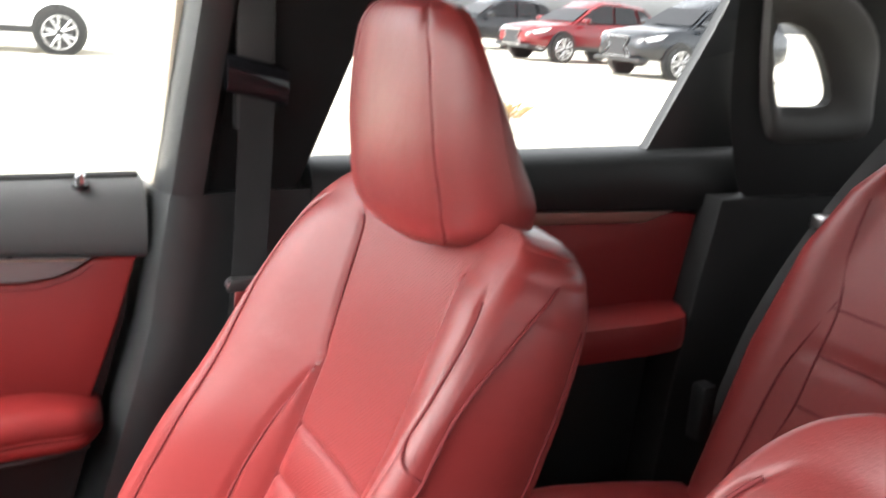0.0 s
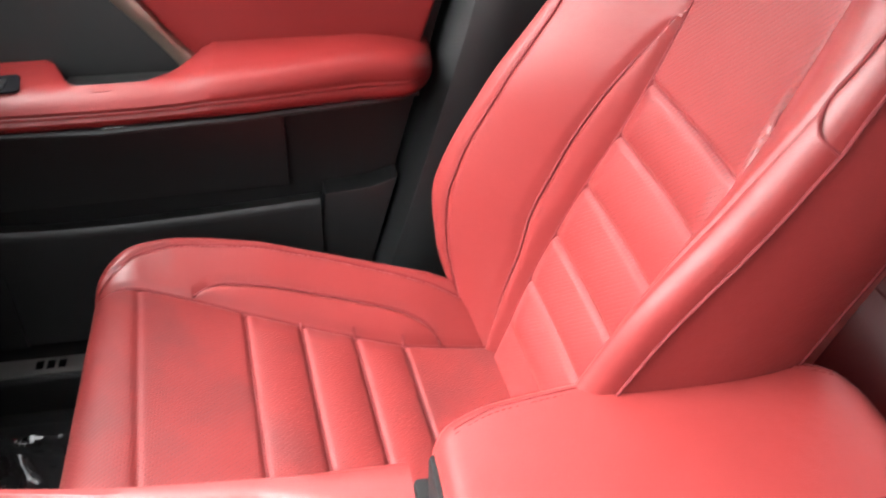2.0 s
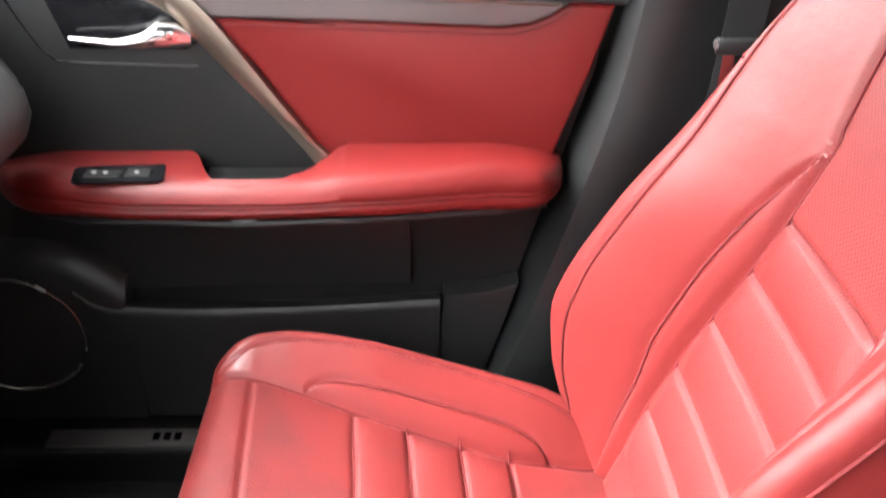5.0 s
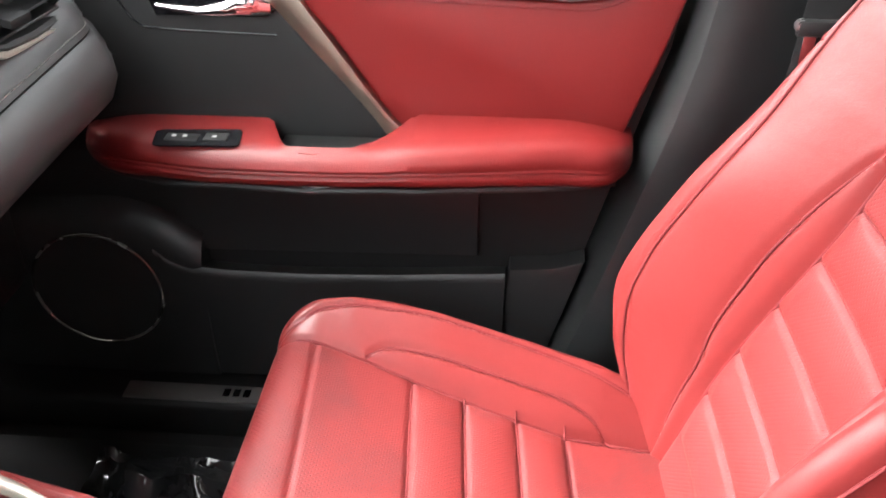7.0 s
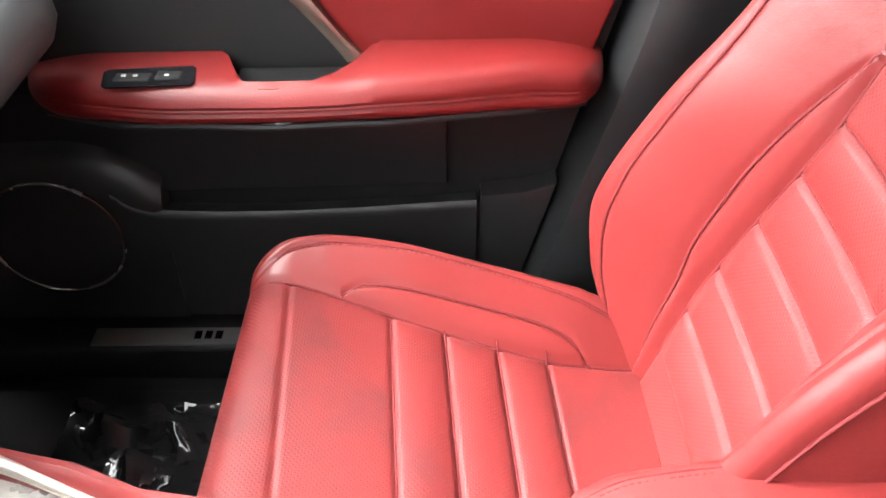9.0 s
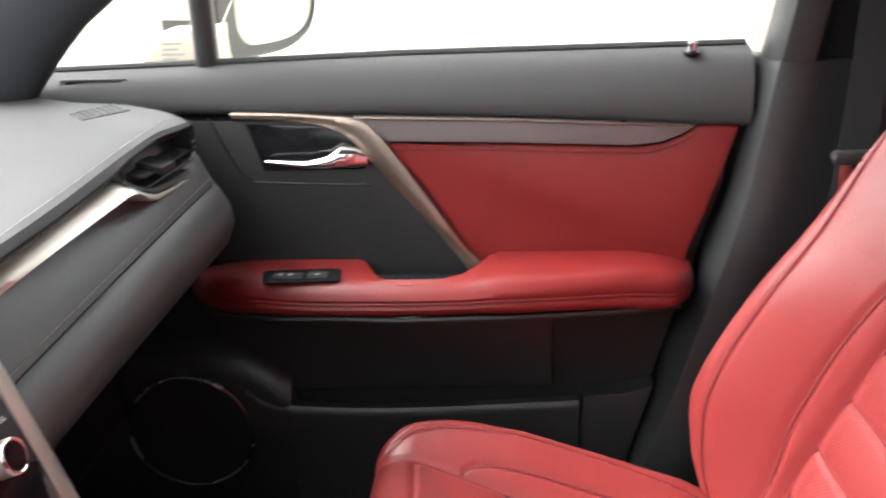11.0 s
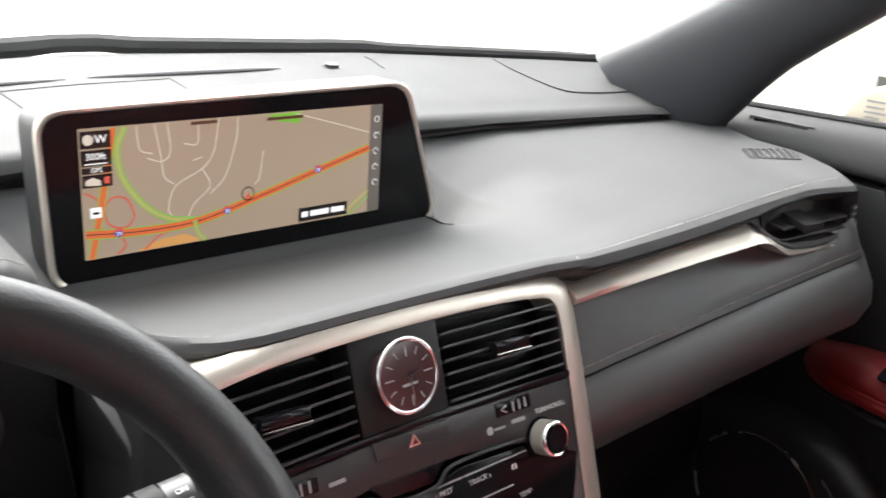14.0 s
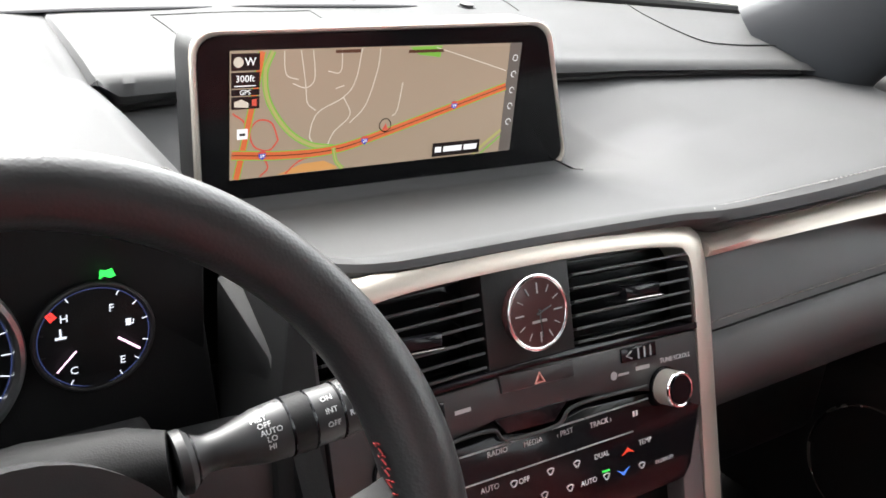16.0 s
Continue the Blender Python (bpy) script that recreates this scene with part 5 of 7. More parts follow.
        rows.append([(x, y + dp, lo), (x, y + 0.004, lo), (x, y - 0.003, lo + 0.002), (x, y - 0.006, lo + 0.007), (x, y - 0.003, lo + 0.011), (x, y + 0.012, lo + 0.014), (x, y + 0.020, hi - 0.004), (x, y + 0.034, hi), (x, y + dp, hi)])
    v = part("side_vent", grid(rows, close_u=True, cap=True), dash_top, d, "dark framed side air vent")
    part("vent_mouth", slab([(0.460, 0.524, 1.026), (0.622, 0.516, 1.021), (0.622, 0.522, 1.062), (0.460, 0.530, 1.053)], (0, 0.006, 0)), matte_black, v)
    for k in range(2):
        part("vent_vane", slab([(0.470, 0.507, 1.030 + 0.012 * k), (0.592, 0.498, 1.028 + 0.013 * k), (0.592, 0.530, 1.035 + 0.012 * k), (0.470, 0.538, 1.036 + 0.011 * k)], (0, 0, -0.0026), 0.001), black_plastic, v)
    part("vent_tab", slab([(0.492, 0.496, 1.036), (0.526, 0.493, 1.035), (0.526, 0.522, 1.042), (0.492, 0.524, 1.043)], (0, 0, 0.009), 0.002), stalk_grey, v)
    part("vent_thumbwheel", disc((0.606, 0.518, 1.044), (1, 0, 0), 0.021, 0.012, 24, 0.002), black_plastic, v)
    for a in (-30, -10, 10, 30):
        part("thumb_mark", rbox(0.602, 0.610, 0.518 - 0.0215 * math.cos(radians(a)), 0.521 - 0.0215 * math.cos(radians(a)), 1.0432 + 0.0215 * math.sin(radians(a)), 1.0448 + 0.0215 * math.sin(radians(a)), 0), grey_print, v)
    # driver side: cluster housing
    part("cluster_housing", slab([(-0.60, 0.64, 0.86), (-0.60, 0.64, 1.09), (-0.52, 0.64, 1.105), (-0.30, 0.64, 1.100), (-0.225, 0.64, 1.03), (-0.215, 0.60, 0.86)], (0, 0.06, 0), 0.004), matte_black, d)
    part("knee_panel", slab([(-0.70, 0.56, 0.95), (-0.19, 0.54, 0.95), (-0.19, 0.50, 0.80), (-0.70, 0.52, 0.80)], (0, 0.06, -0.02), 0.01), black_plastic, d)
    part("cluster_flank", slab([(-0.205, 0.50, 0.90), (-0.205, 0.57, 0.99), (-0.205, 0.66, 1.01), (-0.205, 0.66, 0.86)], (0.02, 0, 0), 0.006), matte_black, d)
    part("under_panel", rbox(-0.70, 0.70, 0.68, 0.90, 0.60, 0.80, 0.02), black_plastic, d)
    return d


dashboard()

# ---- centre stack ----
EZ = Vector((0, 0.339, 0.941))
NO = Vector((0, -0.941, 0.339))
ORG = Vector((0, 0.55, 0.991))


def sp(x, s, n=0.0):
    """A point of the stack: x across, s up along its face, n out of it."""
    return ORG + Vector((x, 0, 0)) + EZ * s + NO * n


STACK = Matrix(((1, 0, 0, 0), (0, EZ.y, NO.y, 0), (0, EZ.z, NO.z, 0), (0, 0, 0, 1)))


def spose(x, s, n=0.0):
    return Matrix.Translation(sp(x, s, n)) @ STACK


def splate(pts, n0, n1, bevel=0.001):
    bm = slab([sp(x, s, n1) for x, s in pts], NO * (n0 - n1), bevel)
    return bm


def centre_stack():
    d = thing("centre_stack", "black centre stack with vents, clock and audio controls, silver framed", "control panel")
    part("backing", splate([(-0.19, 0.03), (0.19, 0.03), (0.19, -0.28), (-0.19, -0.28)], -0.10, -0.032, 0), black_plastic, d)
    outer = [(-0.186, 0.041), (-0.178, 0.042), (-0.10, 0.050), (0, 0.053), (0.10, 0.049), (0.172, 0.042), (0.192, 0.036), (0.203, 0.020), (0.206, -0.02), (0.205, -0.10), (0.200, -0.27)]
    inner = [(-0.186, 0.022), (-0.162, 0.025), (-0.10, 0.032), (0, 0.034), (0.10, 0.031), (0.160, 0.025), (0.174, 0.018), (0.179, 0.004), (0.180, -0.03), (0.178, -0.10), (0.172, -0.27)]
    part("silver_frame", sweep(spline([sp(*p, -0.009) for p in outer], 5), spline([sp(*p) for p in inner], 5), NO, 0.006, 0.05), silver, d, "satin silver frame")
    part("stack_flank", splate([(-0.190, 0.05), (-0.179, 0.05), (-0.179, -0.28), (-0.225, -0.28), (-0.215, -0.05)], -0.10, 0.0, 0.004), matte_black, d)
    # vents
    for sx in (1, -1):
        x0, x1 = 0.043, 0.178
        v = part("air_vent", splate([(sx * x0, 0.027), (sx * x1, 0.022), (sx * x1, -0.040), (sx * x0, -0.036)], -0.031, -0.026, 0), black_gloss, d)
        for i in range(6):
            s = 0.019 - 0.0108 * i
            bm = slab([sp(sx * (x0 + 0.002), s + 0.002, 0.0), sp(sx * (x1 - 0.002), s - 0.001, 0.0), sp(sx * (x1 - 0.002), s - 0.007, -0.024), sp(sx * (x0 + 0.002), s - 0.004, -0.024)], EZ * -0.0022, 0.0006)
            part("vent_slat", bm, black_plastic, v)
        xt = 0.113 if sx > 0 else -0.105
        part("vent_tab", splate([(xt - 0.020, 0.002), (xt + 0.020, 0.000), (xt + 0.019, -0.009), (xt - 0.019, -0.007)], -0.002, 0.008, 0.002), black_gloss, v)
        part("tab_edge", tube([sp(xt - 0.019, -0.0085, 0.0075), sp(xt + 0.02, -0.0105, 0.0075)], 0.0008, 6), speaker_metal, v)
        part("vent_edge", splate([(sx * x1, 0.03), (sx * 0.184, 0.03), (sx * 0.184, -0.046), (sx * x1, -0.046)], -0.03, -0.001, 0.001), black_plastic, v)
    part("clock_panel", splate([(-0.042, 0.034), (0.042, 0.034), (0.042, -0.040), (-0.042, -0.040)], -0.03, -0.001), black_soft, d)
    part("vent_sill", splate([(-0.18, -0.039), (-0.042, -0.0375), (0.042, -0.0375), (0.18, -0.0435), (0.18, -0.049), (0.04, -0.043), (-0.04, -0.042), (-0.18, -0.045)], -0.03, 0.002, 0.001), black_gloss, d)
    # clock
    ck = part("clock", disc(sp(0, -0.001, 0.004), NO, 0.0265, 0.012, 48, 0.0), clock_face_mat, d, "analogue clock with a dark dial and chrome ring")
    ring = [sp(0.0275 * math.cos(a), -0.001 + 0.0275 * math.sin(a), 0.009) for a in np.linspace(0, 2 * math.pi, 64, endpoint=False)]
    part("clock_ring", tube(ring, 0.0018, 10, closed=True, up=NO), chrome, ck)
    for h in range(12):
        a = math.pi / 6 * h
        l0, w = (0.0165, 0.00032) if h % 3 else (0.0145, 0.0005)
        rad, tan = (math.sin(a), math.cos(a)), (math.cos(a), -math.sin(a))
        pts = [(rad[0] * l + tan[0] * k * w, -0.001 + rad[1] * l + tan[1] * k * w) for l, k in ((l0, -1), (0.0225, -1), (0.0225, 1), (l0, 1))]
        part("hour_mark", splate(pts, 0.0101, 0.0106, 0), grey_print, ck)
    for a, l, w in ((radians(72), 0.012, 0.0011), (radians(176), 0.018, 0.0009)):
        rad, tan = (math.sin(a), math.cos(a)), (math.cos(a), -math.sin(a))
        part("clock_hand", splate([(rad[0] * q + tan[0] * k * w, -0.001 + rad[1] * q + tan[1] * k * w) for q, k in ((-0.003, -1), (l, -0.4), (l, 0.4), (-0.003, 1))], 0.0108, 0.0114, 0), chrome, ck)
    part("clock_mark", splate([(-0.007, -0.0065), (0.007, -0.0065), (0.007, -0.0085), (-0.007, -0.0085)], 0.0101, 0.0104, 0), grey_print, ck)
    # upper control plate
    up = part("control_plate", splate([(-0.178, -0.046), (0.0, -0.043), (0.178, -0.050), (0.178, -0.118), (0.12, -0.090), (0.045, -0.078), (-0.045, -0.075), (-0.12, -0.083), (-0.178, -0.112)], -0.03, 0.001, 0.0015), stack_black, d)
    hz = part("hazard_button", splate([(-0.037, -0.0425), (0.035, -0.0455), (0.0355, -0.0585), (-0.036, -0.0560)], -0.004, 0.0032, 0.0012), stack_black, up)
    tri = [(0.0, -0.0475), (0.0047, -0.0552), (-0.0047, -0.0552)]
    part("warning_triangle", tube([sp(x, s, 0.0036) for x, s in tri], 0.0008, 6, closed=True, up=NO), glow("hazard_red", (0.6, 0.25, 0.22), 0.10), hz)
    part("warning_triangle", tube([sp(x * 0.5, -0.0531 + (s + 0.0531) * 0.5, 0.0036) for x, s in tri], 0.0006, 6, closed=True, up=NO), red_thread, hz)
    for sx in (1, -1):
        cx = 0.107 * sx
        t = part("thumbwheel", splate([(cx - 0.020, -0.0485), (cx + 0.020, -0.0495), (cx + 0.020, -0.0615), (cx - 0.020, -0.0600)], -0.004, 0.0028, 0.001), black_gloss, up)
        for k in range(3):
            part("thumb_mark", splate([(cx - 0.002 + 0.007 * k, -0.051), (cx - 0.0005 + 0.007 * k, -0.051), (cx - 0.0005 + 0.007 * k, -0.0595), (cx - 0.002 + 0.007 * k, -0.0595)], 0.0025, 0.0034, 0), grey_print, t)
        part("arrow_mark", tube([sp(cx - 0.009, -0.052, 0.003), sp(cx - 0.015, -0.055, 0.003), sp(cx - 0.009, -0.058, 0.003)], 0.0007, 6, up=NO), grey_print, t)
    part("logo_mark", splate([(0.103, -0.0665), (0.119, -0.0672), (0.119, -0.0705), (0.103, -0.0698)], 0.001, 0.0013, 0), grey_print, up)
    part("logo_mark", disc(sp(0.078, -0.0685, 0.0012), NO, 0.0035, 0.0006, 16), grey_print, up)
    part("logo_mark", splate([(0.083, -0.068), (0.095, -0.0685), (0.095, -0.0705), (0.083, -0.070)], 0.001, 0.0013, 0), grey_print, up)
    part("logo_mark", splate([(-0.078, -0.059), (-0.064, -0.059), (-0.064, -0.062), (-0.078, -0.062)], 0.001, 0.0013, 0), grey_print, up)
    text("tune_label", "TUNE·SCROLL", 0.0058, spose(0.150, -0.0685, 0.0014) @ pose(0, 0, 0, 0, 0, -2), white_paint, up)
    for sx in (1, -1):
        k = part("knob", disc(sp(sx * 0.133, -0.0895, 0.010), NO, 0.0150, 0.020, 40, 0.002), silver, d, "knurled silver rotary knob")
        part("knob_cap", disc(sp(sx * 0.133, -0.0895, 0.0205), NO, 0.0122, 0.002, 40, 0.0006), black_gloss, k)
        part("knob_ring", tube([sp(sx * 0.133 + 0.0137 * math.cos(a), -0.0895 + 0.0137 * math.sin(a), 0.0195) for a in np.linspace(0, 2 * math.pi, 48, endpoint=False)], 0.0016, 8, closed=True, up=NO), chrome, k)
        part("knob_skirt", disc(sp(sx * 0.133, -0.0895, 0.002), NO, 0.0168, 0.004, 40, 0.001), black_gloss, k)
    # disc slot
    slot = spline([sp(x, s, 0.003) for x, s in ((-0.115, -0.0855), (-0.085, -0.080), (-0.048, -0.0805), (-0.036, -0.0905), (0.012, -0.0925), (0.028, -0.0825), (0.06, -0.0815), (0.112, -0.0845))], 5)
    part("disc_slot", tube(slot, 0.0016, 8, up=NO, flat=1.0), stalk_grey, d)
    part("slot_gap", splate([(-0.045, -0.0735), (0.028, -0.0755), (0.012, -0.089), (-0.034, -0.087)], -0.004, 0.0018, 0.001), black_gloss, d)
    # lower panel
    lo = part("audio_panel", splate([(-0.178, -0.108), (-0.12, -0.088), (-0.045, -0.086), (0.0, -0.094), (0.045, -0.087), (0.12, -0.092), (0.178, -0.113), (0.160, -0.165), (0.15, -0.175), (-0.15, -0.175), (-0.160, -0.165)], -0.02, 0.0, 0.0012), black_gloss, d)
    for a, b in ((-0.078, -0.033), (-0.031, 0.0), (0.002, 0.042), (0.044, 0.114)):
        part("button_line", tube([sp(a, -0.0935 - 0.000 - 0.043 * (a + 0.075) * 0.9 * 0.3, 0.001), sp(b, -0.0935 - 0.043 * (b + 0.075) * 0.9 * 0.3, 0.001)], 0.0008, 6, up=NO), grey_print, lo)
    for body, x, s in (("RADIO", -0.044, -0.0985), ("MEDIA", -0.010, -0.1000), ("‹ PRST", 0.022, -0.1010), ("TRACK ›", 0.060, -0.1025)):
        text("button_label", body, 0.0062, spose(x, s, 0.0006), white_paint, lo)
    part("pause_mark", splate([(0.096, -0.1025), (0.098, -0.1025), (0.098, -0.107), (0.096, -0.107)], 0.0002, 0.0006, 0), white_paint, lo)
    part("pause_mark", splate([(0.0995, -0.1025), (0.1015, -0.1025), (0.1015, -0.107), (0.0995, -0.107)], 0.0002, 0.0006, 0), white_paint, lo)
    for a, b in ((-0.09, -0.03), (-0.028, 0.03), (0.032, 0.094)):
        part("button_line", tube([sp(a, -0.1165 - 0.03 * (a + 0.05) * 0.5, 0.001), sp(b, -0.1165 - 0.03 * (b + 0.05) * 0.5, 0.001)], 0.0007, 6, up=NO), grey_print, lo)
    for body, x, s in (("AUTO", -0.054, -0.1235), ("OFF", -0.022, -0.1265), ("DUAL", 0.058, -0.1290), ("TEMP", 0.107, -0.1305), ("AUTO", 0.042, -0.1465), ("PASSENGER", 0.128, -0.1520)):
        text("button_label", body, 0.0062 if body != "PASSENGER" else 0.0042, spose(x, s, 0.0006), white_paint, lo)
    for x, s in ((-0.032, -0.1262), (0.004, -0.1270), (0.031, -0.1285), (-0.004, -0.1435), (0.022, -0.1455), (0.061, -0.1475), (0.101, -0.1495)):
        part("climate_symbol", tube([sp(x + 0.0028 * math.cos(a) * (1 + 0.3 * math.sin(3 * a)), s + 0.0025 * math.sin(a), 0.0007) for a in np.linspace(0, 2 * math.pi, 12, endpoint=False)], 0.0006, 5, closed=True, up=NO), white_paint, lo)
    part("temperature_up", splate([(0.080, -0.136), (0.087, -0.1305), (0.094, -0.136), (0.087, -0.134)], 0.0002, 0.0007, 0), glow("arrow_red", (0.8, 0.06, 0.03), 0.12), lo)
    part("temperature_down", splate([(0.073, -0.1465), (0.080, -0.1495), (0.087, -0.1465), (0.080, -0.1525)], 0.0002, 0.0007, 0), glow("arrow_blue", (0.08, 0.2, 0.7), 0.14), lo)
    part("ac_lamp", splate([(0.057, -0.142), (0.065, -0.1425), (0.065, -0.144), (0.057, -0.1435)], 0.0002, 0.0007, 0), glow("lamp_green", (0.05, 0.8, 0.1), 0.14), lo)
    part("side_wood", splate([(0.150, -0.176), (0.1605, -0.164), (0.174, -0.125), (0.176, -0.26), (0.148, -0.26)], -0.02, 0.0, 0.001), wood, d)
    part("lower_tray", splate([(-0.15, -0.177), (0.148, -0.177), (0.148, -0.26), (-0.15, -0.26)], -0.06, -0.03, 0.001), black_plastic, d)
    part("side_cheek", slab([sp(0.2, 0.0, -0.01), sp(0.204, -0.27, -0.01), sp(0.204, -0.27, -0.16), sp(0.2, 0.0, -0.16)], (0.006, 0, 0), 0), black_plastic, d)


centre_stack()

# ---- navigation display ----
def display():
    s = thing("display_screen", "wide navigation display showing a road map on the dashboard", "display")

    def pl(pts, y0, depth, bevel=0.0, seg=3):
        return slab([(x, y0, z) for x, z in pts], (0, depth, 0), bevel, seg)

    def rounded(corners, r, n=6):
        out = []
        m = len(corners)
        for i in range(m):
            p, a, b = Vector((*corners[i], 0)), Vector((*corners[i - 1], 0)), Vector((*corners[(i + 1) % m], 0))
            u, v = p + (a - p).normalized() * r, p + (b - p).normalized() * r
            for k in range(n + 1):
                t = k / n
                q = u * (1 - t) ** 2 + p * 2 * t * (1 - t) + v * t * t
                out.append((q.x, q.y))
        return out

    def cut(k):
        return [(-0.181 + k, 1.019 + k), (-0.186 + k, 1.166 - k), (0.170 - 0.95 * k, 1.171 - k), (0.218 - 1.1 * k, 1.021 + k)]

    part("housing", pl(rounded(cut(0.0), 0.022), 0.752, 0.035, 0.003), black_plastic, s)
    outer = [(x, 0.752, z) for x, z in rounded(cut(0.0), 0.022)]
    inner = [(x, 0.752, z) for x, z in rounded(cut(0.0048), 0.020)]
    part("silver_rim", sweep(outer + outer[:1], inner + inner[:1], (0, -1, 0), 0.003, 0.004), silver, s, "thin satin silver rim")
    part("glass", pl(rounded(cut(0.0050), 0.020), 0.7505, 0.006), screen_black, s, "glossy black screen glass")
    L, R, B, T = -0.154, 0.138, 1.044, 1.150
    tan = glow("map_tan", (0.36, 0.275, 0.20), 0.115)
    scr = part("map", pl([(L, B), (L, T), (R - 0.014, T), (R - 0.014, B)], 0.7498, 0.0006), tan, s)
    part("icon_bar", pl([(R - 0.0138, B), (R - 0.0138, T), (R, T), (R, B)], 0.7498, 0.0006), glow("bar_grey", (0.20, 0.17, 0.15), 0.06), s)
    deep = [0.7496]

    def road(points, w, material, name="road", n=6):
        deep[0] -= 0.00003
        pts = spline([(x, deep[0], z) for x, z in points], n)
        part(name, ribbon(pts, w, (0, 1, 0)), material, scr, smooth=False)

    orange, green, red, pale, yellow = glow("map_orange", (0.62, 0.14, 0.05), 0.12), glow("map_green", (0.20, 0.46, 0.06), 0.11), glow("map_red", (0.60, 0.09, 0.06), 0.12), glow("map_pale", (0.62, 0.55, 0.46), 0.12), glow("map_yellow", (0.42, 0.40, 0.14), 0.11)
    brown, dark, white, blue = glow("map_brown", (0.13, 0.05, 0.03), 0.06), glow("map_dark", (0.03, 0.02, 0.02), 0.04), glow("map_white", (0.85, 0.85, 0.85), 0.14), glow("map_blue", (0.06, 0.08, 0.42), 0.12)
    # built-up and orange areas
    part("map_area", pl([(0.012, 1.149), (0.046, 1.1495), (0.045, 1.139), (0.022, 1.142)], 0.7497, 0.0001), green, scr)
    part("map_area", pl([(-0.112, 1.0445), (-0.09, 1.052), (-0.068, 1.053), (-0.055, 1.046), (-0.056, 1.0445)], 0.7497, 0.0001), glow("map_sand", (0.60, 0.30, 0.10), 0.12), scr)
    for line in ([(-0.093, 1.149), (-0.088, 1.120), (-0.086, 1.105), (-0.078, 1.098)], [(-0.082, 1.149), (-0.080, 1.125), (-0.088, 1.118), (-0.100, 1.122)], [(-0.036, 1.149), (-0.041, 1.122), (-0.052, 1.108), (-0.076, 1.096), (-0.083, 1.078), (-0.080, 1.070)], [(-0.052, 1.108), (-0.045, 1.092), (-0.060, 1.078), (-0.066, 1.066)], [(0.007, 1.118), (0.003, 1.094), (-0.002, 1.088)], [(0.04, 1.148), (0.075, 1.138), (0.122, 1.124)], [(-0.018, 1.149), (-0.020, 1.13), (-0.03, 1.10), (-0.045, 1.085)], [(-0.055, 1.149), (-0.056, 1.130), (-0.068, 1.131)], [(-0.108, 1.149), (-0.106, 1.130), (-0.095, 1.125)], [(-0.060, 1.116), (-0.052, 1.118)]):
        road(line, 0.0009, pale, "street")
    for line in ([(-0.112, 1.075), (-0.118, 1.090), (-0.130, 1.093), (-0.137, 1.084), (-0.133, 1.071), (-0.120, 1.067), (-0.112, 1.075)], [(-0.126, 1.063), (-0.121, 1.052), (-0.128, 1.045)], [(-0.152, 1.10), (-0.142, 1.092), (-0.142, 1.08)], [(-0.105, 1.045), (-0.09, 1.056), (-0.062, 1.060)]):
        road(line, 0.0014, red, "ramp")
    gl = [(-0.118, 1.149), (-0.1245, 1.132), (-0.121, 1.108), (-0.104, 1.083), (-0.083, 1.069), (-0.058, 1.064)]
    road([(x + 0.0002, z) for x, z in gl], 0.0052, green, "motorway")
    road(gl, 0.0030, yellow, "motorway")
    road([(-0.127, 1.149), (-0.1335, 1.115), (-0.142, 1.075), (-0.149, 1.0445)], 0.0066, green, "motorway")
    road([(-0.127, 1.149), (-0.1335, 1.115), (-0.142, 1.075), (-0.149, 1.0445)], 0.0050, orange, "motorway")
    main = [(-0.153, 1.0655), (-0.107, 1.0615), (-0.058, 1.0625), (-0.009, 1.0735), (0.062, 1.0925), (0.1235, 1.109)]
    road(main, 0.0082, green, "motorway")
    road(main, 0.0066, orange, "motorway")
    road(main, 0.0009, brown, "motorway")
    road([(-0.060, 1.064), (-0.057, 1.052), (-0.050, 1.0445)], 0.0034, green, "motorway")
    road([(-0.060, 1.064), (-0.057, 1.052), (-0.050, 1.0445)], 0.0018, yellow, "motorway")
    road([(0.092, 1.0445), (0.108, 1.056), (0.1235, 1.066)], 0.0030, yellow, "motorway")
    road([(0.101, 1.0445), (0.1235, 1.060)], 0.0016, green, "motorway")
    for x, z in ((-0.1265, 1.0635), (-0.0295, 1.0685), (0.0645, 1.0945)):
        sh = part("route_shield", pl([(x - 0.0034, z + 0.003), (x, z + 0.0038), (x + 0.0034, z + 0.003), (x + 0.0028, z - 0.002), (x, z - 0.0042), (x - 0.0028, z - 0.002)], 0.7484, 0.0003), blue, scr)
        part("shield_band", pl([(x - 0.0034, z + 0.003), (x, z + 0.0038), (x + 0.0034, z + 0.003), (x + 0.0032, z + 0.0014), (x - 0.0032, z + 0.0014)], 0.7482, 0.0002), red, sh)
        text("shield_number", "29", 0.004, Matrix.Translation((x, 0.7481, z - 0.0008)) @ pose(0, 0, 0, 90, 0, 0), white, sh)
    road([(-0.009 + 0.0058 * math.cos(a), 1.0805 + 0.0058 * math.sin(a)) for a in np.linspace(0, 2 * math.pi, 25)], 0.0009, dark, "position_ring", 2)
    part("position_arrow", pl([(-0.0125, 1.076), (-0.0085, 1.082), (-0.006, 1.0755), (-0.009, 1.077)], 0.7484, 0.0003), red, scr)
    # boxes and lettering
    rot = pose(0, 0, 0, 90, 0, 0)
    for z0, z1 in ((1.1345, 1.148), (1.1205, 1.133), (1.1145, 1.1195), (1.1035, 1.1135)):
        part("info_box", pl([(L + 0.0005, z0), (L + 0.0005, z1), (-0.1295, z1), (-0.1295, z0)], 0.7483, 0.0003), dark, scr)
    text("compass_label", "W", 0.0092, Matrix.Translation((-0.1375, 0.7481, 1.1412)) @ rot, white, scr)
    part("compass_icon", disc((-0.1475, 0.7482, 1.1412), (0, 1, 0), 0.0042, 0.0003, 20), pale, scr)
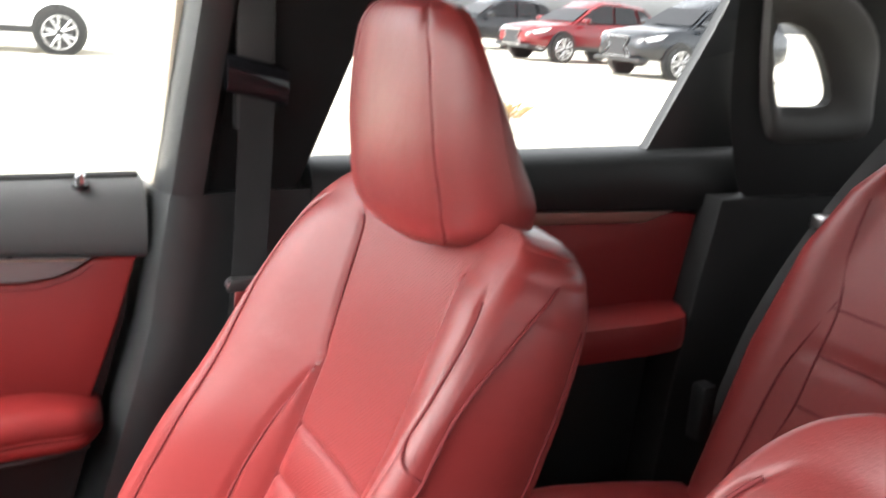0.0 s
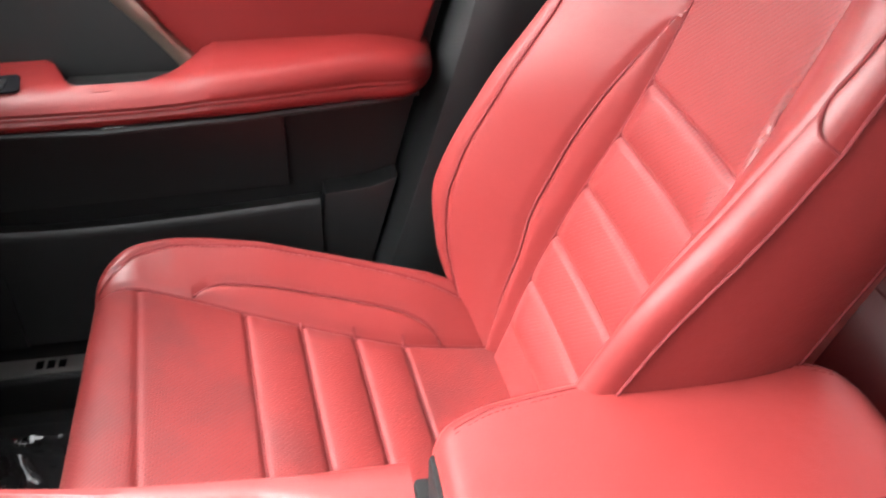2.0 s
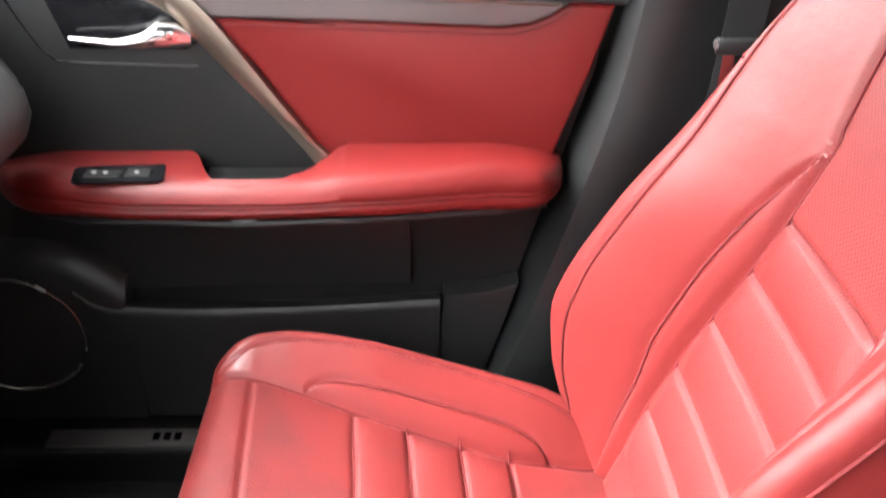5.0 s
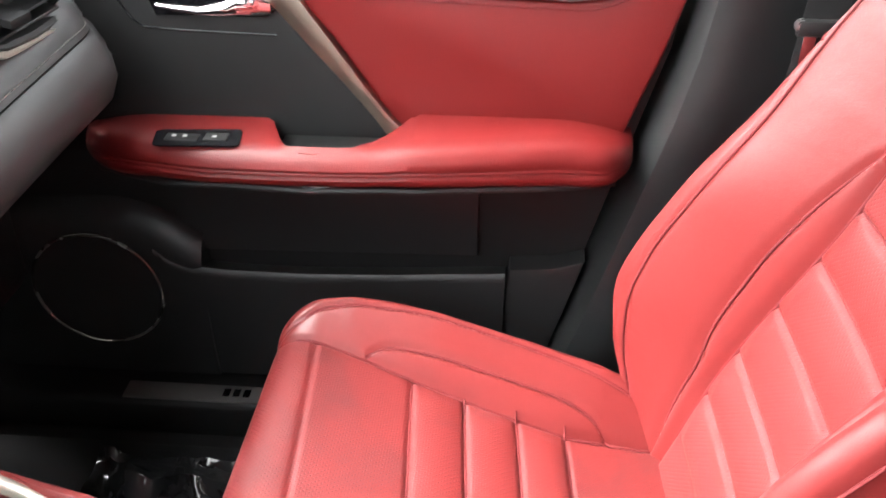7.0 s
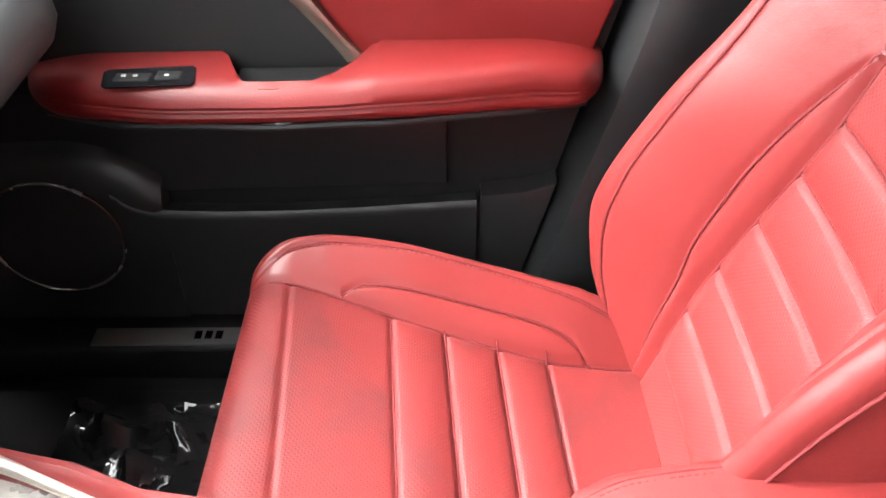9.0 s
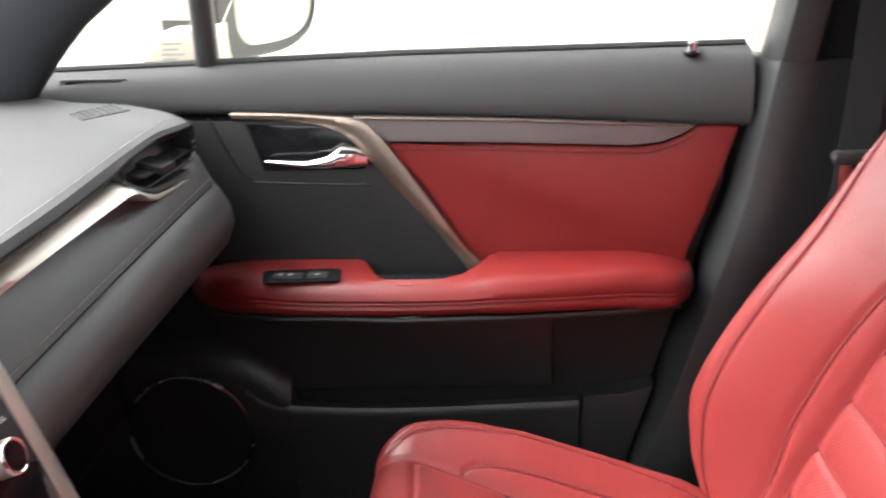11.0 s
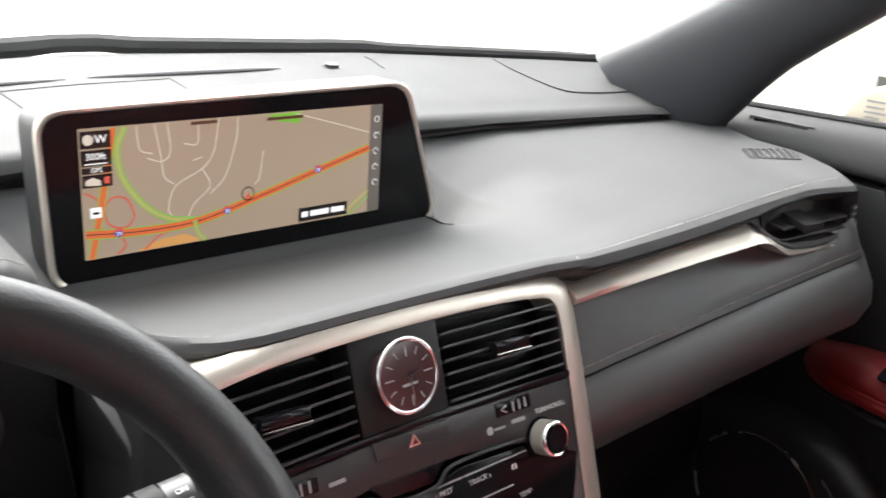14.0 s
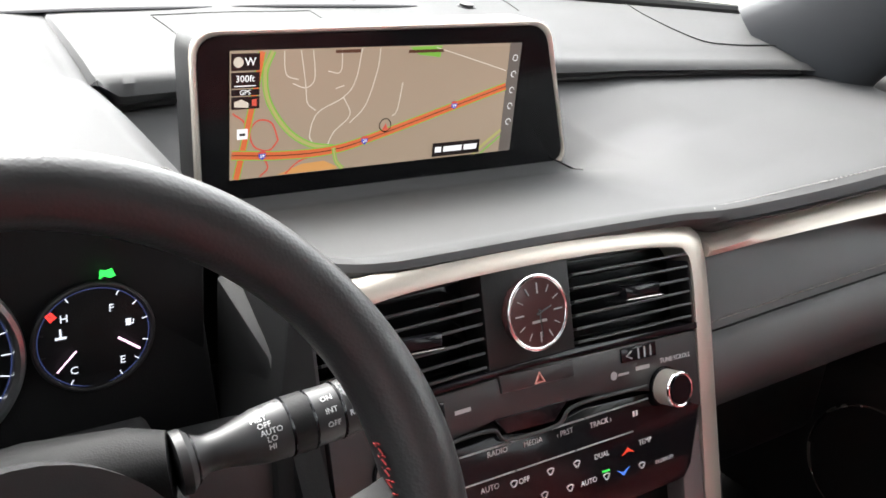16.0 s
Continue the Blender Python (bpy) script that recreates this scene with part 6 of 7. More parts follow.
    text("scale_label", "300ft", 0.0078, Matrix.Translation((-0.142, 0.7481, 1.1278)) @ rot, white, scr)
    part("scale_bar", pl([(-0.151, 1.1218), (-0.151, 1.1226), (-0.133, 1.1226), (-0.133, 1.1218)], 0.7481, 0.0002), white, scr)
    text("gps_label", "GPS", 0.0056, Matrix.Translation((-0.142, 0.7481, 1.1169)) @ rot, white, scr)
    part("traffic_icon", pl([(-0.151, 1.1055), (-0.151, 1.1095), (-0.145, 1.1115), (-0.139, 1.1085), (-0.139, 1.1045)], 0.7481, 0.0002), pale, scr)
    part("traffic_icon", pl([(-0.136, 1.106), (-0.136, 1.111), (-0.132, 1.1115), (-0.132, 1.1055)], 0.7481, 0.0002), red, scr)
    part("road_sign", pl([(-0.1485, 1.0785), (-0.1485, 1.0870), (-0.1395, 1.0870), (-0.1395, 1.0785)], 0.7483, 0.0003), white, scr)
    part("sign_bar", pl([(-0.1465, 1.0815), (-0.1465, 1.0835), (-0.1415, 1.0835), (-0.1415, 1.0815)], 0.7481, 0.0002), dark, scr)
    part("name_box", pl([(0.044, 1.0460), (0.044, 1.0590), (0.0985, 1.0590), (0.0985, 1.0460)], 0.7483, 0.0003), dark, scr)
    for a, b in ((0.047, 0.054), (0.0565, 0.0775), (0.080, 0.095)):
        part("name_bar", pl([(a, 1.0500), (a, 1.0552), (b, 1.0552), (b, 1.0500)], 0.7481, 0.0002), white, scr)
    for a, b, z in ((-0.062, -0.038, 1.1475), (0.010, 0.047, 1.1455)):
        part("name_bar", pl([(a, z - 0.0015), (a, z + 0.0012), (b, z + 0.0012), (b, z - 0.0015)], 0.7482, 0.0002), brown, scr)
    for z in (1.136, 1.1205, 1.105, 1.0895, 1.074):
        road([(0.1312 + 0.0028 * math.cos(a), z + 0.0028 * math.sin(a)) for a in np.linspace(0, 5.0 if z != 1.136 else 6.283, 9)], 0.0008, white, "menu_icon", 2)

    s.location = (0.004, 0.0165, -0.003)


display()

# ---- instruments, steering wheel, stalk ----
def instruments():
    d = thing("instrument_cluster", "black instrument cluster with a lit fuel and temperature gauge", "gauge cluster")
    part("cluster_face", slab([(-0.56, 0.626, 0.93), (-0.56, 0.626, 1.08), (-0.24, 0.626, 1.075), (-0.225, 0.626, 1.05), (-0.225, 0.626, 0.93)], (0, 0.012, 0), 0.002), matte_black, d)
    white, pink, green = glow("gauge_white", (0.8, 0.85, 0.95), 0.16), glow("needle_pink", (1.0, 0.62, 0.85), 0.28), glow("tell_tale_green", (0.03, 1.0, 0.08), 0.30)
    for cx, r, big in ((-0.299, 0.0365, False), (-0.405, 0.062, True)):
        cz = 1.001
        g = part("gauge", disc((cx, 0.623, cz), (0, 1, 0), r, 0.006, 64, 0.0), matte_black, d)
        ring = [(cx + r * math.cos(a), 0.619, cz + r * math.sin(a)) for a in np.linspace(0, 2 * math.pi, 72, endpoint=False)]
        part("gauge_ring", tube(ring, 0.0016 if not big else 0.004, 8, closed=True, up=(0, 1, 0)), stalk_grey if not big else alloy, g)
        part("gauge_glow", tube([(cx + (p[0] - cx) * 0.93, 0.6192, cz + (p[2] - cz) * 0.93) for p in ring], 0.0004, 6, closed=True, up=(0, 1, 0)), glow("ring_blue", (0.08, 0.11, 0.30), 0.05), g)
        marks = (-62, -38, -14, 14, 38, 62) if not big else range(-120, 121, 15)
        for m in marks:
            for side in ((1, -1) if not big else (1,)):
                a = radians(m) if not big else radians(90 - m)
                c, sn = side * math.cos(a), math.sin(a)
                part("gauge_mark", tube([(cx + c * r * 0.84, 0.6190, cz + sn * r * 0.84), (cx + c * r * 0.93, 0.6190, cz + sn * r * 0.93)], 0.0004, 5, up=(0, 1, 0)), white if (side > 0 or abs(m) == 62) else stalk_grey, g)
        if not big:
            rot = pose(0, 0, 0, 90, 0, 0)
            for ch, x, z in (("F", 0.011, 0.0185), ("E", 0.0165, -0.0195), ("H", -0.0175, 0.0165), ("C", -0.0135, -0.0205)):
                text("gauge_letter", ch, 0.0074, Matrix.Translation((cx + x, 0.6188, cz + z)) @ rot, white, g)
            part("needle", tube([(cx + 0.014, 0.617, cz - 0.002), (cx + 0.027, 0.617, cz - 0.0125)], 0.0008, 6, up=(0, 1, 0)), pink, g)
            part("needle", tube([(cx - 0.012, 0.617, cz - 0.006), (cx - 0.024, 0.617, cz - 0.0185)], 0.0006, 6, up=(0, 1, 0)), pink, g)
            part("hot_mark", slab([(cx - 0.0285, 0.6188, cz + 0.0205), (cx - 0.0245, 0.6188, cz + 0.0225), (cx - 0.0215, 0.6188, cz + 0.0185), (cx - 0.0255, 0.6188, cz + 0.0155)], (0, 0.0005, 0)), glow("hot_red", (0.9, 0.05, 0.04), 0.22), g)
            part("pump_icon", slab([(cx + 0.0195, 0.6188, cz + 0.0045), (cx + 0.0228, 0.6188, cz + 0.0045), (cx + 0.0228, 0.6188, cz + 0.0092), (cx + 0.0195, 0.6188, cz + 0.0092)], (0, 0.0004, 0)), white, g)
            part("pump_nozzle", tube([(cx + 0.0228, 0.6188, cz + 0.0055), (cx + 0.0243, 0.6188, cz + 0.0055), (cx + 0.0243, 0.6188, cz + 0.0085)], 0.0004, 5, up=(0, 1, 0)), white, g)
            part("water_icon", slab([(cx - 0.0235, 0.6188, cz + 0.003), (cx - 0.0165, 0.6188, cz + 0.003), (cx - 0.0165, 0.6188, cz + 0.0045), (cx - 0.0235, 0.6188, cz + 0.0045)], (0, 0.0004, 0)), white, g)
            part("water_icon", slab([(cx - 0.0206, 0.6188, cz + 0.0045), (cx - 0.0194, 0.6188, cz + 0.0045), (cx - 0.0194, 0.6188, cz + 0.010), (cx - 0.0206, 0.6188, cz + 0.010)], (0, 0.0004, 0)), white, g)
    part("tell_tale", slab([(-0.2945, 0.6186, 1.0405), (-0.2935, 0.6186, 1.0465), (-0.290, 0.6186, 1.0455), (-0.2865, 0.6186, 1.0465), (-0.2845, 0.6186, 1.0415), (-0.288, 0.6186, 1.0405), (-0.291, 0.6186, 1.0420)], (0, 0.0005, 0)), green, d, "lit green indicator lamp")
    # smoked cover
    part("column_cover", slab([(-0.46, 0.40, 0.957), (-0.46, 0.58, 0.972), (-0.28, 0.58, 0.972), (-0.28, 0.40, 0.957)], (0, -0.01, -0.10), 0.02, 4), matte_black, d)


instruments()


WHEEL = (-0.380, 0.385, 1.000, -28, 0, 0)
WHEEL_R = 0.179


def steering_wheel():
    s = thing("steering_wheel", "black leather steering wheel with red stitching", "steering wheel")
    q = pose(*WHEEL)

    def wp(r, a, n=0.0):
        return q @ Vector((r * math.cos(a), n, r * math.sin(a)))

    rows = []
    for a in np.linspace(0, 2 * math.pi, 120, endpoint=False):
        thick = 0.0170 + 0.0025 * gauss(math.sin(a) - 0.1, 0.35)
        rows.append([wp(WHEEL_R + thick * 0.95 * math.cos(b) - (0.002 if math.cos(b) < -0.5 else 0), a, thick * 1.05 * math.sin(b)) for b in np.linspace(0, 2 * math.pi, 22, endpoint=False)])
    rim = part("rim", grid(rows, close_u=True, close_v=True), leather_black, s)
    st = [wp(WHEEL_R - 0.0206, a, -0.004) for a in np.linspace(radians(-55), radians(14), 60)]
    zig = [p + (Vector((0, -0.0045, 0.001)) if i % 2 else Vector((0, 0.0045, 0))) for i, p in enumerate(st)]
    part("red_stitching", stitches(zig, 0.0060, 0.0044, 0.0006), red_thread, rim)
    part("hub", disc(q @ Vector((0, 0.03, -0.01)), q.to_3x3() @ Vector((0, 1, 0)), 0.075, 0.06, 40, 0.02), black_plastic, s)
    for a in (0, 180):
        rows = []
        for f in np.linspace(0, 1, 8):
            r = 0.06 + 0.105 * f
            w = 0.032 - 0.012 * math.sin(f * math.pi)
            rows.append([q @ Vector((math.cos(radians(a)) * r, 0.02 - 0.018 * f + n, -0.01 + k * w)) for k, n in ((-1, 0), (-0.7, -0.008), (0.7, -0.008), (1, 0), (0.7, 0.01), (-0.7, 0.01))])
        part("spoke", grid(rows, close_u=True, cap=True), black_plastic, s)
    part("spoke", tube([q @ Vector((0, 0.02, -0.07)), q @ Vector((0, 0.0, -0.165))], 0.018, 12), black_plastic, s)


steering_wheel()


def wiper_stalk():
    s = thing("wiper_stalk", "dark grey wiper stalk with white markings", "control stalk")
    a, b = Vector((-0.299, 0.472, 1.000)), Vector((-0.181, 0.466, 1.013))
    d = (b - a).normalized()
    prof = [(0.0, 0.0165), (0.045, 0.0172), (0.08, 0.0125), (0.13, 0.0098), (0.20, 0.0102), (0.27, 0.0122), (0.37, 0.0152), (0.48, 0.0160), (0.80, 0.0158), (0.95, 0.0150), (1.0, 0.009)]
    pts = [a + (b - a) * f for f in np.linspace(0, 1, 50)]
    part("lever", tube(pts, lambda f: lerp(prof, f), 28), stalk_grey, s)
    view = (Vector((-0.41, 0.085, 1.287)) - (a + b) / 2).normalized()
    n = (view - d * view.dot(d)).normalized()
    t = n.cross(d).normalized()
    base = Matrix((( d.x, t.x, n.x, 0), (d.y, t.y, n.y, 0), (d.z, t.z, n.z, 0), (0, 0, 0, 1)))

    def on(f, h):
        r = lerp(prof, f)
        return Matrix.Translation(a + (b - a) * f + t * h + n * (math.sqrt(max(1e-6, r * r - h * h)) + 0.0004)) @ base @ pose(0, 0, 0, -math.degrees(math.asin(max(-0.9, min(0.9, h / r)))), 0, 0)

    for body, f, h in (("MIST", 0.365, 0.0080), ("OFF", 0.38, 0.0042), ("AUTO", 0.405, 0.0003), ("LO", 0.40, -0.0036), ("HI", 0.395, -0.0075), ("ON", 0.685, 0.0075), ("INT", 0.69, 0.0006), ("OFF", 0.69, -0.0066), ("REAR", 0.815, -0.0040)):
        text("stalk_label", body, 0.0044, on(f, h), white_paint, s)
    for h in (0.0075, 0.0095, 0.0115):
        m = on(0.80, h)
        part("wiper_symbol", ribbon([m @ Vector((x, 0.002 * math.sin(x * 900), 0.0003)) for x in np.linspace(-0.004, 0.004, 6)], 0.0014, (0, 1, 0)), white_paint, s, smooth=False)
    m = on(0.44, 0.0115)
    part("wiper_symbol", ribbon([m @ Vector((0.004 * math.cos(q), 0.003 * math.sin(q), 0.0005)) for q in np.linspace(0.3, 2.8, 8)], 0.0014, n), white_paint, s, smooth=False)
    ring = lambda f, k: tube([a + (b - a) * f + (t * math.cos(q) + n * math.sin(q)) * (lerp(prof, f) * k) for q in np.linspace(0, 2 * math.pi, 32, endpoint=False)], 0.0009, 6, closed=True, up=d)
    for f in (0.075, 0.50, 0.61, 0.75):
        part("collar_ring", ring(f, 1.0), black_gloss, s)
    part("stalk_mount", tube([(-0.42, 0.505, 0.968), (-0.36, 0.495, 0.985), (-0.318, 0.478, 0.997), a - d * 0.002], lambda f: 0.034 - 0.016 * f, 24), matte_black, s)
    part("rotary_band", tube([a + (b - a) * f for f in (0.505, 0.605)], 0.0164, 28), matte_black, s)


wiper_stalk()

# ---- centre console ----
def console():
    c = thing("centre_console", "red leather padded centre console with pale panel and cup holders", "centre console")
    edge = [(0.50, 0.235), (0.405, 0.211), (0.364, 0.202), (0.302, 0.175), (0.225, 0.163), (0.15, 0.156), (0.085, 0.152), (0.0, 0.151), (-0.045, 0.152)]
    inner = [(0.50, 0.222), (0.43, 0.200), (0.364, 0.180), (0.302, 0.160), (0.225, 0.140), (0.15, 0.132), (0.105, 0.126), (0.055, 0.10), (0.0, 0.068), (-0.03, 0.048), (-0.045, 0.045)]
    ys = np.linspace(0.49, -0.012, 50)
    for sx in (1, -1):
        rows = []
        for y in ys:
            x = float(np.interp(-y, [-a for a, _ in edge], [b for _, b in edge]))
            xi = float(np.interp(-y, [-a for a, _ in inner], [b for _, b in inner]))
            w = x - xi
            rows.append([(sx * xi, y, 0.70), (sx * xi, y, 0.717), (sx * (xi + 0.1 * w), y, 0.728), (sx * (xi + 0.3 * w), y, 0.735), (sx * (xi + 0.6 * w), y, 0.739), (sx * (x - 0.1 * w), y, 0.738), (sx * (x + 0.003), y, 0.731), (sx * (x + 0.008), y, 0.715), (sx * (x + 0.011), y, 0.68), (sx * (x + 0.010), y, 0.50), (sx * (x + 0.004), y, 0.36), (sx * xi, y, 0.36)])
        part("side_pad", grid(rows, close_u=True, cap=True), red_leather, c)
    # panel with the two round holes
    pan = [(sx * x, y) for sx, seq in ((1, inner), (-1, inner[::-1])) for y, x in seq]
    bm = slab([(x, y, 0.716) for x, y in pan], (0, 0, -0.012))
    part("pale_panel", bm, console_white, c, "pale satin console panel")
    for x, y in ((0.075, 0.375), (0.085, 0.232)):
        r = 0.042
        cup = part("cup_holder", disc((x, y, 0.7165), (0, 0, 1), r, 0.003, 40), black_gloss, c, "black cup holder")
        part("cup_rim", tube([(x + r * math.cos(a), y + r * math.sin(a), 0.718) for a in np.linspace(0, 2 * math.pi, 48, endpoint=False)], 0.0035, 8, closed=True), stalk_grey, cup)
    mp = part("mode_panel", slab([(0.115, 0.072, 0.7165), (0.110, 0.165, 0.7165), (0.045, 0.160, 0.7165), (0.050, 0.068, 0.7165)], (0, 0, 0.004), 0.002), black_gloss, c, "glossy black mode switch panel")
    part("mode_dial", disc((0.078, 0.125, 0.728), (0, 0, 1), 0.022, 0.022, 40, 0.003), alloy, mp, "silver rotary mode dial")
    for x, y in ((0.098, 0.158), (0.097, 0.088)):
        part("panel_mark", rbox(x - 0.006, x + 0.004, y - 0.005, y + 0.005, 0.7203, 0.7211, 0), white_paint, mp)
    # silver blade at the foot of the stack
    part("silver_edge", tube(spline([(0.226, 0.52, 0.742), (0.203, 0.43, 0.734), (0.180, 0.364, 0.725), (0.157, 0.302, 0.7185), (0.140, 0.25, 0.7165)], 6), lambda f: 0.0085 - 0.0065 * f, 10), silver, c)
    # armrest
    lid_w = [(0, 0.119), (0.04, 0.130), (0.15, 0.145), (0.45, 0.155), (0.75, 0.155), (0.88, 0.148), (0.95, 0.136), (1, 0.105)]
    rows = []
    for i in range(60):
        f = i / 59
        y = -0.026 - 0.338 * f
        e = min(1, (f * 0.340) / 0.016)
        e2 = min(1, ((1 - f) * 0.340) / 0.03)
        k = math.sqrt(max(0, 1 - (1 - e) ** 2)) * 0.012 + math.sqrt(max(0, 1 - (1 - e2) ** 2)) * 0.01
        top = 0.782 + k + 0.003 * math.sin(f * 2)
        xr = ease(lid_w, f)
        low = 0.776
        rows.append([(-xr, y, low), (-xr - 0.003, y, top - 0.022), (-xr + 0.002, y, top - 0.008), (-xr + 0.010, y, top - 0.0015), (-xr + 0.02, y, top), (-0.003, y, top + 0.001), (-0.001, y, top - 0.003), (0.001, y, top - 0.003), (0.003, y, top + 0.001), (xr - 0.02, y, top), (xr - 0.010, y, top - 0.0015), (xr - 0.002, y, top - 0.008), (xr + 0.003, y, top - 0.022), (xr, y, low)])
    lid = part("armrest_lid", grid(rows, close_u=True, cap=True), red_leather, c)
    for sx in (1, -1):
        pts = [(sx * (ease(lid_w, f) - 0.013), -0.031 - 0.330 * f, 0.782 + 0.0212 + 0.003 * math.sin(f * 2)) for f in np.linspace(0.03, 0.95, 60)]
        part("lid_seam", tube(pts, 0.0008, 6), dark_thread, lid)
        part("stitching", stitches([(p[0] - sx * 0.005, p[1], p[2] + 0.0006) for p in pts], 0.006, 0.0042, 0.0007), dark_thread, lid)
    part("armrest_box", rbox(-0.126, 0.128, -0.35, -0.0125, 0.36, 0.742, 0.004), matte_black, c)
    part("lid_front", rbox(-0.112, 0.113, -0.340, -0.0215, 0.735, 0.784, 0.004), matte_black, c, "black recess under the armrest lid")
    part("latch", rbox(-0.02, 0.02, -0.030, -0.0195, 0.752, 0.770, 0.002), black_gloss, c)


console()

# ---- outside ----
structure("ground", rbox(-400, 400, -400, 400, -0.2, 0.0, 0), concrete, "pale sunlit concrete parking lot", "ground")


def car_hood():
    h = thing("car_bonnet", "pale bonnet of the car beyond the windscreen", "bonnet")
    rows = []
    for i in range(24):
        x = -0.78 + 1.56 * i / 23
        rows.append([(x, y, z - 0.10 * (abs(x) / 0.78) ** 2.5 + (0.012 * gauss(abs(x) - 0.42, 0.10))) for y, z in ((1.24, 1.085), (1.35, 1.10), (1.6, 1.075), (1.85, 1.03), (2.05, 0.96), (2.15, 0.85), (2.18, 0.6))])
    part("panel", grid(rows), ivory, h)
    part("cowl", rbox(-0.75, 0.75, 1.13, 1.26, 1.02, 1.06, 0.01), black_plastic, h)
    part("support", rbox(-0.7, 0.7, 1.3, 2.1, 0.0, 0.6, 0.02), black_plastic, h)


car_hood()


def parked_car(name, colour, label, at, turn, tall=1.0, grey_trim=False):
    """A parked SUV, nose towards its own +x."""
    c = thing(name, label, "car", "parked cars")
    paint = mat(name + "_paint", colour, 0.25, coat=0.35, vary=0.03)
    st = [(-2.40, 0.80, 0.62, 0.94), (-2.34, 0.86, 0.48, 1.06), (-2.0, 0.92, 0.40, 1.10), (-1.0, 0.94, 0.36, 1.09), (0.2, 0.94, 0.36, 1.05), (1.0, 0.93, 0.36, 1.03), (1.5, 0.92, 0.38, 1.0), (2.0, 0.86, 0.40, 0.93), (2.28, 0.76, 0.44, 0.84), (2.42, 0.60, 0.50, 0.74)]
    rows = []
    for x, w, lo, hi in st:
        hi = hi * tall
        rows.append([(x, -w * 0.9, lo), (x, -w, lo + 0.1), (x, -w, (lo + hi) / 2), (x, -w * 0.97, hi - 0.10), (x, -w * 0.88, hi - 0.01), (x, -w * 0.5, hi + 0.03), (x, w * 0.5, hi + 0.03), (x, w * 0.88, hi - 0.01), (x, w * 0.97, hi - 0.10), (x, w, (lo + hi) / 2), (x, w, lo + 0.1), (x, w * 0.9, lo)])
    part("body", grid(rows, close_u=True, cap=True), paint, c)
    rows = []
    for x, z, w in ((-2.25, 1.06, 0.82), (-2.0, 1.40, 0.72), (-1.7, 1.62, 0.64), (-0.8, 1.69, 0.62), (-0.1, 1.66, 0.62), (0.35, 1.45, 0.68), (1.05, 1.04, 0.80)):
        z *= tall
        rows.append([(x, -w - 0.04, 1.0 * tall), (x, -w, z - 0.06), (x, -w * 0.85, z), (x, w * 0.85, z), (x, w, z - 0.06), (x, w + 0.04, 1.0 * tall)])
    part("roof", grid(rows, close_u=True, cap=True), paint, c)
    for sy in (1, -1):
        def gl(pts, nm="side_window"):
            part(nm, slab([(x, sy * y, z * tall) for x, y, z in pts], (0, sy * 0.012, 0), 0.0), black_gloss, c)
        gl([(0.80, 0.80, 1.10), (0.30, 0.715, 1.43), (-0.15, 0.685, 1.57), (-0.45, 0.685, 1.575), (-0.45, 0.79, 1.10)])
        gl([(-0.52, 0.79, 1.10), (-0.52, 0.685, 1.575), (-1.25, 0.685, 1.56), (-1.42, 0.78, 1.13)])
        gl([(-1.50, 0.79, 1.14), (-1.34, 0.70, 1.55), (-1.70, 0.71, 1.50), (-2.0, 0.80, 1.18)])
        part("mirror", rbox(0.62, 0.80, sy * 0.98 - 0.11, sy * 0.98 + 0.11, 1.06 * tall, 1.20 * tall, 0.04, 3), paint, c)
        part("sill_trim", slab([(1.0, sy * 0.935, 0.34), (-1.0, sy * 0.945, 0.34), (-1.0, sy * 0.945, 0.46), (1.0, sy * 0.935, 0.46)], (0, sy * 0.012, 0), 0.003), navy_black, c)
        part("headlamp", slab([(2.28, sy * 0.66, 0.80 * tall), (2.02, sy * 0.85, 0.88 * tall), (1.80, sy * 0.885, 0.90 * tall), (1.95, sy * 0.88, 0.80 * tall), (2.22, sy * 0.74, 0.73 * tall)], (0.05, sy * 0.04, 0), 0.006), lens_mat, c)
        for x in (-1.42, 1.42):
            part("wheel_arch", disc((x, sy * 0.87, 0.40), (0, 1, 0), 0.44, 0.16, 40, 0.01), navy_black, c)
            w = part("wheel", disc((x, sy * 0.89, 0.375), (0, 1, 0), 0.375, 0.24, 40, 0.03), rubber, c)
            part("rim", disc((x, sy * 0.99, 0.375), (0, 1, 0), 0.275, 0.05, 40, 0.008), navy_black, w)
            for k in range(5):
                for off in (-0.11, 0.11):
                    a = 2 * math.pi * k / 5 + off
                    b = 2 * math.pi * k / 5 + off * 2.2
                    part("rim_spoke", tube([(x + 0.05 * math.cos(a), sy * 1.015, 0.375 + 0.05 * math.sin(a)), (x + 0.262 * math.cos(b), sy * 1.022, 0.375 + 0.262 * math.sin(b))], 0.022, 6), alloy, w)
            ring = [(x + 0.27 * math.cos(a), sy * 1.012, 0.375 + 0.27 * math.sin(a)) for a in np.linspace(0, 2 * math.pi, 40, endpoint=False)]
            part("rim_edge", tube(ring, 0.014, 6, closed=True, up=(0, 1, 0)), alloy, w)
    part("grille", slab([(2.40, -0.34, 0.80 * tall), (2.40, 0.34, 0.80 * tall), (2.44, 0.22, 0.62), (2.44, 0.40, 0.42), (2.44, -0.40, 0.42), (2.44, -0.22, 0.62)], (0.03, 0, 0), 0.006), navy_black, c)
    fr = [(2.455, y, z * tall) for y, z in ((-0.36, 0.81), (0.36, 0.81), (0.24, 0.62), (0.43, 0.42), (-0.43, 0.42), (-0.24, 0.62))]
    part("grille_frame", tube(fr, 0.018, 6, closed=True, up=(1, 0, 0)), chrome if not grey_trim else alloy, c)
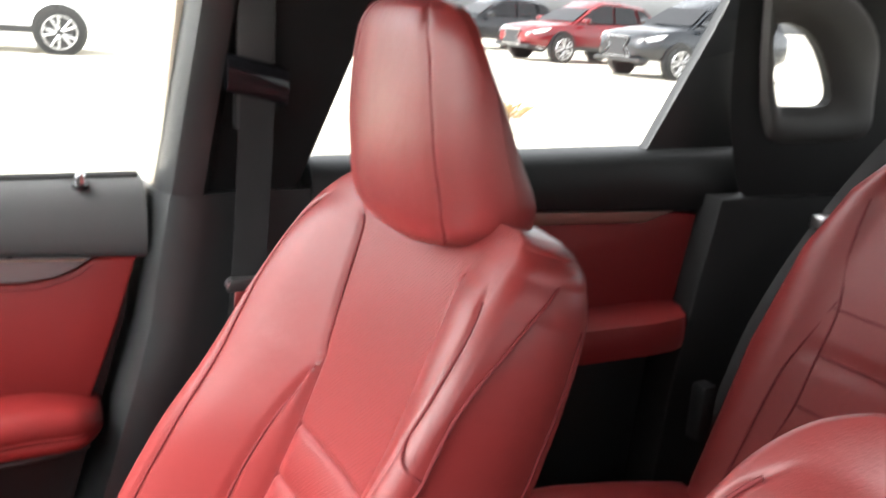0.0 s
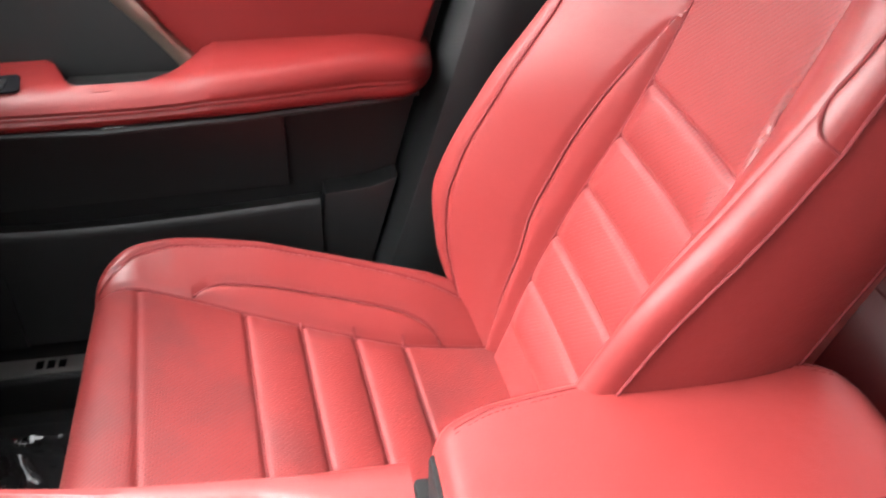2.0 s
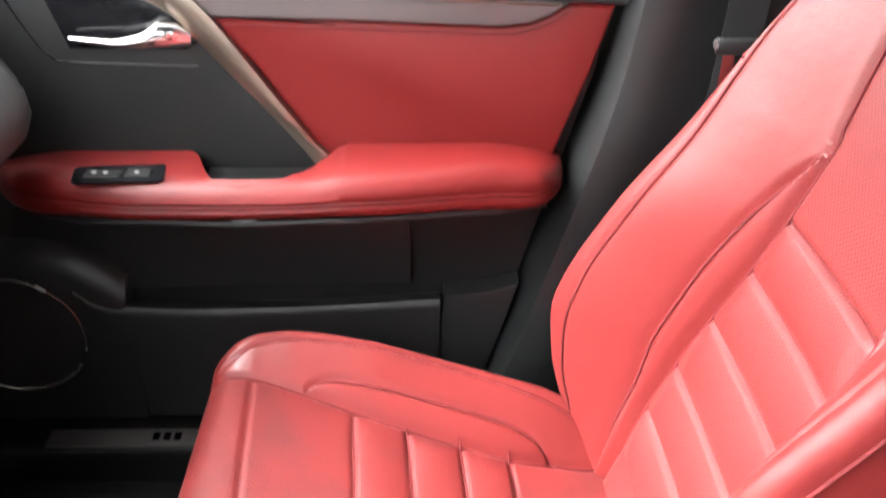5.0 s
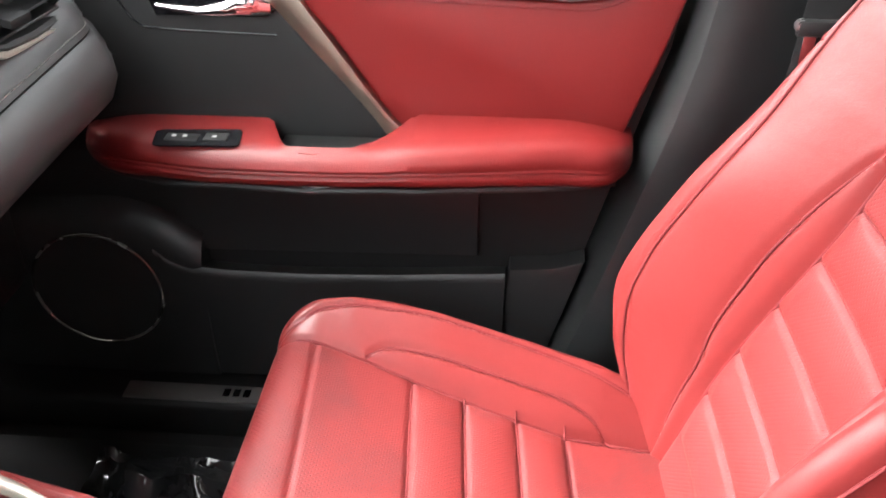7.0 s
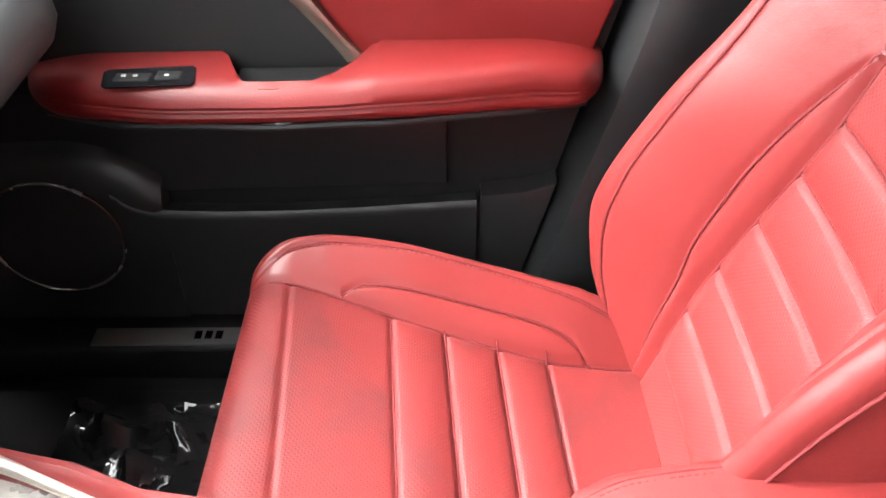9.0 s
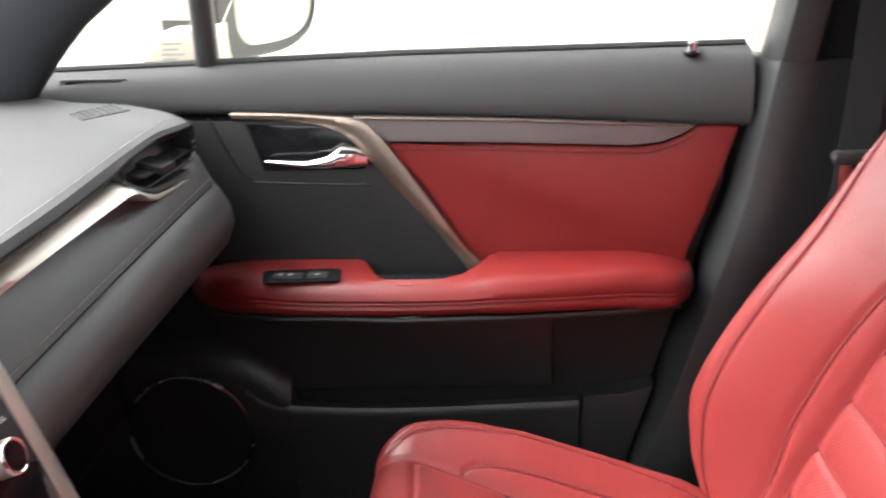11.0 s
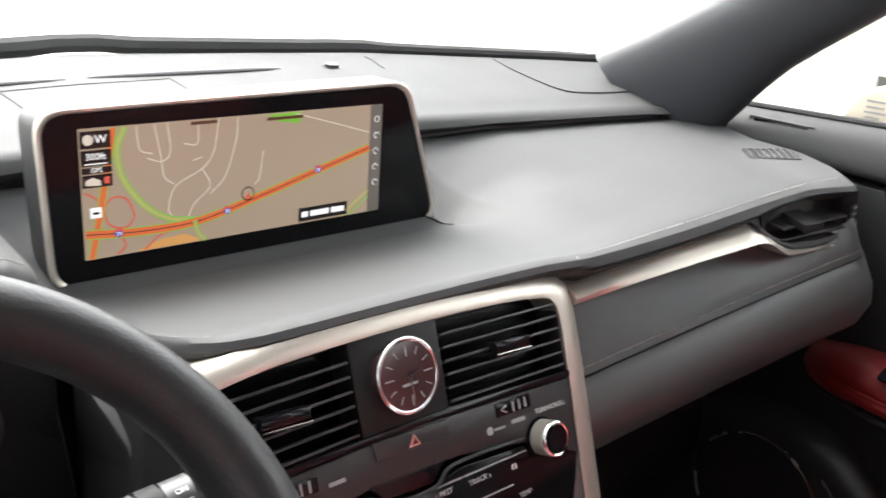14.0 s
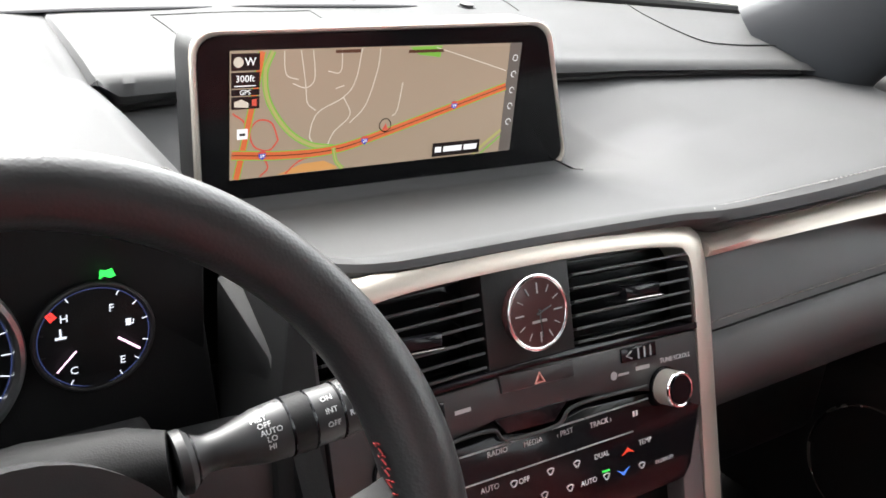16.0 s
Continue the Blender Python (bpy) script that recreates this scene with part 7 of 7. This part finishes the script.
    part("bumper", rbox(2.15, 2.46, -0.74, 0.74, 0.34, 0.44, 0.03, 2), navy_black, c)
    part("windscreen", slab([(0.98, -0.74, 1.09 * tall), (0.98, 0.74, 1.09 * tall), (0.36, 0.60, 1.45 * tall), (0.36, -0.60, 1.45 * tall)], (0.012, 0, 0.014), 0), black_gloss, c)
    c.matrix_world = pose(*at, 0, 0, turn) @ Matrix.Scale(1.1, 4)
    return c


parked_car("red_suv", (0.12, 0.003, 0.006), "red parked SUV with a large dark grille", (23.67, -17.2, 0), 96)
parked_car("black_suv", (0.004, 0.0045, 0.006), "glossy black parked SUV beside a red one", (29.7, -17.4, 0), 96)
parked_car("dark_blue_suv", (0.006, 0.008, 0.011), "tall dark blue parked SUV with bright grille", (18.5, -17.15, 0), 95, 1.10, True)
parked_car("white_suv", (0.75, 0.76, 0.76), "white parked SUV with silver wheels", (19.3, -0.19, 0), 85)


def planter():
    p = thing("kerb_island", "pale concrete kerb island with dry ornamental grass", "kerb")
    cx, cy, rx, ry = 9.4, -5.0, 1.7, 0.7
    rows = []
    for a in np.linspace(0, 2 * math.pi, 48, endpoint=False):
        c, s = math.cos(a), math.sin(a)
        rows.append([(cx - rx * k * c * 0.47 + ry * k * s * 0.88, cy - rx * k * c * 0.88 - ry * k * s * 0.47, z) for k, z in ((1.0, 0.0), (0.985, 0.13), (0.96, 0.15), (0.86, 0.15), (0.85, 0.12), (0.02, 0.12))])
    part("kerb", grid(rows, close_v=True), concrete, p)
    bm = bmesh.new()
    random.seed(3)
    for k in range(700):
        a, r = random.uniform(0, 6.28), random.uniform(0, 0.5)
        bx, by = cx - 0.25 + r * math.cos(a) * 0.5, cy - 0.3 + r * math.sin(a) * 1.6
        h, l = random.uniform(0.08, 0.22), random.uniform(-0.25, 0.25)
        d = random.uniform(0, 6.28)
        v = [bm.verts.new(q) for q in ((bx - 0.008, by, 0.12), (bx + 0.008, by, 0.12), (bx + l * math.cos(d) * 0.5, by + l * math.sin(d) * 0.5, 0.12 + h * 0.7), (bx + l * math.cos(d), by + l * math.sin(d), 0.12 + h))]
        bm.faces.new((v[0], v[1], v[2]))
        bm.faces.new((v[1], v[3], v[2]))
    part("dry_grass", bm, dry_grass, p, "tuft of dry straw-coloured grass", smooth=False)


planter()
